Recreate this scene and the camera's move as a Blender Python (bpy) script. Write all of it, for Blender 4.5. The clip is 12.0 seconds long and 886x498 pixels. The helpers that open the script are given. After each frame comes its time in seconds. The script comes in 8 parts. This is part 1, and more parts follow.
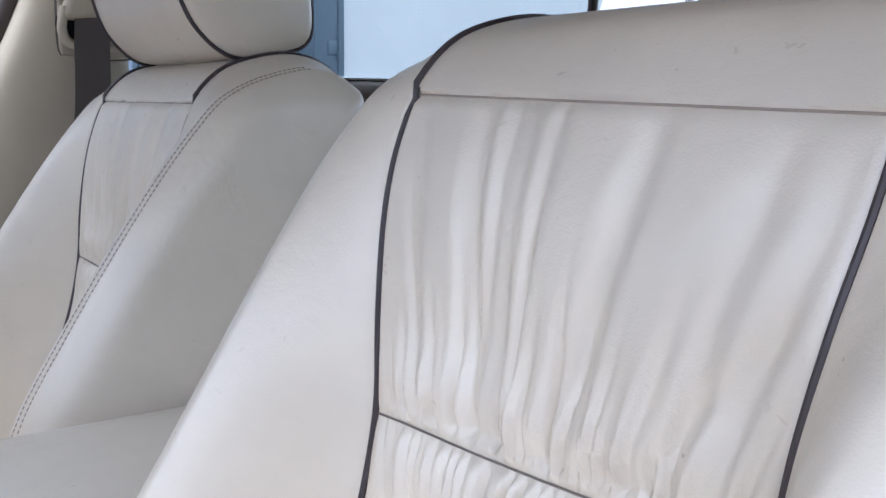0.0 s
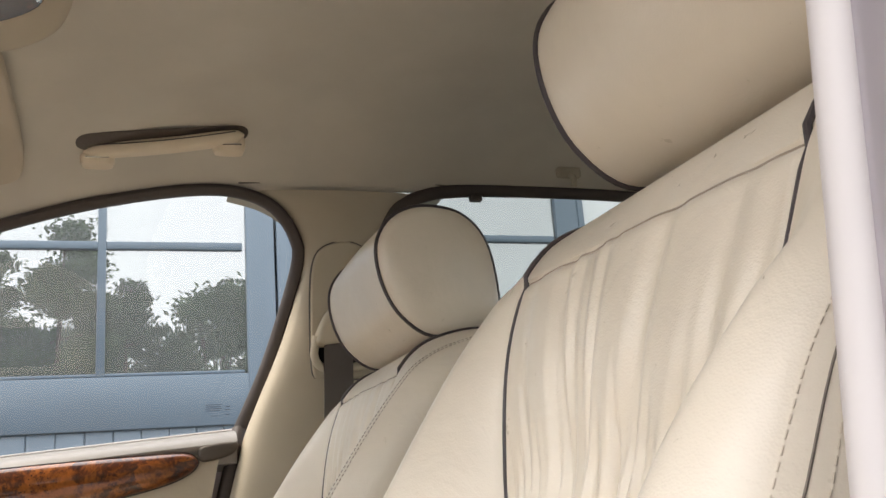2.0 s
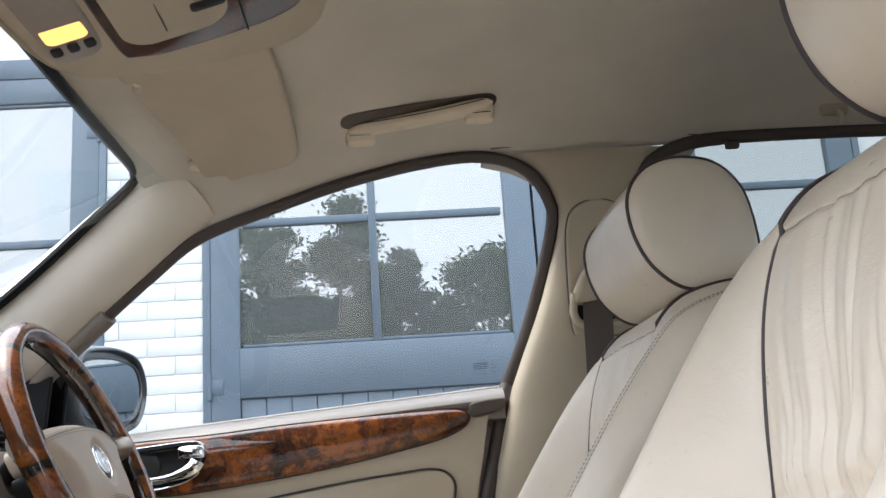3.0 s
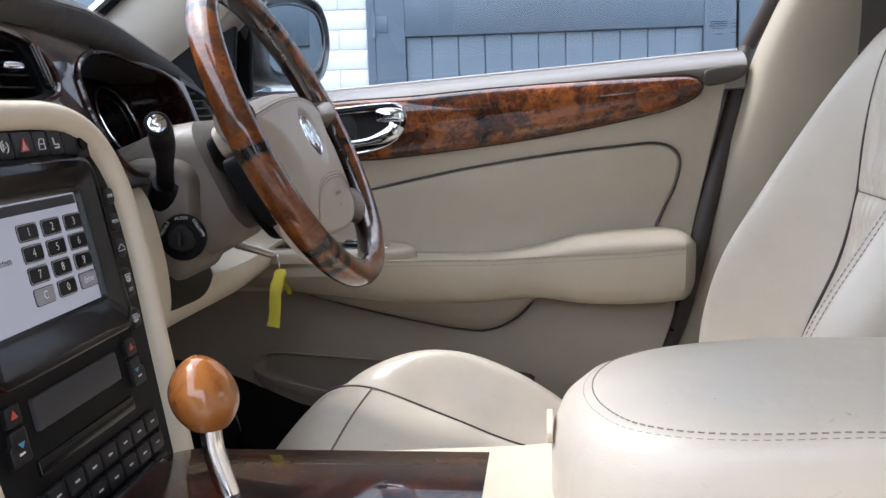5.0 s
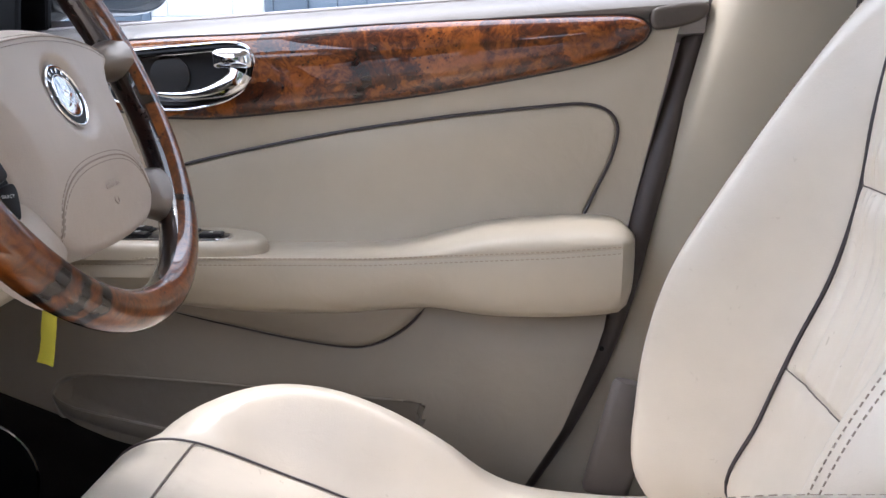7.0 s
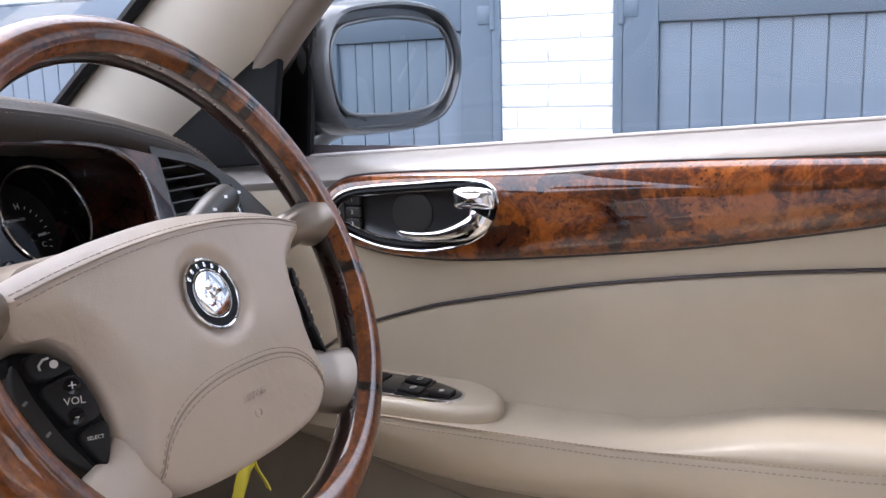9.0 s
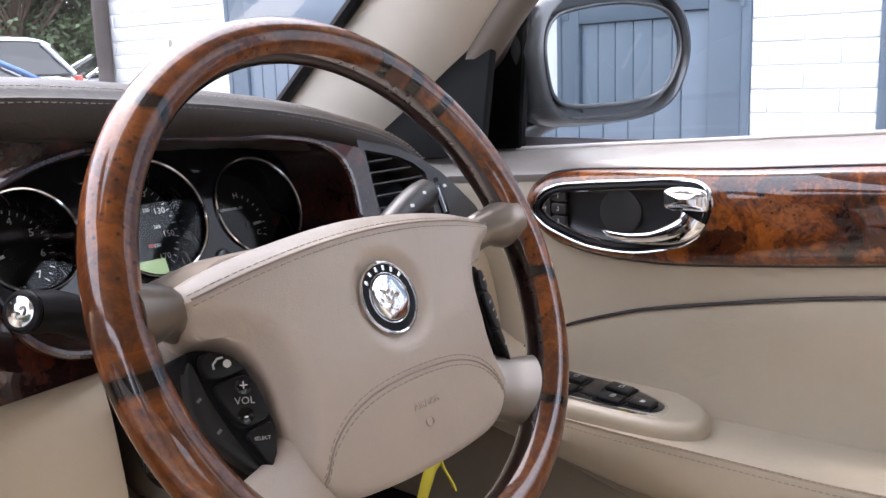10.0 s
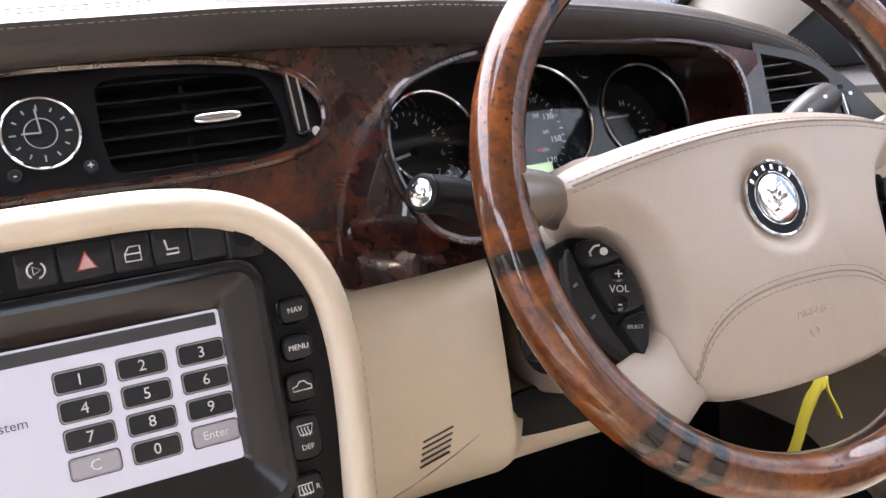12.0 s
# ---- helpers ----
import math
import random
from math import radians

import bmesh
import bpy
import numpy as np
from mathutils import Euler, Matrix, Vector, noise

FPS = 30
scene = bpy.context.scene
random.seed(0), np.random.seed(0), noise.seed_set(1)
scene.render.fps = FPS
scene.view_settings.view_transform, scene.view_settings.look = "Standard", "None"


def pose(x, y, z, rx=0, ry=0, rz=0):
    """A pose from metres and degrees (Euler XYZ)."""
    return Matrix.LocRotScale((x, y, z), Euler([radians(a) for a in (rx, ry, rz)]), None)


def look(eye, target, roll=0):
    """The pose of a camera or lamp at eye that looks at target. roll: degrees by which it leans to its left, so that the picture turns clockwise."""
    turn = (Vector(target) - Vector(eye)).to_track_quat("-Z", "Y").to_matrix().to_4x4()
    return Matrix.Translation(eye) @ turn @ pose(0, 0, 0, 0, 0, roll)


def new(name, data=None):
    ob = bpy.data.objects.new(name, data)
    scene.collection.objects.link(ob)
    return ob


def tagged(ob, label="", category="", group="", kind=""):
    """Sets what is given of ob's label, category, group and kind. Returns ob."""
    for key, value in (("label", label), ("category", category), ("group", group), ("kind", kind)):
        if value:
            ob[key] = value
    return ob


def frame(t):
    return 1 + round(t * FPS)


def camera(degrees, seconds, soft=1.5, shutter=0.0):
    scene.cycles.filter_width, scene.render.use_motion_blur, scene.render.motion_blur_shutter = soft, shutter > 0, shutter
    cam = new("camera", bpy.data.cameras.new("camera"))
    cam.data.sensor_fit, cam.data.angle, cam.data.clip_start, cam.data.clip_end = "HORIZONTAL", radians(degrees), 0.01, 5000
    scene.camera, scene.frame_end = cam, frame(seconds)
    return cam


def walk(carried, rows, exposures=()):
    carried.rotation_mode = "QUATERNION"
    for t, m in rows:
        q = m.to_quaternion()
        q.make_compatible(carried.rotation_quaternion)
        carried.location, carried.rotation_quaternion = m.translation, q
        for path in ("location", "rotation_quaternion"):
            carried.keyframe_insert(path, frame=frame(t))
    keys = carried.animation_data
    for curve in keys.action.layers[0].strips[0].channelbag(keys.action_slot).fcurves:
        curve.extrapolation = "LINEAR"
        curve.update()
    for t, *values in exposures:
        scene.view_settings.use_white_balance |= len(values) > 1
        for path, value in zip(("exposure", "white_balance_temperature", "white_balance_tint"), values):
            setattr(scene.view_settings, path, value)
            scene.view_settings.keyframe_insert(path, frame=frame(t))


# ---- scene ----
cam = camera(50.5, 12.0)
PATH = [
    (0, (-0.643, 0.311, 1.03), (0.963, -0.842, 0.726), 0.8),
    (0.5, (-0.677, 0.289, 0.963), (0.934, -0.891, 0.847), -0.4),
    (1, (-0.714, 0.274, 0.917), (0.968, -0.801, 1.039), -2.7),
    (1.5, (-0.742, 0.264, 0.905), (1.014, -0.628, 1.251), -3.6),
    (2, (-0.77, 0.265, 0.9), (1.058, -0.374, 1.4), -4.4),
    (2.5, (-0.783, 0.264, 0.896), (1.108, -0.1, 1.435), -4.5),
    (3, (-0.788, 0.26, 0.895), (1.158, 0.161, 1.349), -3.8),
    (3.5, (-0.783, 0.275, 0.879), (1.193, 0.377, 1.164), -2.7),
    (3.7, (-0.782, 0.269, 0.878), (1.201, 0.428, 1.08), -2.3),
    (5.3, (-0.566, 0.385, 1.021), (1.39, 0.568, 0.648), -1.5),
    (5.5, (-0.539, 0.386, 1.057), (1.414, 0.532, 0.653), -1.2),
    (6, (-0.479, 0.357, 1.026), (1.471, 0.443, 0.587), -1.0),
    (6.5, (-0.37, 0.37, 0.976), (1.576, 0.419, 0.515), -0.5),
    (6.7, (-0.327, 0.362, 0.968), (1.62, 0.405, 0.511), -0.3),
    (8.3, (-0.131, 0.272, 1.017), (1.772, 0.758, 0.637), -1.3),
    (8.5, (-0.108, 0.271, 1.024), (1.771, 0.849, 0.657), -1.5),
    (9, (-0.077, 0.258, 1.055), (1.708, 1.086, 0.698), -1.5),
    (9.5, (-0.057, 0.259, 1.071), (1.597, 1.325, 0.711), -1.7),
    (10, (-0.03, 0.243, 1.067), (1.476, 1.501, 0.68), -2.0),
    (10.5, (0.006, 0.228, 1.064), (1.343, 1.654, 0.64), -2.4),
    (11, (-0.008, 0.231, 1.057), (1.158, 1.791, 0.598), -3.2),
    (11.5, (-0.02, 0.232, 1.051), (0.978, 1.899, 0.578), -3.9),
    (12, (-0.032, 0.236, 1.045), (0.823, 1.979, 0.565), -4.6),
]
EXPOSURES = [(0.0, 1.45, 5400, 14), (0.5, 1.45, 5950, 17), (1.0, 1.4, 6100, 18), (1.5, 1.32, 6500, 12), (2.0, 1.55, 6900, 12), (2.5, 1.6, 6400, 11), (3.0, 1.5, 6200, 11), (3.5, 1.4, 6050, 12), (5.5, 1.65, 5750, 13), (6.5, 1.88, 5750, 15), (8.5, 1.88, 5950, 19), (10.5, 2.02, 6250, 20), (11.5, 2.45, 6350, 20), (12.0, 2.5, 6200, 19)]
walk(cam, [(t, look(eye, target, roll)) for t, eye, target, roll in PATH], EXPOSURES)


# ---- sky and daylight: a bright overcast day ----
world = bpy.data.worlds.new("sky")
scene.world = world
world.use_nodes = True
wn = world.node_tree
wn.nodes.clear()
sky = wn.nodes.new("ShaderNodeTexSky")
sky.sky_type = "NISHITA"
sky.sun_disc = False
sky.sun_elevation, sky.sun_rotation = radians(62), radians(9)
sky.air_density, sky.dust_density, sky.ozone_density = 1.0, 6.0, 1.0
grey = wn.nodes.new("ShaderNodeMix")
grey.data_type = "RGBA"
grey.inputs[0].default_value = 0.75
grey.inputs[7].default_value = (9.0, 9.3, 9.6, 1)
back = wn.nodes.new("ShaderNodeBackground")
back.inputs[1].default_value = 0.15
wout = wn.nodes.new("ShaderNodeOutputWorld")
wn.links.new(sky.outputs[0], grey.inputs[6])
wn.links.new(grey.outputs[2], back.inputs[0])
wn.links.new(back.outputs[0], wout.inputs[0])
sun = new("sun", bpy.data.lights.new("sun", "SUN"))
sun.data.energy, sun.data.angle, sun.data.color = 1.5, radians(12), (1.0, 0.94, 0.84)
sun.matrix_world = look((0.7, 4.4, 8.4), (0, 0, 0))


# ---- materials ----
def material(name):
    m = bpy.data.materials.new(name)
    m.use_nodes = True
    nt = m.node_tree
    return m, nt, nt.nodes["Principled BSDF"]


def node(nt, kind, **values):
    n = nt.nodes.new(kind)
    for key, value in values.items():
        n.inputs[key].default_value = value
    return n


def ramp(nt, source, stops):
    r = nt.nodes.new("ShaderNodeValToRGB")
    while len(r.color_ramp.elements) < len(stops):
        r.color_ramp.elements.new(0.5)
    for e, (at, colour) in zip(r.color_ramp.elements, stops):
        e.position, e.color = at, (*colour, 1)
    nt.links.new(source, r.inputs[0])
    return r


def coords(nt, scale=(1, 1, 1)):
    tc = nt.nodes.new("ShaderNodeTexCoord")
    mp = nt.nodes.new("ShaderNodeMapping")
    mp.inputs[3].default_value = scale
    nt.links.new(tc.outputs["Object"], mp.inputs[0])
    return mp.outputs[0]


def bump(nt, bsdf, height, strength, distance):
    b = node(nt, "ShaderNodeBump", Strength=strength, Distance=distance)
    nt.links.new(height, b.inputs["Height"])
    nt.links.new(b.outputs[0], bsdf.inputs["Normal"])
    return b


def tone(c, k):
    return tuple(min(1, v * k) for v in c)


def leather(name, colour, rough=0.42, grain=900, relief=0.25, vary=0.06, spec=0.7):
    m, nt, b = material(name)
    at = coords(nt)
    big = node(nt, "ShaderNodeTexNoise", Scale=7.0, Detail=4.0, Roughness=0.6)
    vor = node(nt, "ShaderNodeTexVoronoi", Scale=float(grain))
    crease = node(nt, "ShaderNodeTexNoise", Scale=70.0, Detail=5.0, Roughness=0.65, Distortion=0.6)
    for t in (big, vor, crease):
        nt.links.new(at, t.inputs["Vector"])
    r = ramp(nt, big.outputs[0], [(0.3, tone(colour, 1 - vary)), (0.7, tone(colour, 1 + vary))])
    nt.links.new(r.outputs[0], b.inputs["Base Color"])
    rr = node(nt, "ShaderNodeMapRange")
    rr.inputs[3].default_value, rr.inputs[4].default_value = rough - 0.07, rough + 0.1
    nt.links.new(crease.outputs[0], rr.inputs[0])
    nt.links.new(rr.outputs[0], b.inputs["Roughness"])
    add = nt.nodes.new("ShaderNodeMath")
    add.operation = "MULTIPLY_ADD"
    add.inputs[1].default_value = 0.45
    nt.links.new(vor.outputs[0], add.inputs[0])
    nt.links.new(crease.outputs[0], add.inputs[2])
    fine = bump(nt, b, add.outputs[0], relief * 1.3, 0.0006)
    # soft creases of stretched hide
    hide = node(nt, "ShaderNodeTexNoise", Scale=24.0, Detail=3.0, Roughness=0.5, Distortion=1.4)
    nt.links.new(at, hide.inputs["Vector"])
    soft = node(nt, "ShaderNodeBump", Strength=0.20, Distance=0.004)
    nt.links.new(hide.outputs[0], soft.inputs["Height"])
    nt.links.new(soft.outputs[0], fine.inputs["Normal"])
    b.inputs["Specular IOR Level"].default_value = spec
    return m


def plain(name, colour, rough=0.5, metal=0.0, coat=0.0, grain=0.0, relief=0.2, vary=0.05, spec=0.5):
    m, nt, b = material(name)
    at = coords(nt)
    big = node(nt, "ShaderNodeTexNoise", Scale=9.0, Detail=5.0)
    nt.links.new(at, big.inputs["Vector"])
    r = ramp(nt, big.outputs[0], [(0.3, tone(colour, 1 - vary)), (0.7, tone(colour, 1 + vary))])
    nt.links.new(r.outputs[0], b.inputs["Base Color"])
    b.inputs["Roughness"].default_value, b.inputs["Metallic"].default_value = rough, metal
    b.inputs["Coat Weight"].default_value, b.inputs["Coat Roughness"].default_value = coat, 0.03
    b.inputs["Specular IOR Level"].default_value = spec
    if grain:
        fine = node(nt, "ShaderNodeTexNoise", Scale=float(grain), Detail=3.0)
        nt.links.new(at, fine.inputs["Vector"])
        bump(nt, b, fine.outputs[0], relief, 0.0005)
    return m


def burl(name, light, mid, dark, scale=1.0, bands=False, leaves=0.12, stops=(0.27, 0.45, 0.58, 0.72), eyed=0.53):
    """Lacquered burr walnut: swirling figure, clusters of dark eyes, a clear coat."""
    m, nt, b = material(name)
    at = coords(nt, (scale, scale, scale))
    swirl = node(nt, "ShaderNodeTexNoise", Scale=16.0, Detail=7.0, Roughness=0.62, Distortion=1.6)
    fine = node(nt, "ShaderNodeTexNoise", Scale=75.0, Detail=5.0, Roughness=0.7, Distortion=2.0)
    eyes = node(nt, "ShaderNodeTexVoronoi", Scale=175.0, Randomness=1.0)
    where = node(nt, "ShaderNodeTexNoise", Scale=13.0, Detail=3.0)
    for t in (swirl, fine, eyes, where):
        nt.links.new(at, t.inputs["Vector"])
    mix = nt.nodes.new("ShaderNodeMix")
    mix.inputs[0].default_value = 0.42
    nt.links.new(swirl.outputs[0], mix.inputs[2])
    nt.links.new(fine.outputs[0], mix.inputs[3])
    # leaves of veneer laid side by side, each lighter or darker, with rings of figure
    warp = nt.nodes.new("ShaderNodeVectorMath")
    warp.operation = "MULTIPLY_ADD"
    warp.inputs[1].default_value = (0.05, 0.05, 0.05)
    nt.links.new(swirl.outputs[1], warp.inputs[0])
    nt.links.new(at, warp.inputs[2])
    leaf = node(nt, "ShaderNodeTexVoronoi", Scale=19.0, Randomness=1.0)
    nt.links.new(warp.outputs[0], leaf.inputs["Vector"])
    shade = nt.nodes.new("ShaderNodeSeparateColor")
    nt.links.new(leaf.outputs["Color"], shade.inputs[0])
    rings = nt.nodes.new("ShaderNodeMath")
    rings.operation = "MULTIPLY"
    rings.inputs[1].default_value = 46.0
    nt.links.new(swirl.outputs[0], rings.inputs[0])
    wave = nt.nodes.new("ShaderNodeMath")
    wave.operation = "SINE"
    nt.links.new(rings.outputs[0], wave.inputs[0])
    tint = nt.nodes.new("ShaderNodeMath")
    tint.operation = "MULTIPLY_ADD"
    tint.inputs[1].default_value = leaves
    nt.links.new(shade.outputs[0], tint.inputs[0])
    nt.links.new(mix.outputs[0], tint.inputs[2])
    both = nt.nodes.new("ShaderNodeMath")
    both.operation = "MULTIPLY_ADD"
    both.inputs[1].default_value = 0.02
    nt.links.new(wave.outputs[0], both.inputs[0])
    nt.links.new(tint.outputs[0], both.inputs[2])
    off = leaves / 2
    r = ramp(nt, both.outputs[0], [(at0 + off, c) for at0, c in zip(stops, (dark, mid, tone(light, 0.72), light))])
    eye = node(nt, "ShaderNodeMapRange")
    eye.inputs[1].default_value, eye.inputs[2].default_value = 0.10, 0.26
    nt.links.new(eyes.outputs[0], eye.inputs[0])
    wr = node(nt, "ShaderNodeMapRange")
    wr.inputs[1].default_value, wr.inputs[2].default_value = eyed, eyed + 0.09
    wr.inputs[3].default_value, wr.inputs[4].default_value = 1.0, 0.0
    nt.links.new(where.outputs[0], wr.inputs[0])
    mx = nt.nodes.new("ShaderNodeMath")
    mx.operation = "MAXIMUM"
    nt.links.new(eye.outputs[0], mx.inputs[0])
    nt.links.new(wr.outputs[0], mx.inputs[1])
    col = nt.nodes.new("ShaderNodeMix")
    col.data_type = "RGBA"
    col.inputs[6].default_value = (*tone(dark, 0.6), 1)
    nt.links.new(mx.outputs[0], col.inputs[0])
    nt.links.new(r.outputs[0], col.inputs[7])
    out = col.outputs[2]
    if bands:
        # dark brushed bands across the grip, by the angle round the wheel's hub
        tc = nt.nodes.new("ShaderNodeTexCoord")
        rel = nt.nodes.new("ShaderNodeVectorMath")
        rel.operation = "SUBTRACT"
        rel.inputs[1].default_value = (0.373, 0.645, 0.935)
        nt.links.new(tc.outputs["Object"], rel.inputs[0])
        dots = []
        for axis in ((0, 0.423, 0.906), (1, 0, 0)):
            dt = nt.nodes.new("ShaderNodeVectorMath")
            dt.operation = "DOT_PRODUCT"
            dt.inputs[1].default_value = axis
            nt.links.new(rel.outputs[0], dt.inputs[0])
            dots.append(dt.outputs["Value"])
        ang = nt.nodes.new("ShaderNodeMath")
        ang.operation = "ARCTAN2"
        nt.links.new(dots[0], ang.inputs[0])
        nt.links.new(dots[1], ang.inputs[1])
        wob = nt.nodes.new("ShaderNodeMath")
        wob.operation = "MULTIPLY_ADD"
        wob.inputs[1].default_value = 0.16
        nt.links.new(swirl.outputs[0], wob.inputs[0])
        nt.links.new(ang.outputs[0], wob.inputs[2])
        turn = nt.nodes.new("ShaderNodeMapRange")
        turn.inputs[1].default_value, turn.inputs[2].default_value = -math.pi + 0.08, math.pi + 0.08
        nt.links.new(wob.outputs[0], turn.inputs[0])
        stops = [(0.0, (1, 1, 1))]
        for deg, half in BANDS:
            c = (deg + 180) / 360
            stops += [(c - half / 360, (1, 1, 1)), (c, (0, 0, 0)), (c + half / 360, (1, 1, 1))]
        tri = ramp(nt, turn.outputs[0], stops)
        br = node(nt, "ShaderNodeMapRange")
        br.inputs[1].default_value, br.inputs[2].default_value = 0.38, 0.72
        br.inputs[3].default_value = 0.04
        nt.links.new(tri.outputs[0], br.inputs[0])
        mult = nt.nodes.new("ShaderNodeMix")
        mult.data_type, mult.blend_type = "RGBA", "MULTIPLY"
        mult.inputs[0].default_value = 1.0
        nt.links.new(out, mult.inputs[6])
        nt.links.new(br.outputs[0], mult.inputs[7])
        out = mult.outputs[2]
    nt.links.new(out, b.inputs["Base Color"])
    b.inputs["Roughness"].default_value = 0.35
    b.inputs["Specular IOR Level"].default_value = 0.15
    b.inputs["Coat Weight"].default_value, b.inputs["Coat Roughness"].default_value = 1.0, 0.012
    b.inputs["Coat IOR"].default_value = 1.62
    return m


def glazing(name, tint=(0.93, 0.97, 0.98), gloss=1.0):
    """A thin pane: clear, with a mirror-like sheen that grows towards grazing angles."""
    m, nt, b = material(name)
    nt.nodes.remove(b)
    clear = nt.nodes.new("ShaderNodeBsdfTransparent")
    clear.inputs[0].default_value = (*tint, 1)
    shine = nt.nodes.new("ShaderNodeBsdfGlossy")
    shine.inputs["Roughness"].default_value = 0.0
    lw = nt.nodes.new("ShaderNodeLayerWeight")
    lw.inputs[0].default_value = 0.5
    fr = nt.nodes.new("ShaderNodeMath")
    fr.operation = "POWER"
    fr.inputs[1].default_value = 4.0
    nt.links.new(lw.outputs["Facing"], fr.inputs[0])
    mul = nt.nodes.new("ShaderNodeMath")
    mul.operation, mul.use_clamp = "MULTIPLY_ADD", True
    mul.inputs[1].default_value, mul.inputs[2].default_value = 0.9, 0.045 * gloss
    mix = nt.nodes.new("ShaderNodeMixShader")
    nt.links.new(fr.outputs[0], mul.inputs[0])
    nt.links.new(mul.outputs[0], mix.inputs[0])
    nt.links.new(clear.outputs[0], mix.inputs[1])
    nt.links.new(shine.outputs[0], mix.inputs[2])
    nt.links.new(mix.outputs[0], nt.nodes["Material Output"].inputs[0])
    return m


def glow(name, colour, strength):
    m, nt, b = material(name)
    b.inputs["Base Color"].default_value = (*tone(colour, 0.3), 1)
    b.inputs["Emission Color"].default_value = (*colour, 1)
    b.inputs["Emission Strength"].default_value = strength
    b.inputs["Roughness"].default_value = 0.3
    return m


BANDS = [(-174, 3.5), (-137, 3.2), (-130.5, 3), (-124.5, 3), (-46, 2.5), (-10, 3), (42, 3.6), (51, 3), (60, 3), (134, 3.5)]
CREAM = leather("cream leather", (0.66, 0.585, 0.485), rough=0.29)
CREAM_SOFT = leather("cream padded trim", (0.70, 0.60, 0.46), rough=0.5, relief=0.18)
DOOR_CREAM = leather("cream door leather", (0.47, 0.408, 0.316), rough=0.36, relief=0.16)
# darker copy of the door cream, with the armrest's shade in its colour
DOOR_SHADED = leather("cream door leather in a shaded tone", (0.27, 0.23, 0.182), rough=0.46, relief=0.2, spec=0.45)
TAUPE = leather("taupe leather", (0.085, 0.068, 0.056), rough=0.46, relief=0.3, spec=0.4)
TAUPE_TRIM = leather("dark taupe moulded trim", (0.085, 0.070, 0.062), rough=0.55, relief=0.3)
HUB_TAUPE = leather("steering wheel leather", (0.52, 0.445, 0.376), rough=0.36, grain=1300, relief=0.3, spec=0.55)
SPOKE = leather("taupe column trim", (0.165, 0.136, 0.111), rough=0.42, relief=0.2, spec=0.45)
SPOKE_METAL = plain("satin taupe metal paint", (0.27, 0.23, 0.195), rough=0.30, metal=0.7, grain=1500, relief=0.1)
LEDGE = leather("grey-taupe ledge leather", (0.21, 0.188, 0.17), rough=0.30, relief=0.22)
PAD = leather("taupe dashboard leather", (0.036, 0.029, 0.024), rough=0.42, relief=0.25, spec=0.4)
WING = plain("dark grey satin plastic", (0.026, 0.025, 0.025), rough=0.38, grain=900)
PRINT_DIM = plain("grey print", (0.30, 0.29, 0.28), rough=0.6)
THREAD_HUB = plain("taupe thread", (0.36, 0.30, 0.25), rough=0.7)
THREAD_PALE = plain("pale cream thread", (0.56, 0.475, 0.38), rough=0.7)
FUNNEL = plain("dark satin bezel", (0.016, 0.014, 0.014), rough=0.22, coat=0.15, spec=0.4)
PIPING = plain("dark mocha piping", (0.045, 0.034, 0.036), rough=0.45)
SEAM = plain("stitched seam line", (0.16, 0.13, 0.11), rough=0.8)
THREAD = plain("beige thread", (0.30, 0.245, 0.20), rough=0.7)
THREAD_DARK = plain("brown thread", (0.33, 0.27, 0.215), rough=0.7)
PALE_SEAL = plain("pale rubber seal", (0.52, 0.485, 0.48), rough=0.6)
SEAL = plain("brown rubber seal", (0.055, 0.042, 0.038), rough=0.55, grain=300)
HEADLINER = plain("taupe headlining cloth", (0.57, 0.53, 0.465), rough=0.9, grain=1400, relief=0.5, spec=0.1)
PILLAR_CLOTH = plain("cream pillar cloth", (0.69, 0.635, 0.55), rough=0.8, grain=1400, relief=0.4, spec=0.15)
PILLAR = plain("tan moulded pillar trim", (0.42, 0.365, 0.28), rough=0.55, grain=900, relief=0.25)
WALNUT = burl("burr walnut veneer", (0.31, 0.088, 0.014), (0.075, 0.017, 0.0045), (0.014, 0.004, 0.003), leaves=0.18, stops=(0.36, 0.47, 0.58, 0.69), eyed=0.47)
WALNUT_RIM = burl("burr walnut rim", (0.26, 0.075, 0.013), (0.085, 0.024, 0.006), (0.030, 0.009, 0.004), 1.0, bands=True, leaves=0.05)
# near-black copy of the rim walnut: a dark reflection put into the colour
RIM_SHADE = burl("rim walnut with a dark reflection in its colour", (0.022, 0.007, 0.004), (0.010, 0.004, 0.003), (0.004, 0.002, 0.002), 0.8)
WALNUT_DARK = burl("dark walnut veneer", (0.11, 0.022, 0.006), (0.015, 0.004, 0.003), (0.007, 0.003, 0.0025), leaves=0.10, stops=(0.34, 0.50, 0.64, 0.76))
KNOB_WOOD = burl("light walnut knob", (0.48, 0.19, 0.045), (0.34, 0.12, 0.025), (0.13, 0.04, 0.01), 0.5)
CHROME = plain("chrome", (0.82, 0.83, 0.85), rough=0.08, metal=1.0, vary=0.01)
SATIN = plain("satin metal", (0.40, 0.36, 0.32), rough=0.36, metal=0.75, grain=1500, relief=0.15)
BLACK = plain("black plastic", (0.005, 0.005, 0.006), rough=0.40, grain=700, spec=0.16)
GLOSS_BLACK = plain("gloss black plastic", (0.006, 0.006, 0.008), rough=0.12, coat=0.2, spec=0.35)
BUTTON = plain("soft black button", (0.010, 0.010, 0.012), rough=0.36, grain=900, spec=0.35)
CARPET = plain("black carpet", (0.016, 0.014, 0.013), rough=1.0, grain=500, relief=1.0, vary=0.3, spec=0.1)
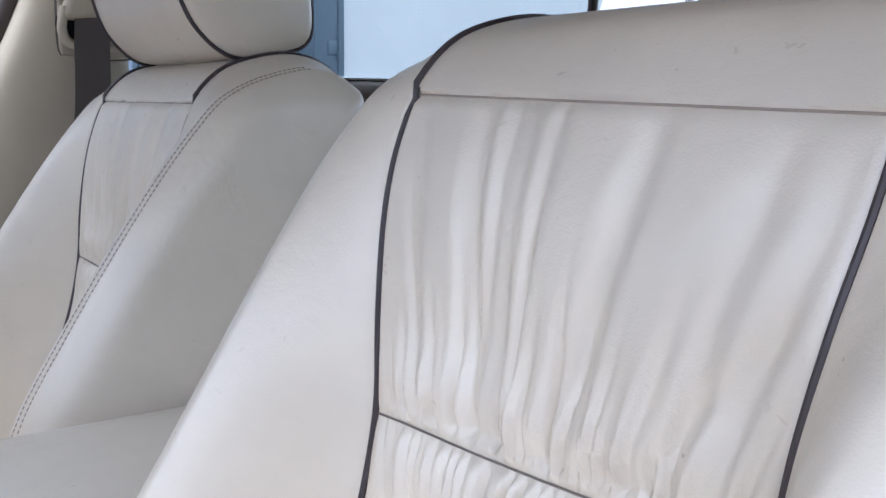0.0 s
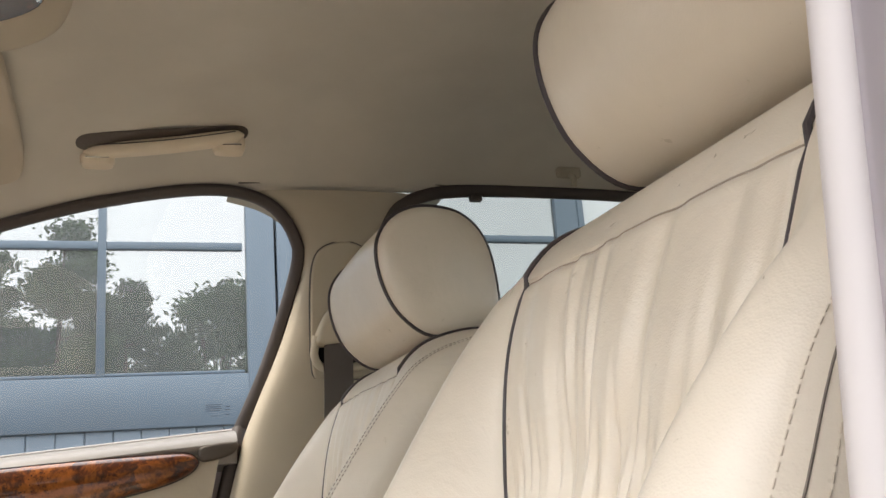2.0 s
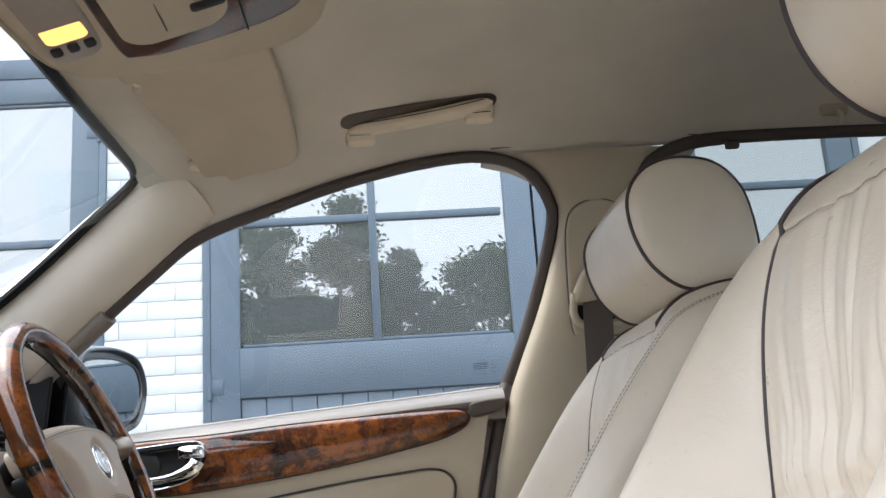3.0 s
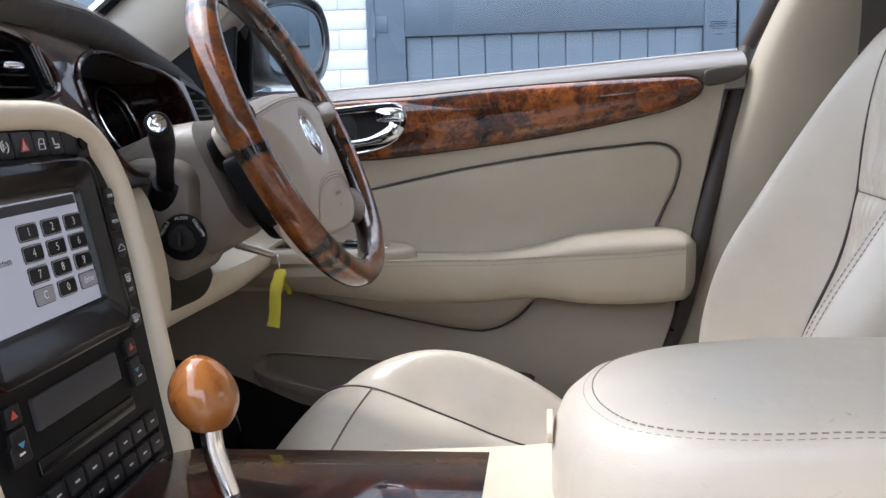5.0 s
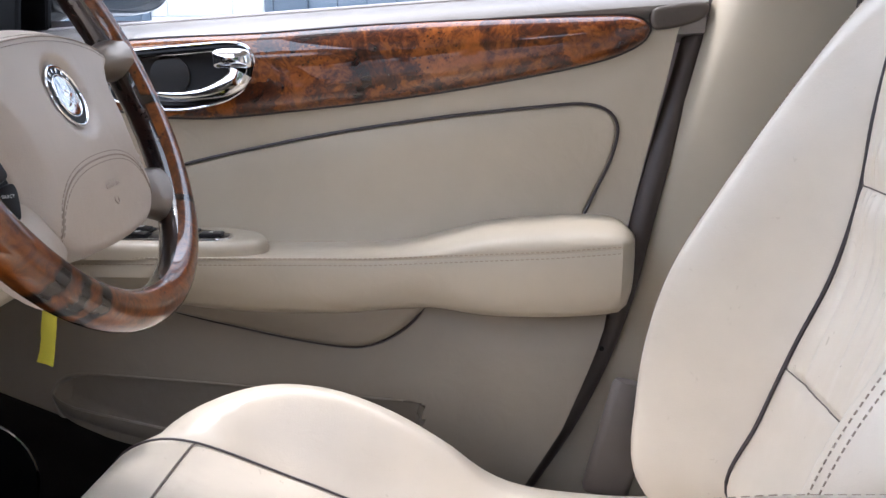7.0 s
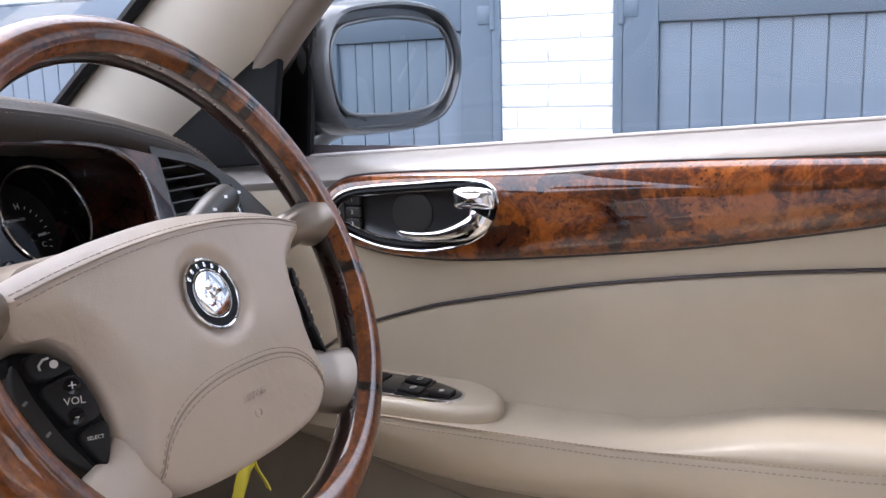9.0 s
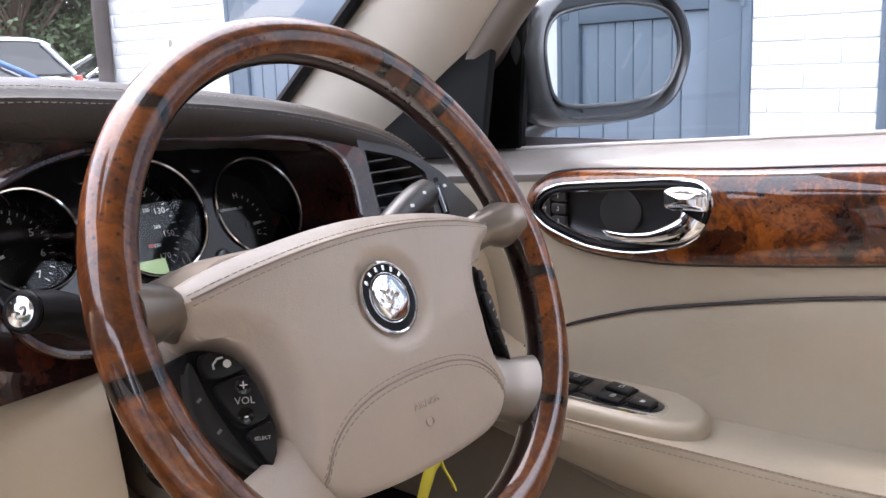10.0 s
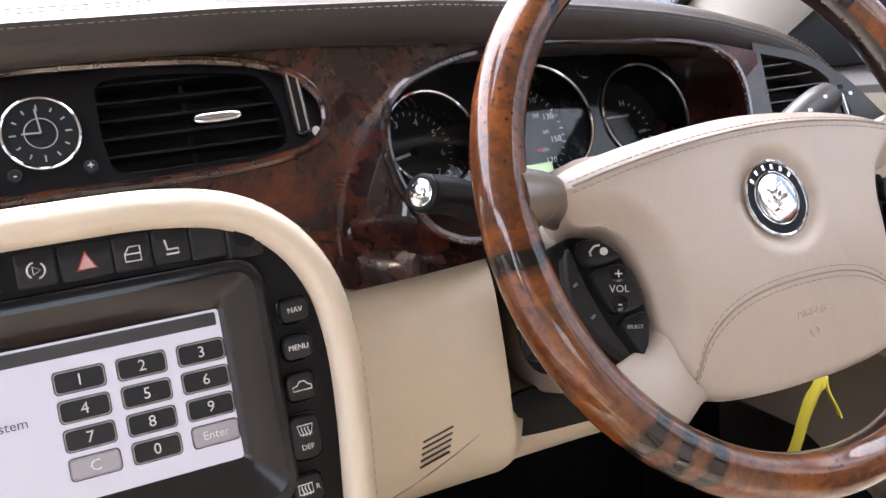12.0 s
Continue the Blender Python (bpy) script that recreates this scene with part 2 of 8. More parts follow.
BELT = plain("brown belt webbing", (0.075, 0.062, 0.055), rough=0.8, grain=600, relief=0.6)
PRINT = plain("white print", (0.75, 0.75, 0.74), rough=0.6)
PRINT_RED = plain("red print", (0.60, 0.08, 0.06), rough=0.5)
PRINT_PINK = plain("pale pink print", (0.62, 0.42, 0.42), rough=0.5)
PRINT_BLUE = plain("blue print", (0.10, 0.35, 0.55), rough=0.5)
DIAL = plain("dial face", (0.012, 0.013, 0.014), rough=0.6, spec=0.15)
GLASS = glazing("car glass")
REAR_GLASS = glazing("tinted glass", (0.52, 0.57, 0.565))
DIAL_GLASS = glazing("dial glass", (0.95, 0.95, 0.95), 0.6)
BOWL = plain("dark satin moulding", (0.016, 0.016, 0.018), rough=0.32, grain=900, spec=0.5)
PILLAR_SIDE = plain("taupe moulded edge", (0.17, 0.138, 0.112), rough=0.5, grain=900, relief=0.25)
COVER = plain("matt black moulded cover", (0.005, 0.005, 0.0055), rough=0.6, grain=500, spec=0.12)
CAR_WINDOW = plain("dark car window glass", (0.012, 0.016, 0.016), rough=0.05, spec=0.9)
MIRROR = plain("mirror glass", (0.66, 0.69, 0.70), rough=0.0, metal=1.0, vary=0.0)
BODY = plain("silver lilac paint", (0.38, 0.345, 0.375), rough=0.35, metal=0.35, coat=0.8)
MIRROR_SHELL = plain("grey mirror paint", (0.055, 0.060, 0.066), rough=0.3, metal=0.3, coat=0.8)
TAG = plain("yellow paper tag", (0.62, 0.55, 0.05), rough=0.6, grain=200)
SCREEN = glow("screen backlight", (0.74, 0.73, 0.80), 0.11)
PALE_KEY = glow("pale screen key", (0.55, 0.52, 0.54), 0.07)
SCREEN_DARK = plain("screen bar", (0.04, 0.04, 0.045), rough=0.4)
LCD = glow("green display", (0.30, 0.42, 0.22), 0.35)
LAMP = glow("amber map light", (1.0, 0.47, 0.12), 0.75)


# ---- building helpers ----
V = Vector


def mesh_of(name, verts, faces, mat, smooth=True):
    me = bpy.data.meshes.new(name)
    me.from_pydata([tuple(v) for v in verts], [], faces)
    bm = bmesh.new()
    bm.from_mesh(me)
    bmesh.ops.remove_doubles(bm, verts=bm.verts, dist=1e-6)
    bmesh.ops.recalc_face_normals(bm, faces=bm.faces)
    bm.to_mesh(me)
    bm.free()
    me.materials.append(mat)
    if smooth:
        me.polygons.foreach_set("use_smooth", [True] * len(me.polygons))
        me.set_sharp_from_angle(angle=radians(42))
    return me


def thing(name, label, category, group="", kind="", at=(0, 0, 0)):
    ob = new(name)
    ob.location = at
    ob.empty_display_size = 0.02
    return tagged(ob, label, category, group, kind)


def part(name, geo, mat, parent=None, label="", smooth=True):
    """Links (verts, faces) as one mesh object, under a thing or a part."""
    ob = new(name, mesh_of(name, geo[0], geo[1], mat, smooth))
    if parent is not None:
        bpy.context.view_layer.update()
        ob.parent = parent
        ob.matrix_parent_inverse = parent.matrix_world.inverted()
    return tagged(ob, label)


def join(*geos):
    verts, faces = [], []
    for v, f in geos:
        n = len(verts)
        verts += list(v)
        faces += [tuple(i + n for i in q) for q in f]
    return verts, faces


def moved(geo, m):
    return [m @ V(v) for v in geo[0]], geo[1]


def table(x, xs, ys):
    return float(np.interp(x, xs, ys))


def spline(pts, n, closed=False):
    """n points evenly along a smooth curve through pts."""
    p = np.array(pts, float)
    k = len(p)
    ext = np.vstack([p[-1], p, p[0], p[1]]) if closed else np.vstack([2 * p[0] - p[1], p, 2 * p[-1] - p[-2]])
    out = []
    for i in range(k if closed else k - 1):
        a, b, c, d = ext[i], ext[i + 1], ext[i + 2], ext[i + 3]
        for s in np.linspace(0, 1, 16, endpoint=False):
            out.append(0.5 * (2 * b + (c - a) * s + (2 * a - 5 * b + 4 * c - d) * s * s + (3 * b - a - 3 * c + d) * s ** 3))
    out.append(p[0] if closed else p[-1])
    out = np.array(out)
    arc = np.concatenate([[0], np.cumsum(np.linalg.norm(np.diff(out, axis=0), axis=1))])
    want = np.linspace(0, arc[-1], n + 1)[:-1] if closed else np.linspace(0, arc[-1], n)
    return np.stack([np.interp(want, arc, out[:, j]) for j in range(p.shape[1])], 1)


def loft(rings, closed=True, caps=True):
    """Skins rings of equal length; closed: each ring is a loop."""
    n = len(rings[0])
    verts = [V(p) for r in rings for p in r]
    faces = []
    for i in range(len(rings) - 1):
        for j in range(n if closed else n - 1):
            k = (j + 1) % n
            faces.append((i * n + j, i * n + k, (i + 1) * n + k, (i + 1) * n + j))
    if closed and caps:
        faces += [tuple(range(n)), tuple(range((len(rings) - 1) * n, len(rings) * n))]
    return verts, faces


def tube(path, radius, sides=8, closed=False, flat=1.0, up=(0, 0, 1)):
    """A round cord along path; radius may be a list; flat squeezes it across up."""
    p = [V(q) for q in path]
    n = len(p)
    rings, last = [], V(up)
    for i in range(n):
        a, b = (p[i - 1], p[(i + 1) % n]) if closed else (p[max(i - 1, 0)], p[min(i + 1, n - 1)])
        t = (b - a).normalized()
        s = last - t * last.dot(t)
        if s.length < 1e-4:
            s = t.orthogonal()
        s.normalize()
        last = s
        w = t.cross(s)
        r = radius[i] if isinstance(radius, (list, tuple, np.ndarray)) else radius
        rings.append([p[i] + s * (r * flat * math.cos(2 * math.pi * k / sides)) + w * (r * math.sin(2 * math.pi * k / sides)) for k in range(sides)])
    if closed:
        rings.append(rings[0])
    return loft(rings, True, not closed)


def sheet(fn, us, vs, back=None):
    """A surface fn(u, v); with back (a vector) it becomes a closed slab."""
    top = [[V(fn(u, v)) for u in us] for v in vs]
    g = loft(top, False)
    if back is None:
        return g
    n, m = len(us), len(vs)
    verts = g[0] + [v + V(back) for v in g[0]]
    faces = list(g[1]) + [tuple(i + n * m for i in reversed(q)) for q in g[1]]
    rim = [(0, j) for j in range(n)] + [(i, n - 1) for i in range(1, m)] + [(m - 1, j) for j in range(n - 2, -1, -1)] + [(i, 0) for i in range(m - 2, 0, -1)]
    idx = [i * n + j for i, j in rim]
    for a, b in zip(idx, idx[1:] + idx[:1]):
        faces.append((a, b, b + n * m, a + n * m))
    return verts, faces


def inset(loop, d):
    """A closed 2D loop moved inwards by d."""
    p = np.array(loop, float)
    area = 0.5 * np.sum(p[:, 0] * np.roll(p[:, 1], -1) - np.roll(p[:, 0], -1) * p[:, 1])
    t = np.roll(p, -1, 0) - np.roll(p, 1, 0)
    t /= np.linalg.norm(t, axis=1)[:, None] + 1e-9
    nrm = np.stack([-t[:, 1], t[:, 0]], 1) * (1 if area > 0 else -1)
    return p + nrm * d


def filled(loops):
    """Triangles over a flat outline (first loop) with holes (the others)."""
    bm = bmesh.new()
    edges = []
    for loop in loops:
        vs = [bm.verts.new((q[0], q[1], 0)) for q in loop]
        edges += [bm.edges.new((vs[i], vs[(i + 1) % len(vs)])) for i in range(len(vs))]
    bmesh.ops.triangle_fill(bm, edges=edges, use_beauty=True)
    bm.verts.index_update()
    faces = [tuple(v.index for v in f.verts) for f in bm.faces]
    verts = [tuple(v.co[:2]) for v in bm.verts]
    bm.free()
    return verts, faces


def plate(outline, place, thick, edge=0.0, holes=(), dome=0.0):
    """A plate with rounded edge: 2D outline, place(a, b, h) gives the 3D point at height h."""
    turn = [radians(a) for a in ((45, 90) if edge < 0.003 else (18, 36, 54, 72, 90))]
    steps = [(0, 0.0), (0, thick - edge)] + ([(edge * (1 - math.cos(a)), thick - edge * (1 - math.sin(a))) for a in turn] if edge else [])
    rings = []
    for off, h in steps:
        rings.append([V(place(q[0], q[1], h)) for q in (inset(outline, off) if off else outline)])
    geo = loft(rings, True, False)
    inner = [inset(outline, edge) if edge else np.array(outline, float)]
    hole_rings = []
    for hole in holes:
        inner.append(np.array(hole, float))
        hole_rings.append(loft([[V(place(q[0], q[1], thick)) for q in hole], [V(place(q[0], q[1], 0)) for q in hole]], True, False))
    if dome and not holes:
        c = inner[0].mean(0)
        more = []
        for k in (1.0, 0.95, 0.88, 0.79, 0.68, 0.55, 0.42, 0.28, 0.14):
            more.append([V(place(*(c + (q - c) * k), thick + dome * (1 - k * k))) for q in inner[0]])
        cap = loft(more, True, False)
        n = len(inner[0])
        cap[1].append(tuple(range(8 * n, 9 * n)))
    else:
        v2, f2 = filled(inner)
        cap = ([V(place(a, b, thick)) for a, b in v2], f2)
    return join(geo, cap, *hole_rings)


def rounded(w, h, r, n=6):
    """A rounded rectangle outline about the origin."""
    out = []
    for cx, cy, a0 in ((w / 2 - r, h / 2 - r, 0), (-w / 2 + r, h / 2 - r, 90), (-w / 2 + r, -h / 2 + r, 180), (w / 2 - r, -h / 2 + r, 270)):
        for k in range(n):
            a = radians(a0 + 90 * k / (n - 1))
            out.append((cx + r * math.cos(a), cy + r * math.sin(a)))
    return np.array(out)


def oval(a, b, n=40, power=2.0):
    out = []
    for k in range(n):
        t = 2 * math.pi * k / n
        c, s = math.cos(t), math.sin(t)
        out.append((a * math.copysign(abs(c) ** (2 / power), c), b * math.copysign(abs(s) ** (2 / power), s)))
    return np.array(out)


def block(size, at=(0, 0, 0), bevel=0.0, turn=(0, 0, 0)):
    """A box with softened edges."""
    w, d, h = size
    b = min(bevel, w / 2.01, d / 2.01, h / 2.01)
    m = pose(*at, *turn)
    if b <= 0:
        o = np.array([(-w / 2, -d / 2), (w / 2, -d / 2), (w / 2, d / 2), (-w / 2, d / 2)])
        return loft([[m @ V((*q, z)) for q in o] for z in (-h / 2, h / 2)])
    rings = []
    for z, off in ((-h / 2, b), (-h / 2 + b * 0.3, b * 0.3), (-h / 2 + b, 0), (h / 2 - b, 0), (h / 2 - b * 0.3, b * 0.3), (h / 2, b)):
        rings.append([m @ V((q[0], q[1], z)) for q in rounded(w - 2 * off, d - 2 * off, max(b - off * 0.5, 1e-4), 4)])
    return loft(rings)


def ring_of(centre, radius, thick, m=Matrix.Identity(4), n=48, sides=8):
    return tube([m @ V((centre[0] + radius * math.cos(2 * math.pi * k / n), centre[1] + radius * math.sin(2 * math.pi * k / n), 0)) for k in range(n)], thick, sides, True)


def disc(radius, thick, m, n=40, edge=0.0):
    return plate(oval(radius, radius, n), lambda a, b, h: m @ V((a, b, h)), thick, edge)


def stitches(path, length=0.0045, gap=0.0035, radius=0.0007, lift=(0, 0, 0)):
    """A row of thread dashes along a path."""
    p = np.array([tuple(q) for q in path], float) + np.array(lift)
    arc = np.concatenate([[0], np.cumsum(np.linalg.norm(np.diff(p, axis=0), axis=1))])
    geos, s = [], 0.0
    while s + length < arc[-1]:
        a, b = ([np.interp(q, arc, p[:, j]) for j in range(3)] for q in (s, s + length))
        geos.append(tube([a, b], radius, 5))
        s += length + gap
    return join(*geos)


def lettering(text, size, m, mat, parent, depth=0.0003, name="lettering", label=""):
    """Raised letters in the built-in font, centred on m's origin, in its xy plane."""
    cu = bpy.data.curves.new("text", "FONT")
    cu.body, cu.size, cu.extrude, cu.align_x, cu.align_y, cu.resolution_u = text, size, depth, "CENTER", "CENTER", 2
    tmp = bpy.data.objects.new("text", cu)
    scene.collection.objects.link(tmp)
    bpy.context.view_layer.update()
    me = bpy.data.meshes.new_from_object(tmp.evaluated_get(bpy.context.evaluated_depsgraph_get()))
    geo = ([m @ v.co for v in me.vertices], [tuple(p.vertices) for p in me.polygons])
    bpy.data.objects.remove(tmp)
    bpy.data.meshes.remove(me)
    return part(name, geo, mat, parent, label, smooth=False)


def facing(at, normal, up=(0, 0, 1)):
    """A frame at a point whose z axis is normal and whose y axis is as near to up as can be."""
    z = V(normal).normalized()
    x = V(up).cross(z).normalized()
    y = z.cross(x)
    return Matrix.Translation(at) @ Matrix((x, y, z)).transposed().to_4x4()


# ---- the car's shell: floor, roof lining, pillars, seals, glass ----
TOP_Y = [-1.4, -0.9, -0.55, -0.25, -0.12, 0.0, 0.10, 0.19, 0.32, 0.46, 0.58, 0.66]
TOP_X = [0.60, 0.645, 0.650, 0.650, 0.650, 0.652, 0.653, 0.655, 0.662, 0.678, 0.694, 0.705]
TOP_Z = [1.33, 1.372, 1.392, 1.396, 1.392, 1.388, 1.385, 1.383, 1.362, 1.324, 1.287, 1.25]


def smooth_step(k):
    k = max(0.0, min(1.0, k))
    return k * k * (3 - 2 * k)


def roof_side(y):
    return table(y, TOP_Y, TOP_X), table(y, TOP_Y, TOP_Z)


def roof_point(u, y):
    """The roof lining: u runs from -1 to 1 across the car."""
    x, z = roof_side(y)
    crown = table(y, [-1.4, -0.6, 0.0, 0.2, 0.35, 0.5, 0.66], [1.40, 1.465, 1.468, 1.452, 1.428, 1.405, 1.384])
    a = abs(u)
    k = max(0.0, min(1.0, (y - 0.42) / 0.2))
    drop = (0.25 * a ** 2 + 0.75 * a ** 6) * (1 - k) + (0.06 * a ** 2 + 0.94 * a ** 12) * k
    return (x * u, y, crown + (z - crown) * drop)


def roof_z(x, y):
    return roof_point(max(-1, min(1, x / roof_side(y)[0])), y)[2]


def build_shell():
    floor = part("floor", sheet(lambda u, v: (u, v, 0.30 + 0.012 * math.sin(u * 9) * math.sin(v * 7)), np.linspace(-0.82, 0.82, 30), np.linspace(-1.5, 1.25, 40), (0, 0, -0.03)), CARPET)
    tagged(floor, "black looped car carpet in the footwells", "floor", kind="structure")
    us = np.concatenate([np.linspace(-1, -0.6, 26), np.linspace(-0.5, 0.5, 11), np.linspace(0.6, 1, 26)])
    lining = part("ceiling", sheet(lambda u, v: roof_point(u, -1.4 + (2.052 - 0.066 * smooth_step((abs(u) - 0.87) / 0.13)) * v), us, np.linspace(0, 1, 70), (0, 0, 0.035)), HEADLINER)
    tagged(lining, "taupe cloth roof lining of the car", "ceiling", kind="structure")
    for s in (-1, 1):
        k = part("wall_kick", block((0.03, 0.34, 0.62), (s * 0.775, 1.13, 0.60), 0.004), CARPET)
        tagged(k, "black carpeted side of the footwell", "wall", kind="structure")
    for s in (-1, 1):
        k = part("roof_rail", tube([(s * (roof_side(y)[0] + 0.010), y, roof_side(y)[1] + 0.008) for y in np.linspace(-1.4, 0.630, 50)], 0.014, 10), HEADLINER)
        tagged(k, "cloth-covered edge of the roof lining", "trim", kind="structure")
    # bulkhead and rear wall close the cabin
    bulk = part("wall_front", block((1.6, 0.03, 0.66), (0, 1.26, 0.62), 0.004), CARPET)
    tagged(bulk, "black carpeted bulkhead under the dashboard", "wall", kind="structure")
    rear = part("wall_rear", block((1.5, 0.04, 0.72), (0, -1.46, 0.66), 0.01), CREAM_SOFT)
    tagged(rear, "cream padded rear bulkhead of the cabin", "wall", kind="structure")


WIN = [(0.835, 0.90, 1.03), (0.79, 0.84, 1.085), (0.754, 0.775, 1.138), (0.716, 0.655, 1.229), (0.694, 0.575, 1.281), (0.679, 0.463, 1.317), (0.663, 0.323, 1.355),
       (0.654, 0.187, 1.378), (0.653, 0.105, 1.379), (0.661, 0.045, 1.358), (0.678, 0.010, 1.315), (0.699, 0.004, 1.267), (0.757, 0.045, 1.125), (0.800, 0.088, 1.022)]


LINING_EDGE = [(0.643, 0.10, 1.390), (0.645, 0.004, 1.3965), (0.645, -0.126, 1.4015), (0.645, -0.200, 1.4015), (0.645, -0.247, 1.396)]


def build_pillars():
    # seal round the driver's window
    p = spline(WIN, 90)
    s = part("window_seal", tube(p, 0.0115, 10, flat=0.8), SEAL)
    tagged(s, "dark brown rubber seal round the front side window", "seal", kind="structure")
    q = spline([(0.800, 0.088, 1.022), (0.775, 0.105, 0.96), (0.752, 0.148, 0.80), (0.745, 0.182, 0.66), (0.742, 0.232, 0.54), (0.74, 0.30, 0.43)], 40)
    s = part("door_seal", tube(q, 0.013, 10), SEAL)
    tagged(s, "dark brown rubber seal down the rear edge of the door opening", "seal", kind="structure")
    r = spline([(0.80, -0.17, 1.04), (0.735, -0.15, 1.16), (0.685, -0.135, 1.30), (0.668, -0.15, 1.352), (0.655, -0.19, 1.376), (0.648, -0.26, 1.389), (0.646, -0.40, 1.392), (0.645, -0.60, 1.388), (0.642, -0.85, 1.37), (0.70, -1.0, 1.25), (0.80, -1.05, 1.08)], 70)
    s = part("window_seal", tube(r, 0.0115, 10, flat=0.8), SEAL)
    tagged(s, "dark brown rubber seal round the rear side window", "seal", kind="structure")

    # centre pillar trim beside the driver
    zs = [0.32, 0.43, 0.54, 0.66, 0.80, 0.96, 1.02, 1.125, 1.20, 1.267, 1.315, 1.345, 1.368, 1.383]
    front = [0.30, 0.295, 0.228, 0.178, 0.142, 0.098, 0.080, 0.037, 0.012, -0.004, 0.002, 0.022, 0.060, 0.112]
    rear = [-0.13, -0.13, -0.13, -0.13, -0.13, -0.125, -0.12, -0.115, -0.115, -0.118, -0.13, -0.15, -0.18, -0.245]
    xs = [0.735, 0.735, 0.735, 0.733, 0.728, 0.712, 0.705, 0.686, 0.676, 0.664, 0.655, 0.650, 0.647, 0.647]
    levels = spline(np.stack([zs, front, rear, xs], 1), 70)
    rings = []
    for z, f, b, x in levels:
        w = f - b
        ring = []
        for k in np.linspace(0, 1, 26):
            c = math.sin(math.pi * k) ** 0.35 if 0 < k < 1 else 0
            ring.append((x + 0.034 * (1 - c) - 0.004 * math.sin(math.pi * k), f - w * k, z))
        ring += [(x + 0.07, b, z), (x + 0.07, f, z)]
        rings.append(ring)
    pil = part("pillar_trim", loft(rings), PILLAR)
    tagged(pil, "tan moulded centre pillar trim beside the driver's seat", "pillar", kind="structure")

    # windscreen pillar trim: inner edge and outer edge from the roof down to the dash
    inner = spline([(0.612, 0.615, 1.392), (0.628, 0.650, 1.360), (0.650, 0.725, 1.308), (0.668, 0.79, 1.262), (0.692, 0.88, 1.20), (0.715, 1.0, 1.115), (0.735, 1.13, 1.03), (0.75, 1.2, 0.98)], 30)
    outer = spline([(0.688, 0.545, 1.308), (0.698, 0.582, 1.281), (0.712, 0.655, 1.230), (0.748, 0.775, 1.140), (0.775, 0.86, 1.07), (0.79, 0.93, 1.01), (0.80, 1.0, 0.96)], 30)
    rings = []
    for a, b in zip(inner, outer):
        ring = []
        for k in np.linspace(0, 1, 14):
            m = a + (b - a) * k
            ring.append((m[0] - 0.020 * math.sin(math.pi * k) ** 0.8, m[1] - 0.012 * math.sin(math.pi * k), m[2] - 0.006 * math.sin(math.pi * k)))
        ring += [(b[0] + 0.03, b[1] + 0.02, b[2] + 0.02), (a[0] + 0.05, a[1] + 0.03, a[2] + 0.02)]
        rings.append(ring)
    pil = part("pillar_trim", loft(rings), PILLAR_CLOTH)
    tagged(pil, "cream cloth windscreen pillar trim above the dashboard", "pillar", kind="structure")
    s = part("pillar_side", tube([(p[0] + 0.004, p[1] + 0.010, p[2] - 0.010) for p in outer[11:]], 0.017, 12), PILLAR_SIDE)
    tagged(s, "taupe soft edge along the windscreen pillar", "trim", kind="structure")
    # black edge of the windscreen
    head = spline([(-0.60, 0.652, 1.360), (-0.45, 0.655, 1.374), (0, 0.652, 1.381), (0.3, 0.655, 1.377), (0.50, 0.656, 1.374), (0.595, 0.654, 1.369), (0.622, 0.662, 1.356), (0.643, 0.73, 1.304), (0.685, 0.88, 1.192), (0.73, 1.13, 1.022)], 90)
    s = part("pillar_joint", tube(spline([(0.626, 0.650, 1.355), (0.650, 0.622, 1.335), (0.676, 0.600, 1.308), (0.696, 0.584, 1.279)], 20), 0.0012, 6), TAUPE_TRIM)
    tagged(s, "thin joint between windscreen pillar and roof lining", "trim", kind="structure")
    s = part("windscreen_seal", tube(head, 0.008, 8), BLACK)
    tagged(s, "black rubber edge of the windscreen", "seal", kind="structure")
    # dark inner cover of the door's front corner
    cov = np.array([(0.830, 0.972), (0.823, 1.140), (0.86, 1.100), (0.95, 1.030), (1.05, 0.965), (1.06, 0.948), (0.94, 0.962)])
    s = part("corner_cover", plate(cov, lambda a, b, h: (0.748 + 0.14 * (a - 0.83) + 0.16 * max(0, b - 0.98) - h, a, b), 0.008, 0.004), COVER)
    tagged(s, "black cover in the door's front corner", "trim", kind="structure")
    # parting line between the pillar trim and the roof lining
    s = part("lining_edge", tube(spline(LINING_EDGE, 30), 0.0014, 6), TAUPE_TRIM)
    tagged(s, "dark parting line above the centre pillar", "trim", kind="structure")
    # mirror triangle in the front corner of the door window
    tri = [(0.80, 0.812, 1.16), (0.80, 0.826, 0.975), (0.81, 1.0, 0.965), (0.80, 0.97, 1.02)]
    v = [V(q) for q in tri] + [V(q) + V((0.02, 0.004, 0)) for q in tri]
    s = part("mirror_sail", (v, [(0, 1, 2, 3), (4, 5, 6, 7), (0, 1, 5, 4), (1, 2, 6, 5), (2, 3, 7, 6), (3, 0, 4, 7)]), BLACK, smooth=False)
    tagged(s, "black plastic triangle behind the door mirror", "trim", kind="structure")
    g = part("window_bar", tube([(0.806, 0.812, 1.165), (0.806, 0.828, 0.975)], 0.006, 8), BLACK)
    tagged(g, "black upright bar of the door window", "trim", kind="structure")

    # glass
    g = part("window_front_side", sheet(lambda u, v: (0.815 - 0.40 * (v - 1.0) ** 1.0 * (0.95), u, v), np.linspace(-0.01, 0.83, 14), np.linspace(0.985, 1.395, 8)), GLASS)
    g.visible_shadow = False
    tagged(g, "clear side window of the driver's door", "window", kind="structure")
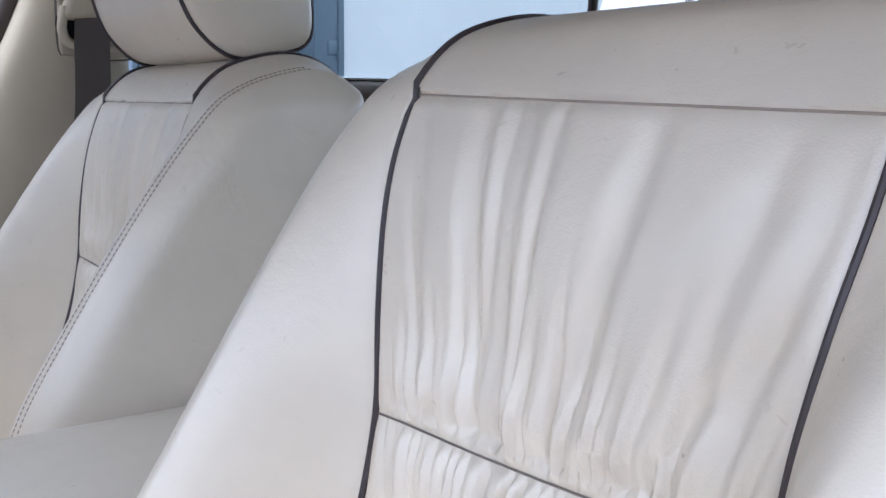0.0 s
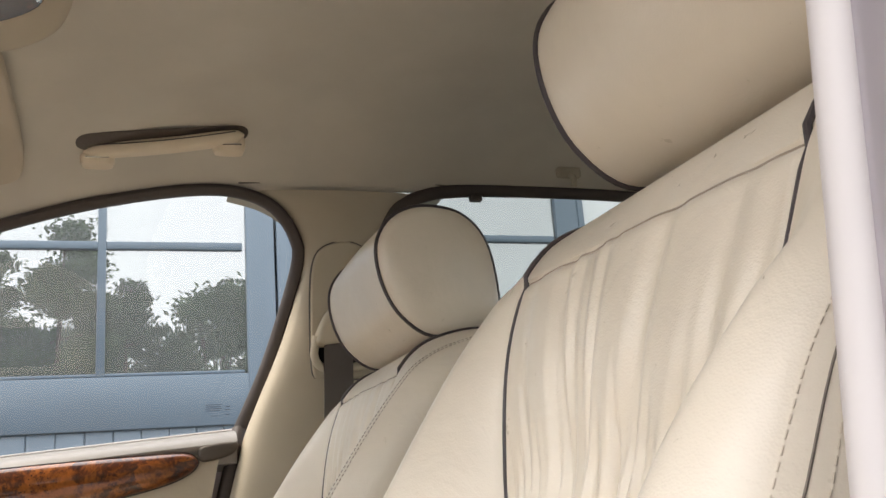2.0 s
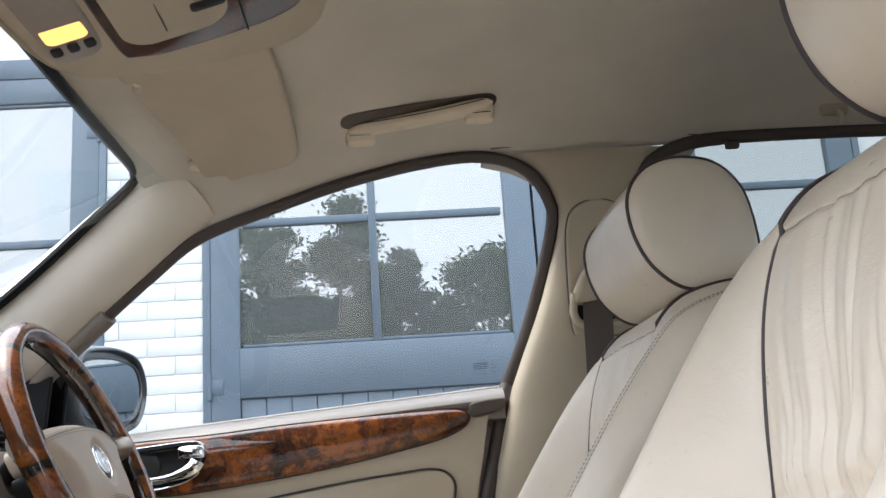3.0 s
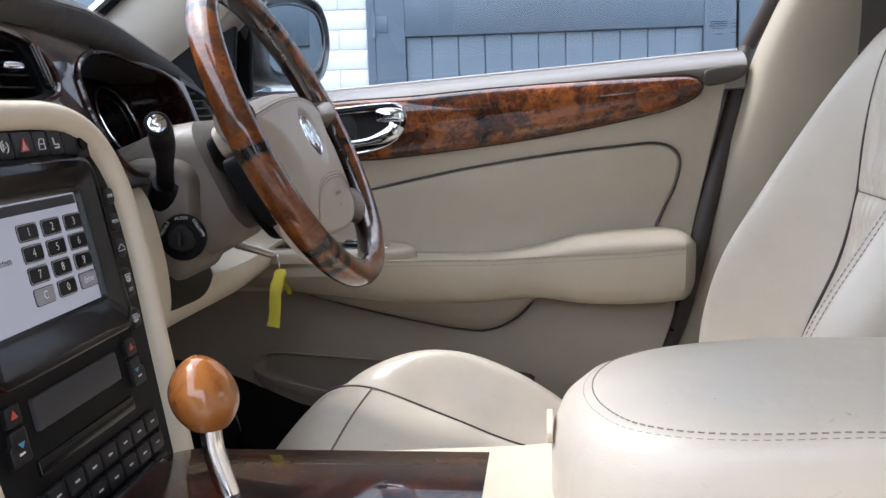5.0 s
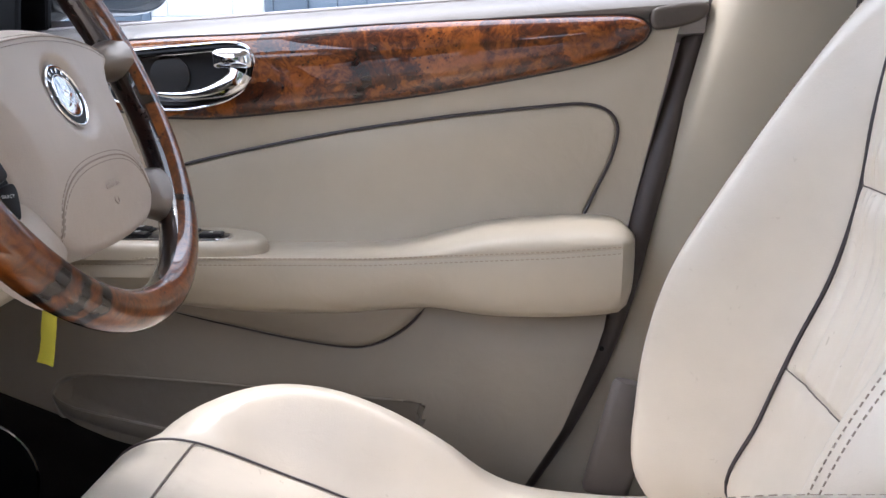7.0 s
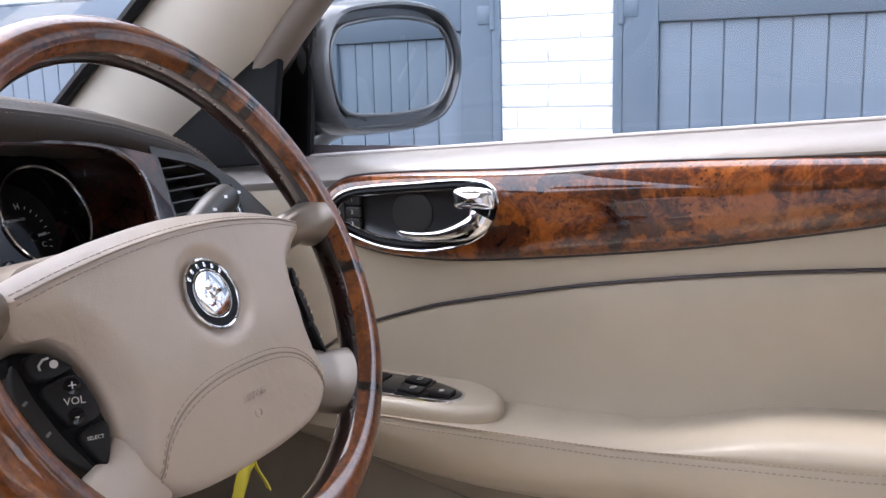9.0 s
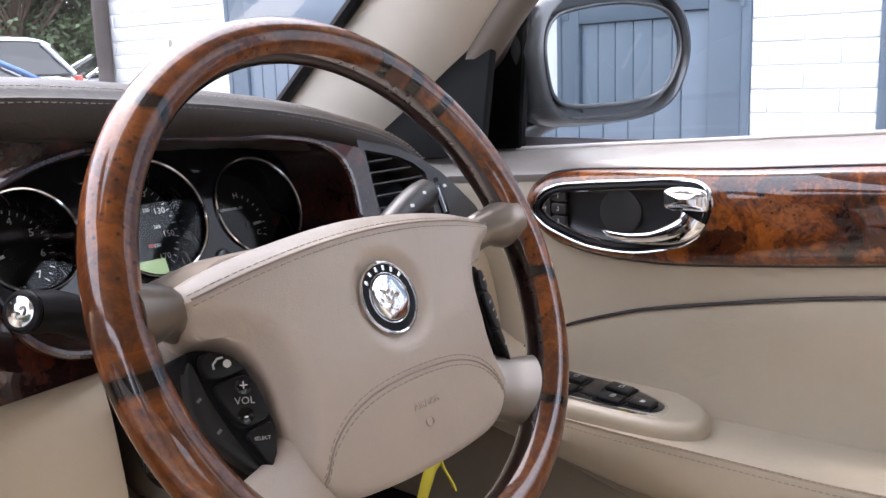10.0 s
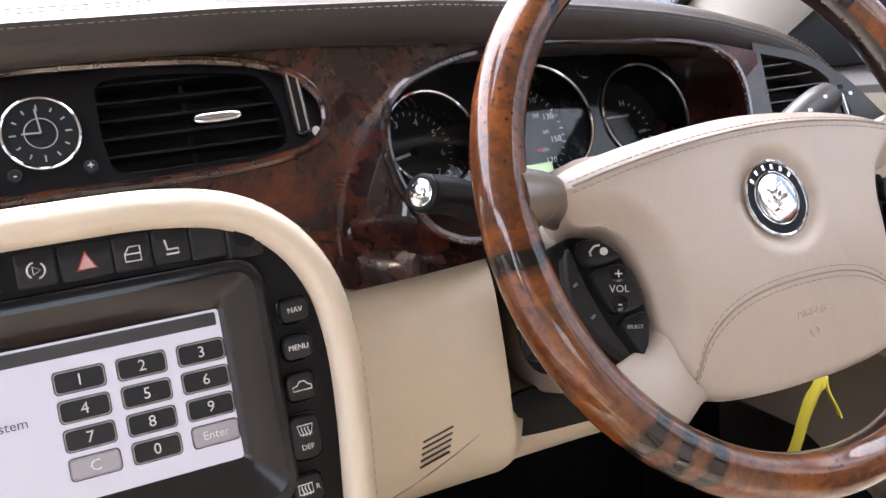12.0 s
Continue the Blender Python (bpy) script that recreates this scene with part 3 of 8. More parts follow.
    g = part("window_rear_side", sheet(lambda u, v: (0.815 - 0.40 * (v - 1.0) * 0.95, u, v), np.linspace(-1.05, -0.14, 14), np.linspace(1.03, 1.40, 8)), REAR_GLASS)
    tagged(g, "dark-tinted side window of the rear door", "window", kind="structure")
    g = part("windscreen", sheet(lambda u, v: (u * (0.64 + 0.13 * v), 0.655 + 0.80 * v - 0.05 * u * u, 1.383 - 0.38 * v - 0.03 * u * u), np.linspace(-1, 1, 21), np.linspace(0, 1, 9)), GLASS)
    g.visible_shadow = False
    tagged(g, "clear raked windscreen", "window", kind="structure")

    g = part("window_rear", sheet(lambda u, v: (u, -1.47 + 0.09 * v, 1.01 + 0.38 * v), np.linspace(-0.72, 0.72, 10), np.linspace(0, 1, 6)), REAR_GLASS)
    tagged(g, "dark-tinted rear screen of the car", "window", kind="structure")

    # rear door on the driver's side, below its window
    rd = thing("rear_door", "cream rear door panel with walnut strip and metal sill", "car door")
    part("panel", sheet(lambda u, v: (0.752 + 0.02 * (v - 0.8) ** 2, u, v), np.linspace(-1.1, -0.10, 20), np.linspace(0.35, 1.03, 14), (0.05, 0, 0)), DOOR_CREAM, rd)
    part("sill_cap", tube(spline([(0.775, -0.10, 1.045), (0.775, -0.6, 1.052), (0.775, -1.1, 1.05)], 20), 0.018, 10), TAUPE_TRIM, rd)
    part("chrome_strip", tube(spline([(0.770, -0.10, 1.063), (0.770, -0.6, 1.070), (0.770, -1.1, 1.068)], 20), 0.005, 8), CHROME, rd, "bright metal window strip")
    part("wood_trim", sheet(lambda u, v: (0.742 - 0.006 * math.sin((v - 0.95) / 0.085 * math.pi), u, v), np.linspace(-1.05, -0.14, 20), np.linspace(0.95, 1.035, 10), (0.02, 0, 0)), WALNUT, rd, "glossy burr walnut strip")

    # bodywork at the open passenger doorway: the pillar beside the seat and the body behind it
    zs = np.linspace(0.25, 1.42, 24)
    rings = []
    for z in zs:
        lean = 0.15 * max(0, z - 1.1)
        cx = -0.683 + lean
        y0 = 0.118 - 0.11 * (z - 0.93)
        ring = [(cx + 0.062, y0 - 0.055), (cx + 0.078, y0 - 0.03), (cx + 0.078, y0 - 0.010), (cx + 0.066, y0 - 0.004), (cx + 0.040, y0 - 0.006), (cx + 0.026, y0 - 0.012), (cx + 0.0, y0 - 0.012), (cx - 0.10, y0 - 0.006), (cx - 0.135, y0 - 0.012), (cx - 0.15, y0 - 0.05), (cx - 0.15, y0 - 0.16), (cx + 0.06, y0 - 0.16)]
        rings.append([(*q, z) for q in ring])
    s = part("pillar_body", loft(rings), BODY)
    tagged(s, "silver painted centre pillar at the open passenger doorway", "pillar", kind="structure")
    s = part("pillar_seal", tube([(-0.6065 + 0.15 * max(0, z - 1.1), 0.1115 - 0.11 * (z - 0.93), z) for z in zs], 0.0062, 10), PALE_SEAL)
    tagged(s, "pale rubber seal along the open passenger doorway", "seal", kind="structure")
    s = part("wall_left", sheet(lambda u, v: (-0.80 + 0.30 * max(0, v - 1.05), u, v), np.linspace(-1.45, -0.03, 16), np.linspace(0.28, 1.04, 10), (-0.05, 0, 0)), DOOR_CREAM)
    tagged(s, "cream rear door trim on the passenger side", "wall", kind="structure")
    g = part("window_rear_left", sheet(lambda u, v: (-0.815 + 0.40 * (v - 1.0) * 0.95, u, v), np.linspace(-1.05, -0.03, 14), np.linspace(1.03, 1.40, 8)), REAR_GLASS)
    tagged(g, "dark-tinted rear side window behind the passenger", "window", kind="structure")
    s = part("pillar_rear_left", tube([(-0.80, -1.08, 1.02), (-0.74, -1.05, 1.20), (-0.64, -0.98, 1.40)], 0.05, 12), PILLAR_CLOTH)
    tagged(s, "cream rear pillar trim on the passenger side", "pillar", kind="structure")
    s = part("sill_left", block((0.14, 1.5, 0.12), (-0.80, 0.62, 0.34), 0.03), BODY)
    tagged(s, "silver door sill of the passenger doorway", "sill", kind="structure")


build_shell()
build_pillars()


# ---- the driver's door ----
def door_rear(z):
    return table(z, [0.40, 0.448, 0.545, 0.654, 0.775, 0.967, 1.03], [0.325, 0.300, 0.245, 0.200, 0.168, 0.128, 0.110])


def sill_z(y):
    return 1.019 - 0.066 * (y - 0.1)


def arm_top(y):
    return table(y, ARM_TOP[:, 0], ARM_TOP[:, 1])


def arm_low(y):
    return table(y, ARM_LOW[:, 0], ARM_LOW[:, 1])


DOOR_SEC = spline([(0.38, 0.705), (0.50, 0.698), (0.60, 0.702), (0.68, 0.722), (0.76, 0.748), (0.82, 0.752), (0.88, 0.747), (0.93, 0.744), (1.0, 0.752)], 160)
ARM_TOP = spline([(0.168, 0.768), (0.19, 0.777), (0.226, 0.780), (0.318, 0.774), (0.357, 0.765), (0.407, 0.753), (0.46, 0.748), (0.57, 0.747), (0.70, 0.744), (0.80, 0.735)], 160)
ARM_LOW = spline([(0.168, 0.690), (0.20, 0.680), (0.265, 0.676), (0.33, 0.678), (0.385, 0.686), (0.43, 0.684), (0.48, 0.680), (0.56, 0.680), (0.62, 0.684), (0.68, 0.690), (0.80, 0.70)], 160)
LIP_Y, LIP_Z = [0.40, 0.50, 0.60, 0.671, 0.746, 0.80, 0.812], [0.505, 0.516, 0.530, 0.543, 0.560, 0.573, 0.577]
BASE_Z = [0.450, 0.464, 0.486, 0.505, 0.528, 0.552, 0.570]
RIM_Y, RIM_Z = [0.40, 0.45, 0.602, 0.694, 0.775, 0.800, 0.812], [0.57, 0.575, 0.588, 0.595, 0.600, 0.594, 0.580]


def pocket_depth(y, z):
    """How far the door sinks in behind the map pocket's front wall."""
    if not 0.40 < y < 0.815:
        return 0.0
    top, low = table(y, RIM_Y, RIM_Z), table(y, LIP_Y, BASE_Z)
    return 0.020 * smooth_step((top - z) / 0.005) * smooth_step((z - low) / 0.02) * smooth_step((0.812 - y) / 0.012)


def door_x(y, z):
    """Inner face of the door panel."""
    base = table(z, DOOR_SEC[:, 0], DOOR_SEC[:, 1])
    # the raised flow line below the armrest, towards the rear
    g = max(0, min(1, (0.36 - y) / 0.12)) * max(0, min(1, (0.68 - z) / 0.05))
    return base - 0.012 * g * (1 - max(0, (0.50 - z) / 0.15))


SWITCHES = ((0.650, 0.688), (0.655, 0.714), (0.700, 0.689), (0.705, 0.716))


def build_door():
    d = thing("driver_door", "cream leather front door panel with burr walnut strip, closed", "car door", at=(0.76, 0.5, 0.4))
    X = lambda bulge: (lambda a, b, h: (door_x(a, b) - h - bulge, a, b))

    def face(u, z):
        r = door_rear(z)
        y = r + (1.0 - r) * u
        # the top edge stays under the ledge
        if z > 0.69:
            z = 0.69 + (z - 0.69) * (min(0.985, sill_z(y) - 0.016) - 0.69) / 0.295
        return (door_x(y, z) + pocket_depth(y, z), y, z)
    part("panel", sheet(face, np.linspace(0, 1, 60), np.linspace(0.69, 0.985, 44), (0.06, 0, 0)), DOOR_CREAM, d)
    # same cream leather below, its shade painted into the darker tone
    part("lower_panel", sheet(face, np.linspace(0, 1, 150), np.linspace(0.40, 0.69, 110), (0.06, 0, 0)), DOOR_SHADED, d, "cream lower door panel, coloured as shaded")

    # soft dark ledge under the glass
    rings = []
    for y in np.linspace(0.098, 1.0, 46):
        z = sill_z(y)
        k = min(0.5, max(0, (y - 0.74) / 0.24))
        # a soft roll that overhangs the panel
        sec = [(0.812, z - 0.002), (0.800, z + 0.002), (0.786, z + 0.001), (0.771, z - 0.002), (0.757, z - 0.007), (0.747, z - 0.013), (0.7425, z - 0.019), (0.743, z - 0.0235), (0.748, z - 0.028 - 0.01 * k), (0.7505, z - 0.034 - 0.05 * k), (0.752, z - 0.05 - 0.12 * k), (0.812, z - 0.06 - 0.12 * k)]
        rings.append([(x, y, zz) for x, zz in sec])
    part("sill_cap", loft(rings), LEDGE, d, "soft grey-taupe ledge under the window")
    part("glass_seal", tube([(0.8035, y, sill_z(y) + 0.0035) for y in np.linspace(0.10, 0.83, 20)], 0.0022, 8), PALE_SEAL, d, "pale strip along the glass")
    # dark corner at the rear end of the ledge
    part("sill_end", plate(spline([(0.100, 1.000), (0.105, 0.982), (0.150, 0.972), (0.158, 0.985), (0.150, 0.996)], 24, True), lambda a, b, h: (0.752 - h, a, b), 0.012, 0.005), TAUPE, d)

    # walnut strip: crowned, with an opening for the handle
    top = spline([(0.157, 0.9715), (0.160, 0.978), (0.172, 0.985), (0.20, 0.987), (0.31, 0.984), (0.45, 0.978), (0.567, 0.970), (0.668, 0.966), (0.735, 0.9605), (0.757, 0.952), (0.771, 0.940), (0.7765, 0.9245)], 120)
    low = spline([(0.157, 0.9715), (0.166, 0.959), (0.197, 0.944), (0.255, 0.930), (0.353, 0.912), (0.452, 0.898), (0.585, 0.884), (0.64, 0.881), (0.694, 0.883), (0.740, 0.892), (0.758, 0.903), (0.770, 0.914), (0.7765, 0.9245)], 120)
    bez = spline([(0.758, 0.925), (0.750, 0.940), (0.730, 0.9495), (0.70, 0.9535), (0.66, 0.957), (0.605, 0.961), (0.583, 0.958), (0.574, 0.946), (0.574, 0.932), (0.582, 0.916), (0.603, 0.902), (0.632, 0.894), (0.66, 0.891), (0.70, 0.894), (0.738, 0.906), (0.752, 0.915)], 90, True)
    hole = inset(bez, 0.001)

    def in_hole(a, b):
        odd = False
        for (x1, y1), (x2, y2) in zip(hole, np.roll(hole, -1, 0)):
            if (y1 > b) != (y2 > b) and a < (x2 - x1) * (b - y1) / (y2 - y1) + x1:
                odd = not odd
        return odd
    cols, rows = 230, 30
    grid, inside = [], []
    for i in range(cols + 1):
        y = 0.157 + 0.6195 * (0.5 - 0.5 * math.cos(math.pi * i / cols)) * 0.35 + 0.6195 * i / cols * 0.65
        lo, hi = table(y, low[:, 0], low[:, 1]), table(y, top[:, 0], top[:, 1])
        for j in range(rows + 1):
            v = 0.5 - 0.5 * math.cos(math.pi * j / rows)
            z = lo + (hi - lo) * v
            k = min(1.0, (hi - lo) / 0.05)
            crown = 0.019 * k * math.sqrt(max(0.0, 1 - abs(2 * v - 1) ** 2.6))
            grid.append([0.744 - crown, y, z])
            inside.append(in_hole(y, z))
    quads = []
    for i in range(cols):
        for j in range(rows):
            q = (i * (rows + 1) + j, (i + 1) * (rows + 1) + j, (i + 1) * (rows + 1) + j + 1, i * (rows + 1) + j + 1)
            if not all(inside[n] for n in q):
                quads.append(q)
    for q in quads:
        for n in q:
            if inside[n]:
                near = hole[int(np.argmin(np.hypot(hole[:, 0] - grid[n][1], hole[:, 1] - grid[n][2])))]
                grid[n][1:] = [float(near[0]), float(near[1])]
                inside[n] = False
    used = sorted({n for q in quads for n in q})
    index = {n: k for k, n in enumerate(used)}
    wt = part("wood_trim", ([grid[n] for n in used], [tuple(index[n] for n in q) for q in quads]), WALNUT, d, "glossy burr walnut strip")
    edge = np.vstack([top, low[::-1][1:-1]])
    # dark cord that draws the shade round the strip's edge
    part("shadow_line", tube([(0.7435, a, b) for a, b in inset(edge, -0.0006)], 0.0012, 6, True), PIPING, wt)
    # handle bowl
    bz = part("handle_bezel", tube([(0.7268, a, b) for a, b in bez], 0.0015, 8, True), CHROME, d, "chrome ring round the door handle")
    part("inner_ring", tube([(0.7300, a, b) for a, b in inset(bez, 0.0085)], 0.0009, 6, True), CHROME, bz)
    part("handle_bezel_inner", tube([(0.7285, a, b) for a, b in inset(bez, 0.0050)], 0.0030, 8, True), BLACK, bz)
    c = bez.mean(0)
    rings = [[(0.7335 + dx, *(c + (q - c) * k)) for q in bez] for k, dx in ((0.985, -0.005), (0.95, 0.0), (0.80, 0.004), (0.6, 0.006), (0.3, 0.0065), (0.004, 0.0065))]
    part("handle_bowl", loft(rings, True, False), BOWL, bz, "black moulded handle bowl")
    part("tweeter", loft([[(0.7405 - e, 0.668 + r * 0.0215 * math.cos(t), 0.926 + r * 0.0215 * math.sin(t)) for t in np.linspace(0, 2 * math.pi, 32, endpoint=False)] for r, e in ((1.0, 0.0), (1.0, 0.003), (0.9, 0.004), (0.1, 0.002))]), WING, bz, "round black tweeter grille")
    # chrome lever
    lever = spline([(0.731, 0.683, 0.9085), (0.725, 0.668, 0.9068), (0.721, 0.648, 0.9065), (0.718, 0.626, 0.9090), (0.716, 0.606, 0.9145), (0.716, 0.591, 0.9220), (0.718, 0.586, 0.9300)], 44)
    rad = np.interp(np.linspace(0, 1, 44), [0, 0.06, 0.3, 0.55, 0.8, 1], [0.0012, 0.0028, 0.0042, 0.0062, 0.0105, 0.0130])
    hl = part("handle_lever", tube(lever, rad, 16, flat=0.62, up=(1, 0, 0)), CHROME, bz, "polished chrome door lever")
    part("lock_tab", plate(spline([(0.615, 0.953), (0.6165, 0.944), (0.614, 0.935), (0.595, 0.9345), (0.577, 0.935), (0.5755, 0.944), (0.579, 0.953), (0.597, 0.9555)], 40, True), lambda a, b, h: (0.731 - h, a, b), 0.012, 0.0035, dome=0.005), CHROME, hl, "chrome lock tab")
    # memory buttons
    for k, z in enumerate((0.938, 0.926, 0.914)):
        b = part("memory_button", plate(rounded(0.017, 0.0105, 0.003) + np.array((0.731, z)), lambda a, b, h: (0.7335 - h, a, b), 0.004, 0.0012), WING, bz)
        lettering(str(k + 1), 0.006, facing((0.7292, 0.731, z), (-1, 0, 0)), PRINT, b, 0.0001)
    b = part("memory_button", plate(rounded(0.013, 0.026, 0.005) + np.array((0.747, 0.925)), lambda a, b, h: (0.7335 - h, a, b), 0.0035, 0.0012), WING, bz)
    lettering("M", 0.006, facing((0.7298, 0.747, 0.925), (-1, 0, 0)), PRINT, b, 0.0001)

    # leather insert edged with piping
    pip = [(0.800, 0.764), (0.775, 0.781), (0.753, 0.7955), (0.722, 0.8095), (0.668, 0.8275), (0.638, 0.8355), (0.577, 0.8485), (0.499, 0.8635), (0.42, 0.8755), (0.345, 0.885), (0.267, 0.8925), (0.225, 0.8952), (0.199, 0.888), (0.187, 0.869), (0.1925, 0.836), (0.206, 0.805), (0.223, 0.768)]
    pp = spline(pip, 140)
    part("piping", tube([(door_x(a, b) - 0.0022, a, b) for a, b in pp], 0.0017, 8), PIPING, d, "dark mocha piping")
    ins = np.vstack([inset(np.vstack([spline(pip, 90), [(0.30, 0.745), (0.45, 0.735), (0.60, 0.735), (0.72, 0.735), (0.79, 0.74)]]), 0.0012)])
    part("insert", plate(ins, lambda a, b, h: (door_x(a, b) + 0.002 - h, a, b), 0.004, 0.004, dome=0.004), DOOR_CREAM, d, "smooth cream leather insert")

    # armrest
    rings = []
    ys = np.concatenate([[0.166, 0.168, 0.172, 0.18], np.linspace(0.19, 0.86, 56)])
    for y in ys:
        t, lo = arm_top(y), arm_low(y)
        e = math.sqrt(max(0.02, min(1, (y - 0.164) / 0.02)))
        inn = 0.660 + 0.025 * max(0, (y - 0.62) / 0.2) ** 1.5
        seam = table(y, [0.17, 0.26, 0.45, 0.66, 0.86], [0.756, 0.749, 0.741, 0.741, 0.735])
        mid = (t + lo) / 2
        arc = [(0.715 + (inn + 0.001 - 0.715) * math.sin(q), seam + 0.003 + (t - 0.003 - seam - 0.003) * math.cos(q) ** 0.8) for q in np.linspace(0.15, 1.5, 9)]
        sec = [(0.765, t - 0.008), (0.740, t - 0.004)] + arc + [(inn + 0.0015, seam + 0.003), (inn + 0.0025, seam), (inn + 0.001, seam - 0.003),
               (inn - 0.001, seam - 0.018), (inn + 0.002, lo + 0.028), (inn + 0.008, lo + 0.010), (inn + 0.018, lo + 0.001), (inn + 0.034, lo), (0.765, lo)]
        rings.append([(0.765 + (x - 0.765) * e, y, mid + (z - mid) * (0.55 + 0.45 * e)) for x, z in sec])
    arm = part("armrest", loft(rings), DOOR_CREAM, d, "padded cream leather armrest")
    for dz in (0.0028, -0.0042):
        path = [(0.660 + 0.025 * max(0, (y - 0.62) / 0.2) ** 1.5 + 0.0003, y, table(y, [0.17, 0.26, 0.45, 0.66, 0.86], [0.756, 0.749, 0.741, 0.741, 0.735]) + dz) for y in np.linspace(0.192, 0.80, 60)]
        tagged(part("stitching", stitches(path, 0.0032, 0.0020, 0.0005), THREAD_DARK, arm), kind="stuff")
    # raised pod with the window switches
    pod = spline([(0.561, 0.698), (0.566, 0.680), (0.60, 0.668), (0.70, 0.666), (0.85, 0.668), (0.87, 0.70), (0.86, 0.764), (0.72, 0.766), (0.63, 0.757), (0.585, 0.737), (0.567, 0.717)], 80, True)
    part("switch_pod", plate(pod, lambda a, b, h: (b, a, 0.740 + h + 0.004 * (a - 0.6)), 0.019, 0.010), DOOR_CREAM, arm)
    sw = spline([(0.598, 0.697), (0.601, 0.681), (0.622, 0.675), (0.70, 0.675), (0.80, 0.677), (0.815, 0.70), (0.80, 0.733), (0.70, 0.735), (0.645, 0.727), (0.608, 0.710)], 70, True)
    up = lambda a: 0.7585 + 0.004 * (a - 0.6)
    sp = part("switch_panel", plate(sw, lambda a, b, h: (b, a, up(a) + h), 0.0025, 0.001), CHROME, arm, "chrome-edged window switch panel")
    part("panel_face", plate(inset(sw, 0.0030), lambda a, b, h: (b, a, up(a) + 0.0012 + h), 0.0018, 0.0006), GLOSS_BLACK, sp)
    for y, x in SWITCHES:
        well = part("switch_well", plate(rounded(0.030, 0.024, 0.004) + np.array((y, x)), lambda a, b, h: (b, a, up(a) + 0.0028 + h), 0.0006, 0.0002), BLACK, sp)
        part("window_switch", block((0.0175, 0.024, 0.0042), (x, y, up(y) + 0.0050), 0.0016, (5, 0, 0)), BUTTON, well)
        part("mark", tube([(x + p, y + q, up(y) + 0.0074 - 0.09 * q) for p, q in ((-0.0028, -0.004), (0.0028, -0.004), (0.0022, 0.0005), (-0.0022, 0.0005))], 0.00035, 5, True), PRINT, well)
    b = part("lock_button", block((0.0175, 0.024, 0.0040), (0.692, 0.620, up(0.62) + 0.0045), 0.0018), BUTTON, sp)
    part("mark", block((0.0045, 0.004, 0.0004), (0.692, 0.620, up(0.62) + 0.0067)), PRINT, b, smooth=False)
    mc = part("mirror_knob", disc(0.013, 0.006, pose(0.715, 0.787, up(0.787) + 0.002), 28, 0.002), BUTTON, sp, "round black mirror control")
    part("mark", tube([(0.711, 0.787, up(0.787) + 0.0083), (0.715, 0.782, up(0.787) + 0.0083), (0.719, 0.787, up(0.787) + 0.0083)], 0.0005, 5), PRINT, mc)

    # lower bulge under the armrest, map pocket and speaker
    bul = spline([(0.388, 0.698), (0.407, 0.668), (0.43, 0.649), (0.455, 0.638), (0.482, 0.636), (0.535, 0.644), (0.59, 0.656), (0.645, 0.669), (0.72, 0.69), (0.74, 0.71), (0.70, 0.72), (0.45, 0.72)], 90, True)
    lb = part("pocket_flap", plate(bul, lambda a, b, h: (0.706 - h - 0.10 * max(0.0, b - 0.66), a, b), 0.016, 0.012, dome=0.006), DOOR_SHADED, d, "curved cream panel under the armrest, coloured as shaded")
    part("seam_line", tube([(0.7045, a, b) for a, b in spline([(0.3865, 0.696), (0.405, 0.666), (0.429, 0.6465), (0.455, 0.6355), (0.482, 0.6335), (0.535, 0.6415), (0.59, 0.6535), (0.645, 0.6665), (0.72, 0.688)], 60)], 0.0016, 6), PIPING, lb)
    part("crease", tube([(door_x(y, arm_low(y) - 0.006) - 0.001, y, arm_low(y) - 0.004) for y in np.linspace(0.19, 0.385, 24)], 0.0012, 6), PIPING, d)
    rings = []
    for y in np.linspace(0.40, 0.811, 70):
        lo, lip = table(y, LIP_Y, BASE_Z), table(y, LIP_Y, LIP_Z)
        e = math.sqrt(max(0.0, min(1.0, (0.812 - y) / 0.03)))
        ring = []
        for v in np.linspace(0, 1, 9):
            z = lo + (lip - lo) * v
            ring.append((door_x(y, z) - 0.001 - 0.020 * e * math.sin(v * math.pi / 2) ** 0.8, y, z))
        x, _, z = ring[-1]
        ring += [(x + 0.0015, y, z + 0.0016), (x + 0.0035, y, z + 0.0012), (x + 0.0045, y, z - 0.002), (x + 0.006, y, lo + 0.004), (door_x(y, lo) + 0.006, y, lo)]
        rings.append(ring)
    po = part("map_pocket", loft(rings), DOOR_SHADED, d, "cream door map pocket, coloured as shaded")
    rim_path = [(door_x(y, z) - 0.001, y, z) for y, z in spline([(0.42, 0.573), (0.602, 0.589), (0.694, 0.596), (0.775, 0.601), (0.800, 0.596), (0.812, 0.580), (0.811, 0.566), (0.801, 0.549), (0.76, 0.531), (0.706, 0.508), (0.60, 0.484)], 80)]
    part("pocket_edge", tube(rim_path, 0.0016, 8), DOOR_SHADED, po)
    sp = part("speaker_ring", ring_of((0, 0), 0.071, 0.0024, facing((0.692, 0.906, 0.478), (-1, 0, 0)), 60), CHROME, d, "thin bright speaker ring")
    part("speaker_grille", disc(0.069, 0.004, facing((0.696, 0.906, 0.478), (-1, 0, 0)), 48, 0.002), BLACK, sp)
    part("kick_carpet", plate([(0.30, 0.40), (1.02, 0.40), (1.02, 0.592), (0.90, 0.590), (0.80, 0.55), (0.70, 0.512), (0.5, 0.475)], lambda a, b, h: (door_x(a, b) - h, a, b), 0.004, 0.002), CARPET, d, "black carpet along the bottom of the door")
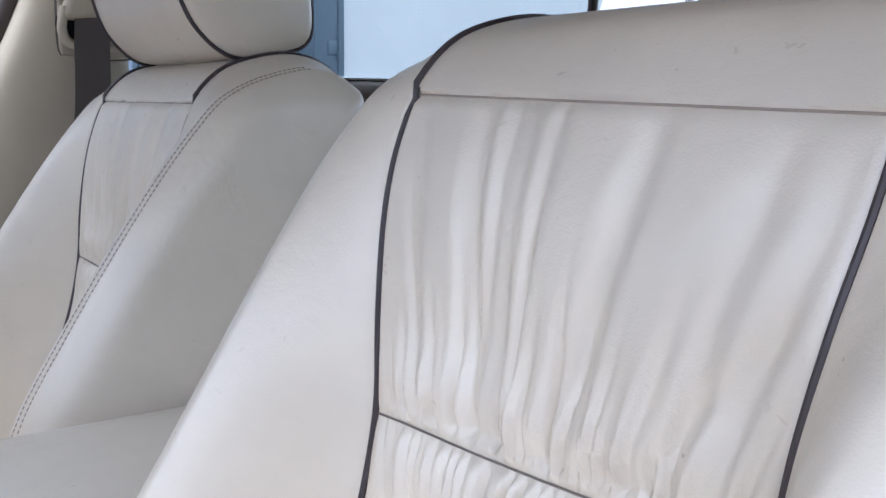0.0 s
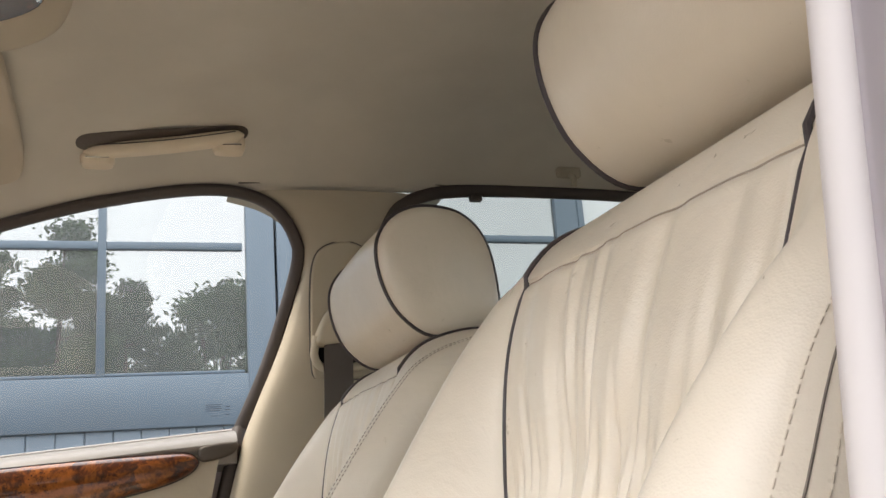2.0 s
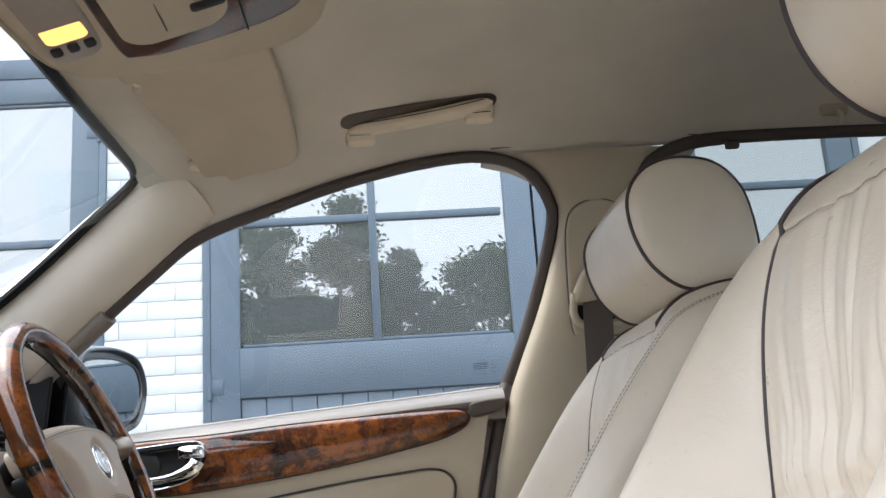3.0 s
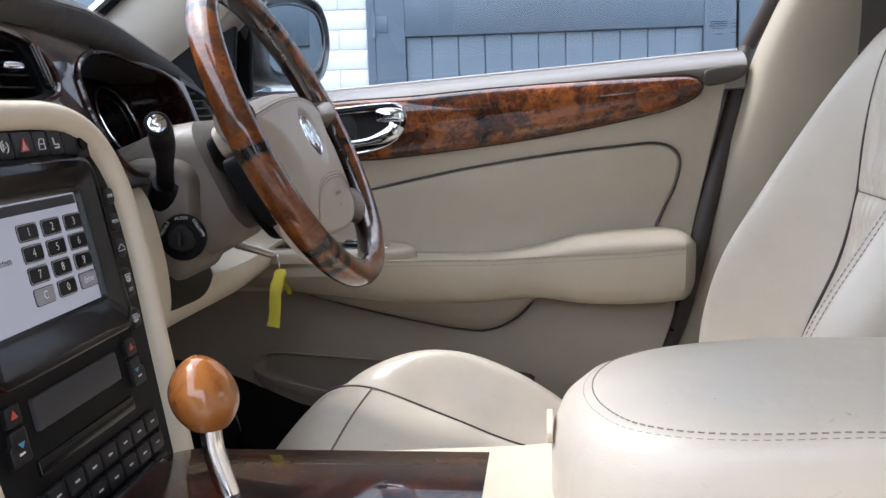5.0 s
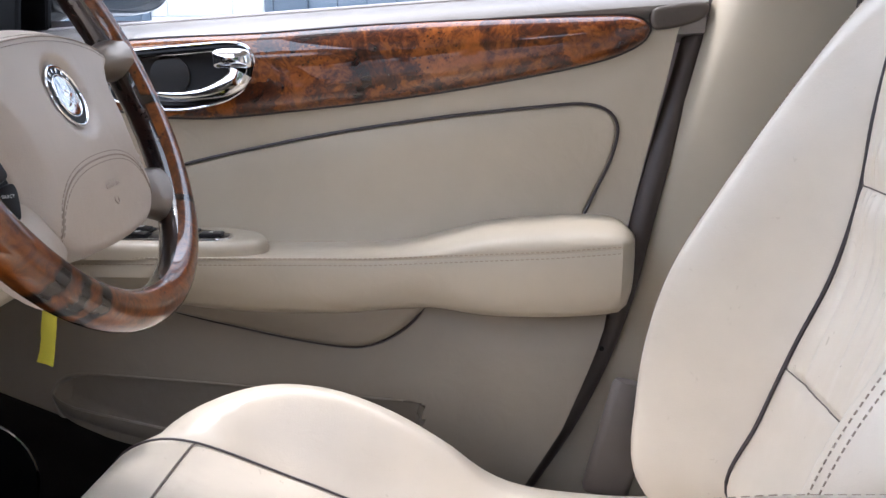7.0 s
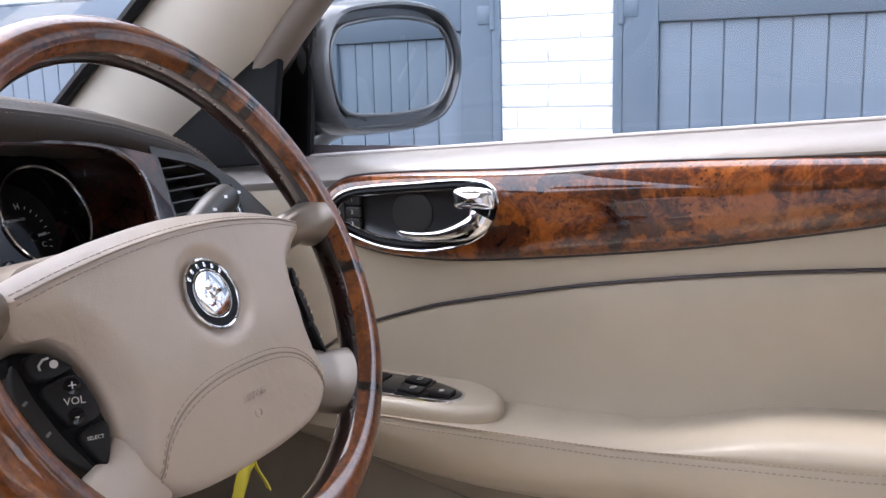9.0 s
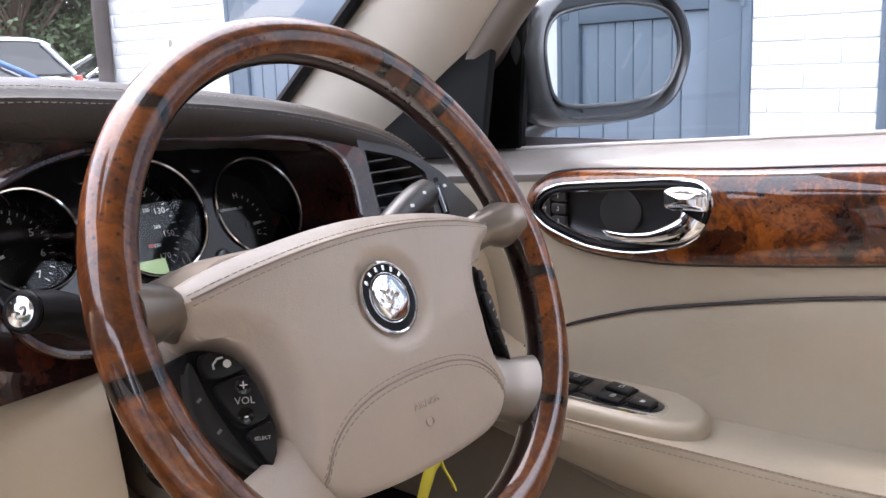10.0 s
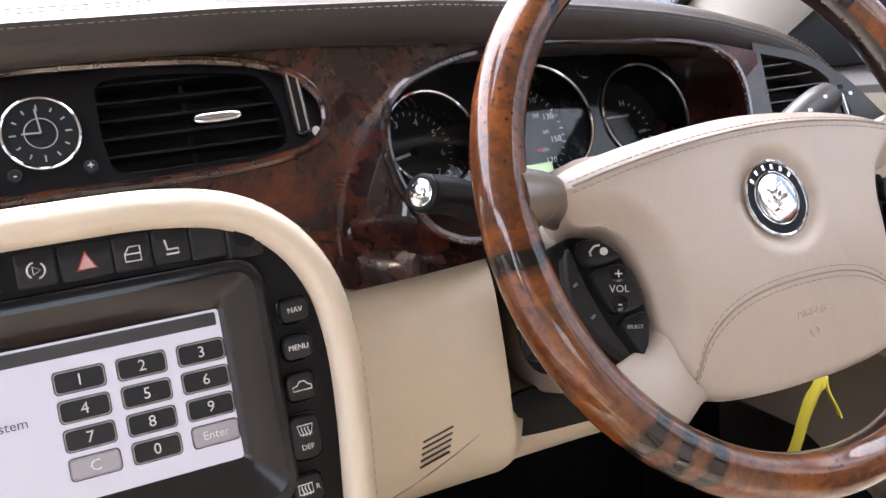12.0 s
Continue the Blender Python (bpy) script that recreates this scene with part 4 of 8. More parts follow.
    # small fixings near the rear edge
    for y, z in ((0.190, 0.674), (0.203, 0.636)):
        part("screw", disc(0.0028, 0.002, facing((door_x(y, z), y, z), (-1, 0, 0)), 12), BLACK, d)
    # maker's marks etched in the glass, too small to read
    geos = [block((0.0004, w, 0.0009), (0.806 - 0.38 * (z - 1.0), y, z)) for y, w, z in ((0.130, 0.026, 1.0620), (0.130, 0.024, 1.0590), (0.130, 0.026, 1.0560), (0.130, 0.022, 1.0530), (0.128, 0.012, 1.0450), (0.108, 0.008, 1.0590), (0.108, 0.008, 1.0540), (0.108, 0.006, 1.0465))]
    etched = part("glass_mark", join(*geos), PRINT, d, "small etched marks in the corner of the glass", smooth=False)
    etched.data.materials.clear()
    etched.data.materials.append(BLACK)


build_door()


# ---- seats ----
BACK_IN = [(0.05, 0.50), (0.112, 0.56), (0.088, 0.63), (0.062, 0.70), (0.035, 0.765), (0.019, 0.835), (0.014, 0.90), (0.005, 0.96), (-0.008, 1.005), (-0.026, 1.040), (-0.060, 1.066),
           (-0.120, 1.078), (-0.165, 1.064), (-0.182, 1.03), (-0.165, 0.90), (-0.12, 0.70), (-0.08, 0.50)]
BACK_OUT = [(0.15, 0.50), (0.188, 0.56), (0.189, 0.63), (0.180, 0.70), (0.159, 0.765), (0.119, 0.835), (0.078, 0.90), (0.037, 0.96), (0.002, 1.005), (-0.026, 1.034), (-0.068, 1.054),
            (-0.120, 1.064), (-0.160, 1.050), (-0.175, 1.02), (-0.155, 0.90), (-0.11, 0.70), (-0.07, 0.50)]
HALF, CREST, END = 0.146, 0.190, 0.226


def smooth(k):
    k = max(0.0, min(1.0, k))
    return k * k * (3 - 2 * k)


class Back:
    """The side profiles of a backrest, blended across its width."""

    def __init__(self, seed, flare=0.0, waist=1.0, rise=0.0, roll=0.05):
        self.flare, self.waist, self.rise, self.roll = flare, waist, rise, roll
        self.a = spline(BACK_IN, 481)
        self.b = spline(BACK_OUT, 481)
        rng = random.Random(seed)
        self.folds = []
        for k in range(44):
            u = -0.140 + 0.280 * (k + rng.uniform(0.1, 0.9)) / 44
            short = rng.random() < 0.6
            self.folds.append((u, rng.uniform(0.006, 0.0105) if short else rng.uniform(0.004, 0.007), rng.uniform(0.0021, 0.0036) if short else rng.uniform(0.0035, 0.0065), (rng.uniform(0.03, 0.065) if short else rng.uniform(0.09, 0.20)), rng.uniform(-0.07, 0.07) + u * 1.5))
        # a long pull towards the outer shoulder
        self.folds += [(-0.070, 0.0055, 0.0085, 0.13, -0.66), (0.045, 0.007, 0.0060, 0.19, 0.12), (0.022, 0.008, 0.0070, 0.20, 0.05), (-0.020, 0.007, 0.0065, 0.20, -0.16)]
        self.low = []
        for k in range(26):
            u = -0.14 + 0.28 * (k + rng.uniform(0.1, 0.9)) / 26
            self.low.append((u, rng.uniform(0.004, 0.009), rng.uniform(0.0022, 0.0045), rng.uniform(0.04, 0.12), rng.uniform(-0.10, 0.10) - u * 1.4))

    def wrinkle(self, u, z):
        d = 0.0
        if abs(u) > HALF or z > 1.03:
            return 0.0
        if z > 0.845:
            h = z - 0.845
            for u0, dep, w, length, lean in self.folds:
                g = (u - u0 - lean * h) / (w * (1 + 3 * h))
                if abs(g) < 3:
                    d -= dep * math.exp(-g * g) * math.exp(-(h / length) ** 2) * smooth(h / 0.010)
            d += 0.007 * math.exp(-((h - 0.022) / 0.02) ** 2) - 0.006 * math.exp(-(h / 0.004) ** 2)
            d -= 0.0016 * noise.noise(V((u * 26 - h * 14 * u, h * 4, 7.0)))
        elif z > 0.66:
            h = 0.845 - z
            for u0, dep, w, length, lean in self.low:
                g = (u - u0 - lean * h) / (w * (1 + 4 * h))
                if abs(g) < 3:
                    d -= dep * math.exp(-g * g) * math.exp(-(h / length) ** 2) * smooth(h / 0.008)
            d += 0.006 * math.exp(-((h - 0.02) / 0.02) ** 2) - 0.006 * math.exp(-(h / 0.004) ** 2) - 0.005 * math.exp(-((z - 0.683) / 0.004) ** 2)
        d *= 1 - (u / HALF) ** 6
        d -= 0.0035 * math.exp(-((z - 1.028) / 0.003) ** 2)
        d += 0.006 * (1 - (u / HALF) ** 2) * smooth((z - 0.66) / 0.1)
        d -= 0.004 * math.exp(-((abs(u) - HALF) / 0.003) ** 2)
        return d

    def at(self, u, i):
        a, b = self.a[i], self.b[i]
        w = smooth((abs(u) - HALF + 0.004) / (CREST - HALF + 0.004))
        p = a + (b - a) * w
        if abs(u) > CREST:
            k = (abs(u) - CREST) / (END - CREST)
            k = 1 - math.sqrt(max(0, 1 - k * k))
            c = np.array((self.a[i][0] * 0.0 + table(p[1], [0.5, 1.06], [0.03, -0.12]), min(p[1], 1.0)))
            v = c - p
            n = np.linalg.norm(v) + 1e-9
            p = p + v / n * min(self.roll, n) * k
        y, z = p
        # the seams climb a little towards the outer side
        z0 = z
        z += (self.rise * smooth((z - 0.76) / 0.08) * (1 - smooth((z - 0.87) / 0.12)) - 0.4 * self.rise * smooth((z - 0.94) / 0.06) * (1 - smooth((z - 1.03) / 0.04))) * (0.5 - u / 0.3)
        if i < 300 and p[0] > -0.05:
            y += self.wrinkle(u, z0)
        k = min(1, abs(u) / HALF) * (1 - smooth((abs(u) - HALF) / (END - HALF)))
        x = u * self.waist if abs(u) <= HALF else math.copysign(HALF * self.waist + (abs(u) - HALF) * (1 + HALF * (1 - self.waist) / (END - HALF)), u)
        return V((x + math.copysign(self.flare * k * smooth((z - 0.84) / 0.17), u), y, z))


def index_at(curve, z):
    return int(np.argmin(np.abs(curve[:280, 1] - z)))


def make_seat(name, seed, label, m, head=(0.0, 0.0), tab=False, flare=0.0, waist=1.0, rise=0.0, head_x=0.0, seam=(0.008, 0.014)):
    s = thing(name, label, "car seat", "front seats")
    B = Back(seed, flare, waist, rise, 0.075 if tab else 0.05)
    T = lambda geo: moved(geo, m)
    top = 481
    split = int(np.argmax(B.a[:, 1]))
    fine = list(np.linspace(-HALF, HALF, 181))
    i_low, i_lum, i_yoke = index_at(B.a, 0.683), index_at(B.a, 0.845), index_at(B.a, 1.028)

    def grid(us, ids):
        return T(loft([[B.at(u, i) for i in ids] for u in us], False))
    part("lower_insert", grid(fine[::2] + [fine[-1]] if len(fine) % 2 == 0 else fine[::2], range(0, i_low + 1)), CREAM, s)
    part("lumbar_insert", grid(fine, range(i_low, i_lum + 1)), CREAM, s, "gathered cream leather lumbar panel")
    part("back_insert", grid(fine, range(i_lum, i_yoke + 1)), CREAM, s, "pleated cream leather insert")
    part("yoke", grid(fine[::3] + ([fine[-1]] if (len(fine) - 1) % 3 else []), range(i_yoke, split + 48)), CREAM, s, "smooth cream leather top panel")
    part("back_shell", grid(fine[::6] + ([fine[-1]] if (len(fine) - 1) % 6 else []), range(split + 47, top, 2)), CREAM_SOFT, s)
    for i0 in (i_low, i_lum, i_yoke):
        part("seam", T(tube([B.at(u, i0) + V((0, 0.0004, 0)) for u in fine], 0.0007, 6)), THREAD_DARK if i0 == i_yoke else SEAM, s)
    side = list(np.linspace(HALF, CREST, 18)) + [CREST + (END - CREST) * math.sin(k * math.pi / 2 / 12) for k in range(1, 13)]
    for sign in (-1, 1):
        us = [sign * u for u in side]
        ids = range(0, top, 2)
        geo = loft([[B.at(u, i) for i in ids] for u in us], False)
        n, w = len(us), len(ids)
        geo[1].append(tuple((n - 1) * w + i for i in range(w)))
        bol = part("bolster", T(geo), CREAM, s, "smooth cream leather side bolster")
        pip = [B.at(sign * HALF, i) + V((0, 0.0015, 0.0005)) for i in range(8, split + 52, 4)]
        part("piping", T(tube(pip, 0.0021, 8)), PIPING, s, "dark mocha piping")
        for n, off in enumerate(seam):
            row = [B.at(sign * (CREST - 0.002 + off + 0.0045 * (1 - smooth((B.b[i][1] - 0.85) / 0.1)) * tab), i) + V((sign * 0.0002, 0.0005, 0.0003)) for i in range(60, split + 8, 4)]
            tagged(part("stitching", T(stitches(row, 0.0030, 0.0020, 0.00032 if tab else 0.0005)), THREAD_PALE if tab else THREAD_DARK, bol), kind="stuff")
            if n == 0 and tab:
                row = [B.at(sign * (CREST + 0.001 + off + 0.0045 * (1 - smooth((B.b[i][1] - 0.85) / 0.1)) * tab), i) + V((0, 0.0001, 0)) for i in range(60, split + 8, 4)]
                part("seam", T(tube(row, 0.0005, 6)), SEAM, bol)
    # headrest
    cap = spline([(-0.006, 1.170), (-0.014, 1.198), (-0.036, 1.219), (-0.070, 1.227), (-0.112, 1.218), (-0.140, 1.185), (-0.150, 1.130), (-0.146, 1.092), (-0.110, 1.078), (-0.064, 1.074), (-0.030, 1.098), (-0.012, 1.132)], 60, True)
    c = np.array((-0.082 + head[0], 1.15 + head[1]))
    cap = cap + np.array(head)
    rings = []
    for k in np.linspace(-1, 1, 31):
        u = 0.132 * k
        g = 1.0 + (0.075 if tab else 0.035) * (1 - k * k)
        rings.append([(u, *(c + (q - c) * g)) for q in cap])
    H = lambda geo: moved(geo, m @ Matrix.Translation((head_x, 0, 0)))
    hr = part("headrest", H(loft(rings, True, False)), CREAM, s, "rounded cream leather headrest")
    for sign in (-1, 1):
        rr = [[(sign * (0.132 + e), *(c + (q - c) * k)) for q in cap] for k, e in ((1.0, 0.0), (0.97, 0.006), (0.85, 0.011), (0.6, 0.014), (0.3, 0.016), (0.02, 0.0165))]
        part("end_panel", H(loft(rr)), CREAM, hr)
        part("piping", H(tube([(sign * 0.133, *(c + (q - c) * 1.012)) for q in cap], 0.0022, 8, True)), PIPING, hr, "dark mocha piping")
    for u in (-0.05, 0.05):
        part("post", H(tube([(u, -0.10 + head[0], 1.0), (u, -0.095 + head[0], 1.095 + head[1])], 0.006, 10)), CHROME, hr)
    if tab:
        tm = facing((-0.2190, 0.0330, 0.947), (-0.62, 0.78, 0.05)) @ pose(0, 0, 0, 0, 0, -8)
        t = part("fabric_tab", T(moved(block((0.0115, 0.0190, 0.0022), (0.0012, 0, 0), 0.0008), tm)), PIPING, s, "small black woven tab on the side seam")
        part("print", T(join(*[moved(block((0.0007, 0.0020, 0.0002), (-0.0035, -0.0085 + 0.0034 * k, 0.0012)), tm) for k in range(6)])), PRINT_DIM, t, smooth=False)
        part("print", T(join(*[moved(block((0.0010, 0.0120, 0.0002), (0.0015 + 0.0024 * k, 0, 0.0012)), tm) for k in range(2)])), PRINT_DIM, t, smooth=False)
    build_cushion(s, T)
    # side trim of the seat base
    part("base", T(block((0.40, 0.50, 0.16), (0, 0.32, 0.38), 0.03)), TAUPE_TRIM, s)
    return s


def build_cushion(s, T):
    a = spline([(0.66, 0.44), (0.685, 0.50), (0.684, 0.56), (0.655, 0.600), (0.60, 0.606), (0.50, 0.568), (0.40, 0.530), (0.25, 0.505), (0.08, 0.50), (0.06, 0.46), (0.3, 0.42)], 150, True)
    b = spline([(0.64, 0.44), (0.670, 0.50), (0.675, 0.548), (0.645, 0.592), (0.60, 0.621), (0.54, 0.640), (0.485, 0.637), (0.43, 0.617), (0.37, 0.582), (0.306, 0.536), (0.20, 0.517), (0.10, 0.515), (0.07, 0.47), (0.3, 0.42)], 150, True)

    def at(u, i):
        w = smooth((abs(u) - 0.145) / 0.045)
        p = a[i] + (b[i] - a[i]) * w
        if abs(u) > 0.20:
            k = min(1, (abs(u) - 0.20) / 0.045)
            k = 1 - math.sqrt(max(0, 1 - k * k))
            c = np.array((min(max(p[0], 0.15), 0.58), 0.50))
            v = c - p
            n = np.linalg.norm(v) + 1e-9
            p = p + v / n * min(0.07, n) * k
        dip = 0.003 * math.exp(-((abs(u) - 0.147) / 0.003) ** 2)
        if abs(u) < 0.147 and p[1] > 0.5:
            dip += 0.004 * math.exp(-((p[0] - 0.600) / 0.003) ** 2) - 0.006 * (1 - (u / 0.147) ** 2)
        if abs(u) > 0.147 and p[1] > 0.52:
            dip += 0.0018 * noise.noise(V((u * 40, p[0] * 14, 3.0)))
        return V((u, p[0], p[1] - dip))
    us = [-0.147 + 0.294 * k / 60 for k in range(61)]
    part("cushion", T(loft([[at(u, i) for i in range(150)] for u in us], True, False)), CREAM, s, "smooth cream leather cushion")
    i0 = max((i for i in range(150) if a[i][1] > 0.55), key=lambda i: -abs(a[i][0] - 0.600))
    part("seam", T(tube([at(u, i0) + V((0, 0, 0.0012)) for u in us], 0.0011, 6)), SEAM, s)
    for sign in (-1, 1):
        uu = [sign * (0.147 + (0.245 - 0.147) * k / 30) for k in range(31)]
        geo = loft([[at(u, i) for i in range(150)] for u in uu], True, False)
        geo[1].append(tuple(30 * 150 + i for i in range(150)))
        part("cushion_bolster", T(geo), CREAM, s, "creased cream leather cushion bolster")
        ids = [i for i in range(150) if a[i][1] > 0.5]
        ids.sort(key=lambda i: i)
        part("piping", T(tube([at(sign * 0.147, i) + V((0, 0.0005, 0.0030)) for i in ids[1:-3]], 0.0012, 8)), PIPING, s, "dark mocha piping")


driver_seat = make_seat("driver_seat", 3, "cream leather driver's seat with dark piping and headrest", Matrix.Translation((0.3695, 0.0, 0.0)))
passenger_seat = make_seat("passenger_seat", 8, "cream leather passenger seat with pleated back and dark piping", Matrix.Translation((-0.326, 0.018, 0.008)), head=(-0.022, 0.017), tab=True, flare=0.016, waist=0.905, rise=0.018, head_x=-0.024, seam=(0.0250, 0.0300))


# ---- dashboard ----
PAD_X = [0.0, 0.12, 0.26, 0.34, 0.42, 0.485, 0.54, 0.60, 0.630, 0.655, 0.680, 0.705, 0.728]
PAD_Z = [1.060, 1.060, 1.056, 1.050, 1.042, 1.034, 1.024, 1.008, 0.997, 0.984, 0.966, 0.942, 0.916]


def pad_y(x):
    return 0.800 + 0.045 * smooth((abs(x) - 0.2) / 0.35)


def fascia_y(x, z):
    return 0.815 + 0.045 * smooth((abs(x) - 0.15) / 0.35) + (z - 1.03) * 0.4


def on_fascia(a, b, h):
    return (a, fascia_y(a, b) - h * 0.928, b + h * 0.371)


def stack_y(z):
    return 0.7322 + 0.19 * (z - 0.891)


def on_stack(a, b, h):
    z = 0.891 + 1.09 * (b - 0.888)
    return (a, stack_y(z) - h * 0.982, z + h * 0.187)


FASCIA_N, STACK_N = (0, -0.928, 0.371), (0, -0.982, 0.187)


def louvre(parent, x0, x1, z0, z1, count, lean, place):
    """A black air vent: box, slats and uprights, as parts of one grille."""
    box = np.array([(x0, z0), (x1, z0), (x1, z1), (x0, z1)])
    v = part("vent_box", plate(box, lambda a, b, h: place(a, b, h - 0.03), 0.004), BLACK, parent)
    for k in range(count):
        z = z0 + (z1 - z0) * (k + 0.5) / count
        slat = np.array([(x0, z - 0.0006), (x1, z - 0.0006 + lean), (x1, z + 0.0010 + lean), (x0, z + 0.0010)])
        part("slat", plate(slat, lambda a, b, h: place(a, b, h - 0.012), 0.012, 0.0004), BLACK, v)
    return v


def build_dashboard():
    d = thing("dashboard", "taupe leather dashboard with walnut fascia and cream lower half", "dashboard", at=(0, 1.0, 0.7))
    # padded top roll: one section per station along x
    xs = np.concatenate([-np.linspace(0.728, 0.50, 28), np.linspace(-0.48, 0.48, 30), np.linspace(0.50, 0.728, 28)])
    rings = []
    for x in xs:
        z = table(abs(x), PAD_X, PAD_Z)
        y = pad_y(x)
        far = max(z - 0.01, min(1.03, z + 0.02)) if abs(x) < 0.66 else z
        sec = [(0.028, -0.030), (0.016, -0.029), (0.006, -0.024), (0.0005, -0.015), (-0.001, -0.007), (0.001, -0.0005), (0.0035, 0.0005), (0.006, 0.003), (0.014, 0.008), (0.03, 0.0115), (0.06, 0.0135), (0.12, 0.013)]
        ring = [(x, y + a, z + b) for a, b in sec] + [(x, 1.15, min(far, 1.035)), (x, 1.30, 0.985), (x, 1.30, 0.95), (x, 0.98, min(z, 1.03) - 0.032)]
        rings.append(ring)
    pad = part("top_pad", loft(rings), PAD, d, "taupe leather dashboard top")
    for off, lift in ((0.0004, -0.0035), (0.0095, 0.0068)):
        row = [(x, pad_y(x) + off, table(abs(x), PAD_X, PAD_Z) + lift) for x in np.linspace(-0.2, 0.724, 170)]
        tagged(part("stitching", stitches(row, 0.0036, 0.0022, 0.00042), THREAD, pad), kind="stuff")

    # walnut fascia with openings for the centre vents and the instruments
    def top_edge(x):
        return table(abs(x), PAD_X, PAD_Z) - 0.022
    outline = [(x, top_edge(x)) for x in np.linspace(-0.58, 0.573, 60)] + [(0.5735, 0.975), (0.571, 0.955), (0.568, 0.93), (0.564, 0.90), (0.556, 0.888)] + [(x, 0.886) for x in np.linspace(0.54, 0.16, 24)] + [(0.12, 0.90), (-0.12, 0.90)] + [(x, 0.886) for x in np.linspace(-0.16, -0.58, 14)]
    vent = spline([(0.0, 1.032), (0.06, 1.031), (0.108, 1.0275), (0.145, 1.019), (0.164, 1.004), (0.168, 0.988), (0.158, 0.974), (0.13, 0.967), (0.07, 0.964), (0.0, 0.965), (-0.07, 0.964), (-0.13, 0.967), (-0.158, 0.974), (-0.168, 0.988), (-0.164, 1.004), (-0.145, 1.019), (-0.108, 1.0275), (-0.06, 1.031)], 100, True)
    clus = spline([(0.212, 0.930), (0.205, 0.953), (0.206, 0.972), (0.215, 0.992), (0.238, 1.0045), (0.284, 1.0145), (0.35, 1.0175), (0.415, 1.0145), (0.48, 1.0085), (0.518, 1.002), (0.540, 0.991), (0.5485, 0.972), (0.546, 0.945), (0.536, 0.912), (0.50, 0.898), (0.40, 0.894), (0.27, 0.897), (0.228, 0.908)], 120, True)
    f = part("fascia", plate(np.array(outline), on_fascia, 0.006, 0.0, holes=[inset(vent, -0.001), inset(clus, -0.001)]), WALNUT_DARK, d, "dark lacquered walnut fascia")
    part("vent_frame", tube([on_fascia(a, b, 0.006) for a, b in vent], 0.0032, 8, True), WALNUT_DARK, f)
    # instrument hood: a lacquered roll round the cluster
    part("cluster_frame", tube([on_fascia(a, b, 0.007) for a, b in inset(clus, -0.001)], 0.0032, 8, True), WALNUT_DARK, f, "dark walnut instrument surround")

    # centre vents and clock
    mouths = [spline([(s * x, z) for x, z in ((0.036, 0.985), (0.036, 1.010), (0.041, 1.0225), (0.080, 1.0235), (0.125, 1.019), (0.136, 1.011), (0.141, 0.995), (0.141, 0.981), (0.134, 0.974), (0.09, 0.9705), (0.044, 0.9715))], 60, True) for s in (1, -1)]
    vp = part("vent_panel", plate(vent, on_fascia, 0.003, 0.001, holes=mouths), BLACK, d, "black centre vent panel")
    for s in (1, -1):
        x0, x1 = (0.038, 0.139) if s > 0 else (-0.139, -0.038)
        vb = louvre(vp, x0 - 0.004, x1 + 0.004, 0.967, 1.027, 6, 0.0, lambda a, b, h: on_fascia(a, b, h - 0.002))
        mouth = mouths[0 if s > 0 else 1]
        part("vent_wall", loft([[on_fascia(a, b, h) for a, b in mouth] for h in (0.001, -0.030)], True, False), BLACK, vb)
        for x in (x0 + 0.05,):
            part("upright", plate(rounded(0.0025, 0.052, 0.001) + np.array((x, 0.997)), lambda a, b, h: on_fascia(a, b, h - 0.018), 0.003), BUTTON, vb)
        part("slider", plate(oval(0.0145, 0.0032, 24, 3.0) + np.array((s * 0.100, 0.994)), lambda a, b, h: on_fascia(a, b, h + 0.006), 0.006, 0.002), CHROME, vb, "satin chrome vent slider")
        tw = part("thumb_wheel", plate(rounded(0.011, 0.040, 0.005) + np.array((s * 0.151, 0.998)), lambda a, b, h: on_fascia(a, b, h + 0.003), 0.005, 0.002), GLOSS_BLACK, vp, "ribbed vent thumb wheel")
        for dx in (-0.003, 0.003):
            part("rib", plate(rounded(0.0012, 0.034, 0.0005) + np.array((s * 0.151 + dx, 0.998)), lambda a, b, h: on_fascia(a, b, h + 0.0078), 0.001), SATIN, tw)
        part("mark", plate(oval(0.0028, 0.0028, 16) + np.array((s * 0.1605, 0.981)), lambda a, b, h: on_fascia(a, b, h + 0.003), 0.0006), PRINT, vp)
    ck = thing("clock", "round analogue clock with chrome ring on the dashboard", "clock", at=on_fascia(0.004, 0.998, 0.003))
    fm = lambda x, z, h: facing(on_fascia(x, z, h), FASCIA_N)
    part("dial", disc(0.0195, 0.002, fm(0.004, 0.998, 0.003), 40), DIAL, ck)
    part("bezel", ring_of((0, 0), 0.0203, 0.0010, fm(0.004, 0.998, 0.0055)), CHROME, ck)
    part("inner_ring", ring_of((0, 0), 0.0085, 0.00035, fm(0.004, 0.998, 0.0052)), PRINT_DIM, ck)
    for k in range(12):
        a = math.pi * 2 * k / 12
        part("hour_mark", moved(block((0.0009, 0.0036 if k % 3 == 0 else 0.0026, 0.0003)), fm(0.004, 0.998, 0.0052) @ pose(0.0145 * math.sin(a), 0.0145 * math.cos(a), 0, 0, 0, -math.degrees(a))), PRINT_DIM, ck, smooth=False)
    for name, ang, ln in (("hour_hand", 272, 0.010), ("minute_hand", 356, 0.014)):
        a = radians(ang)
        part(name, moved(block((0.0010, ln, 0.0004)), fm(0.004, 0.998, 0.0058) @ pose(ln / 2 * math.sin(a), ln / 2 * math.cos(a), 0, 0, 0, -ang)), PRINT_DIM, ck, smooth=False)
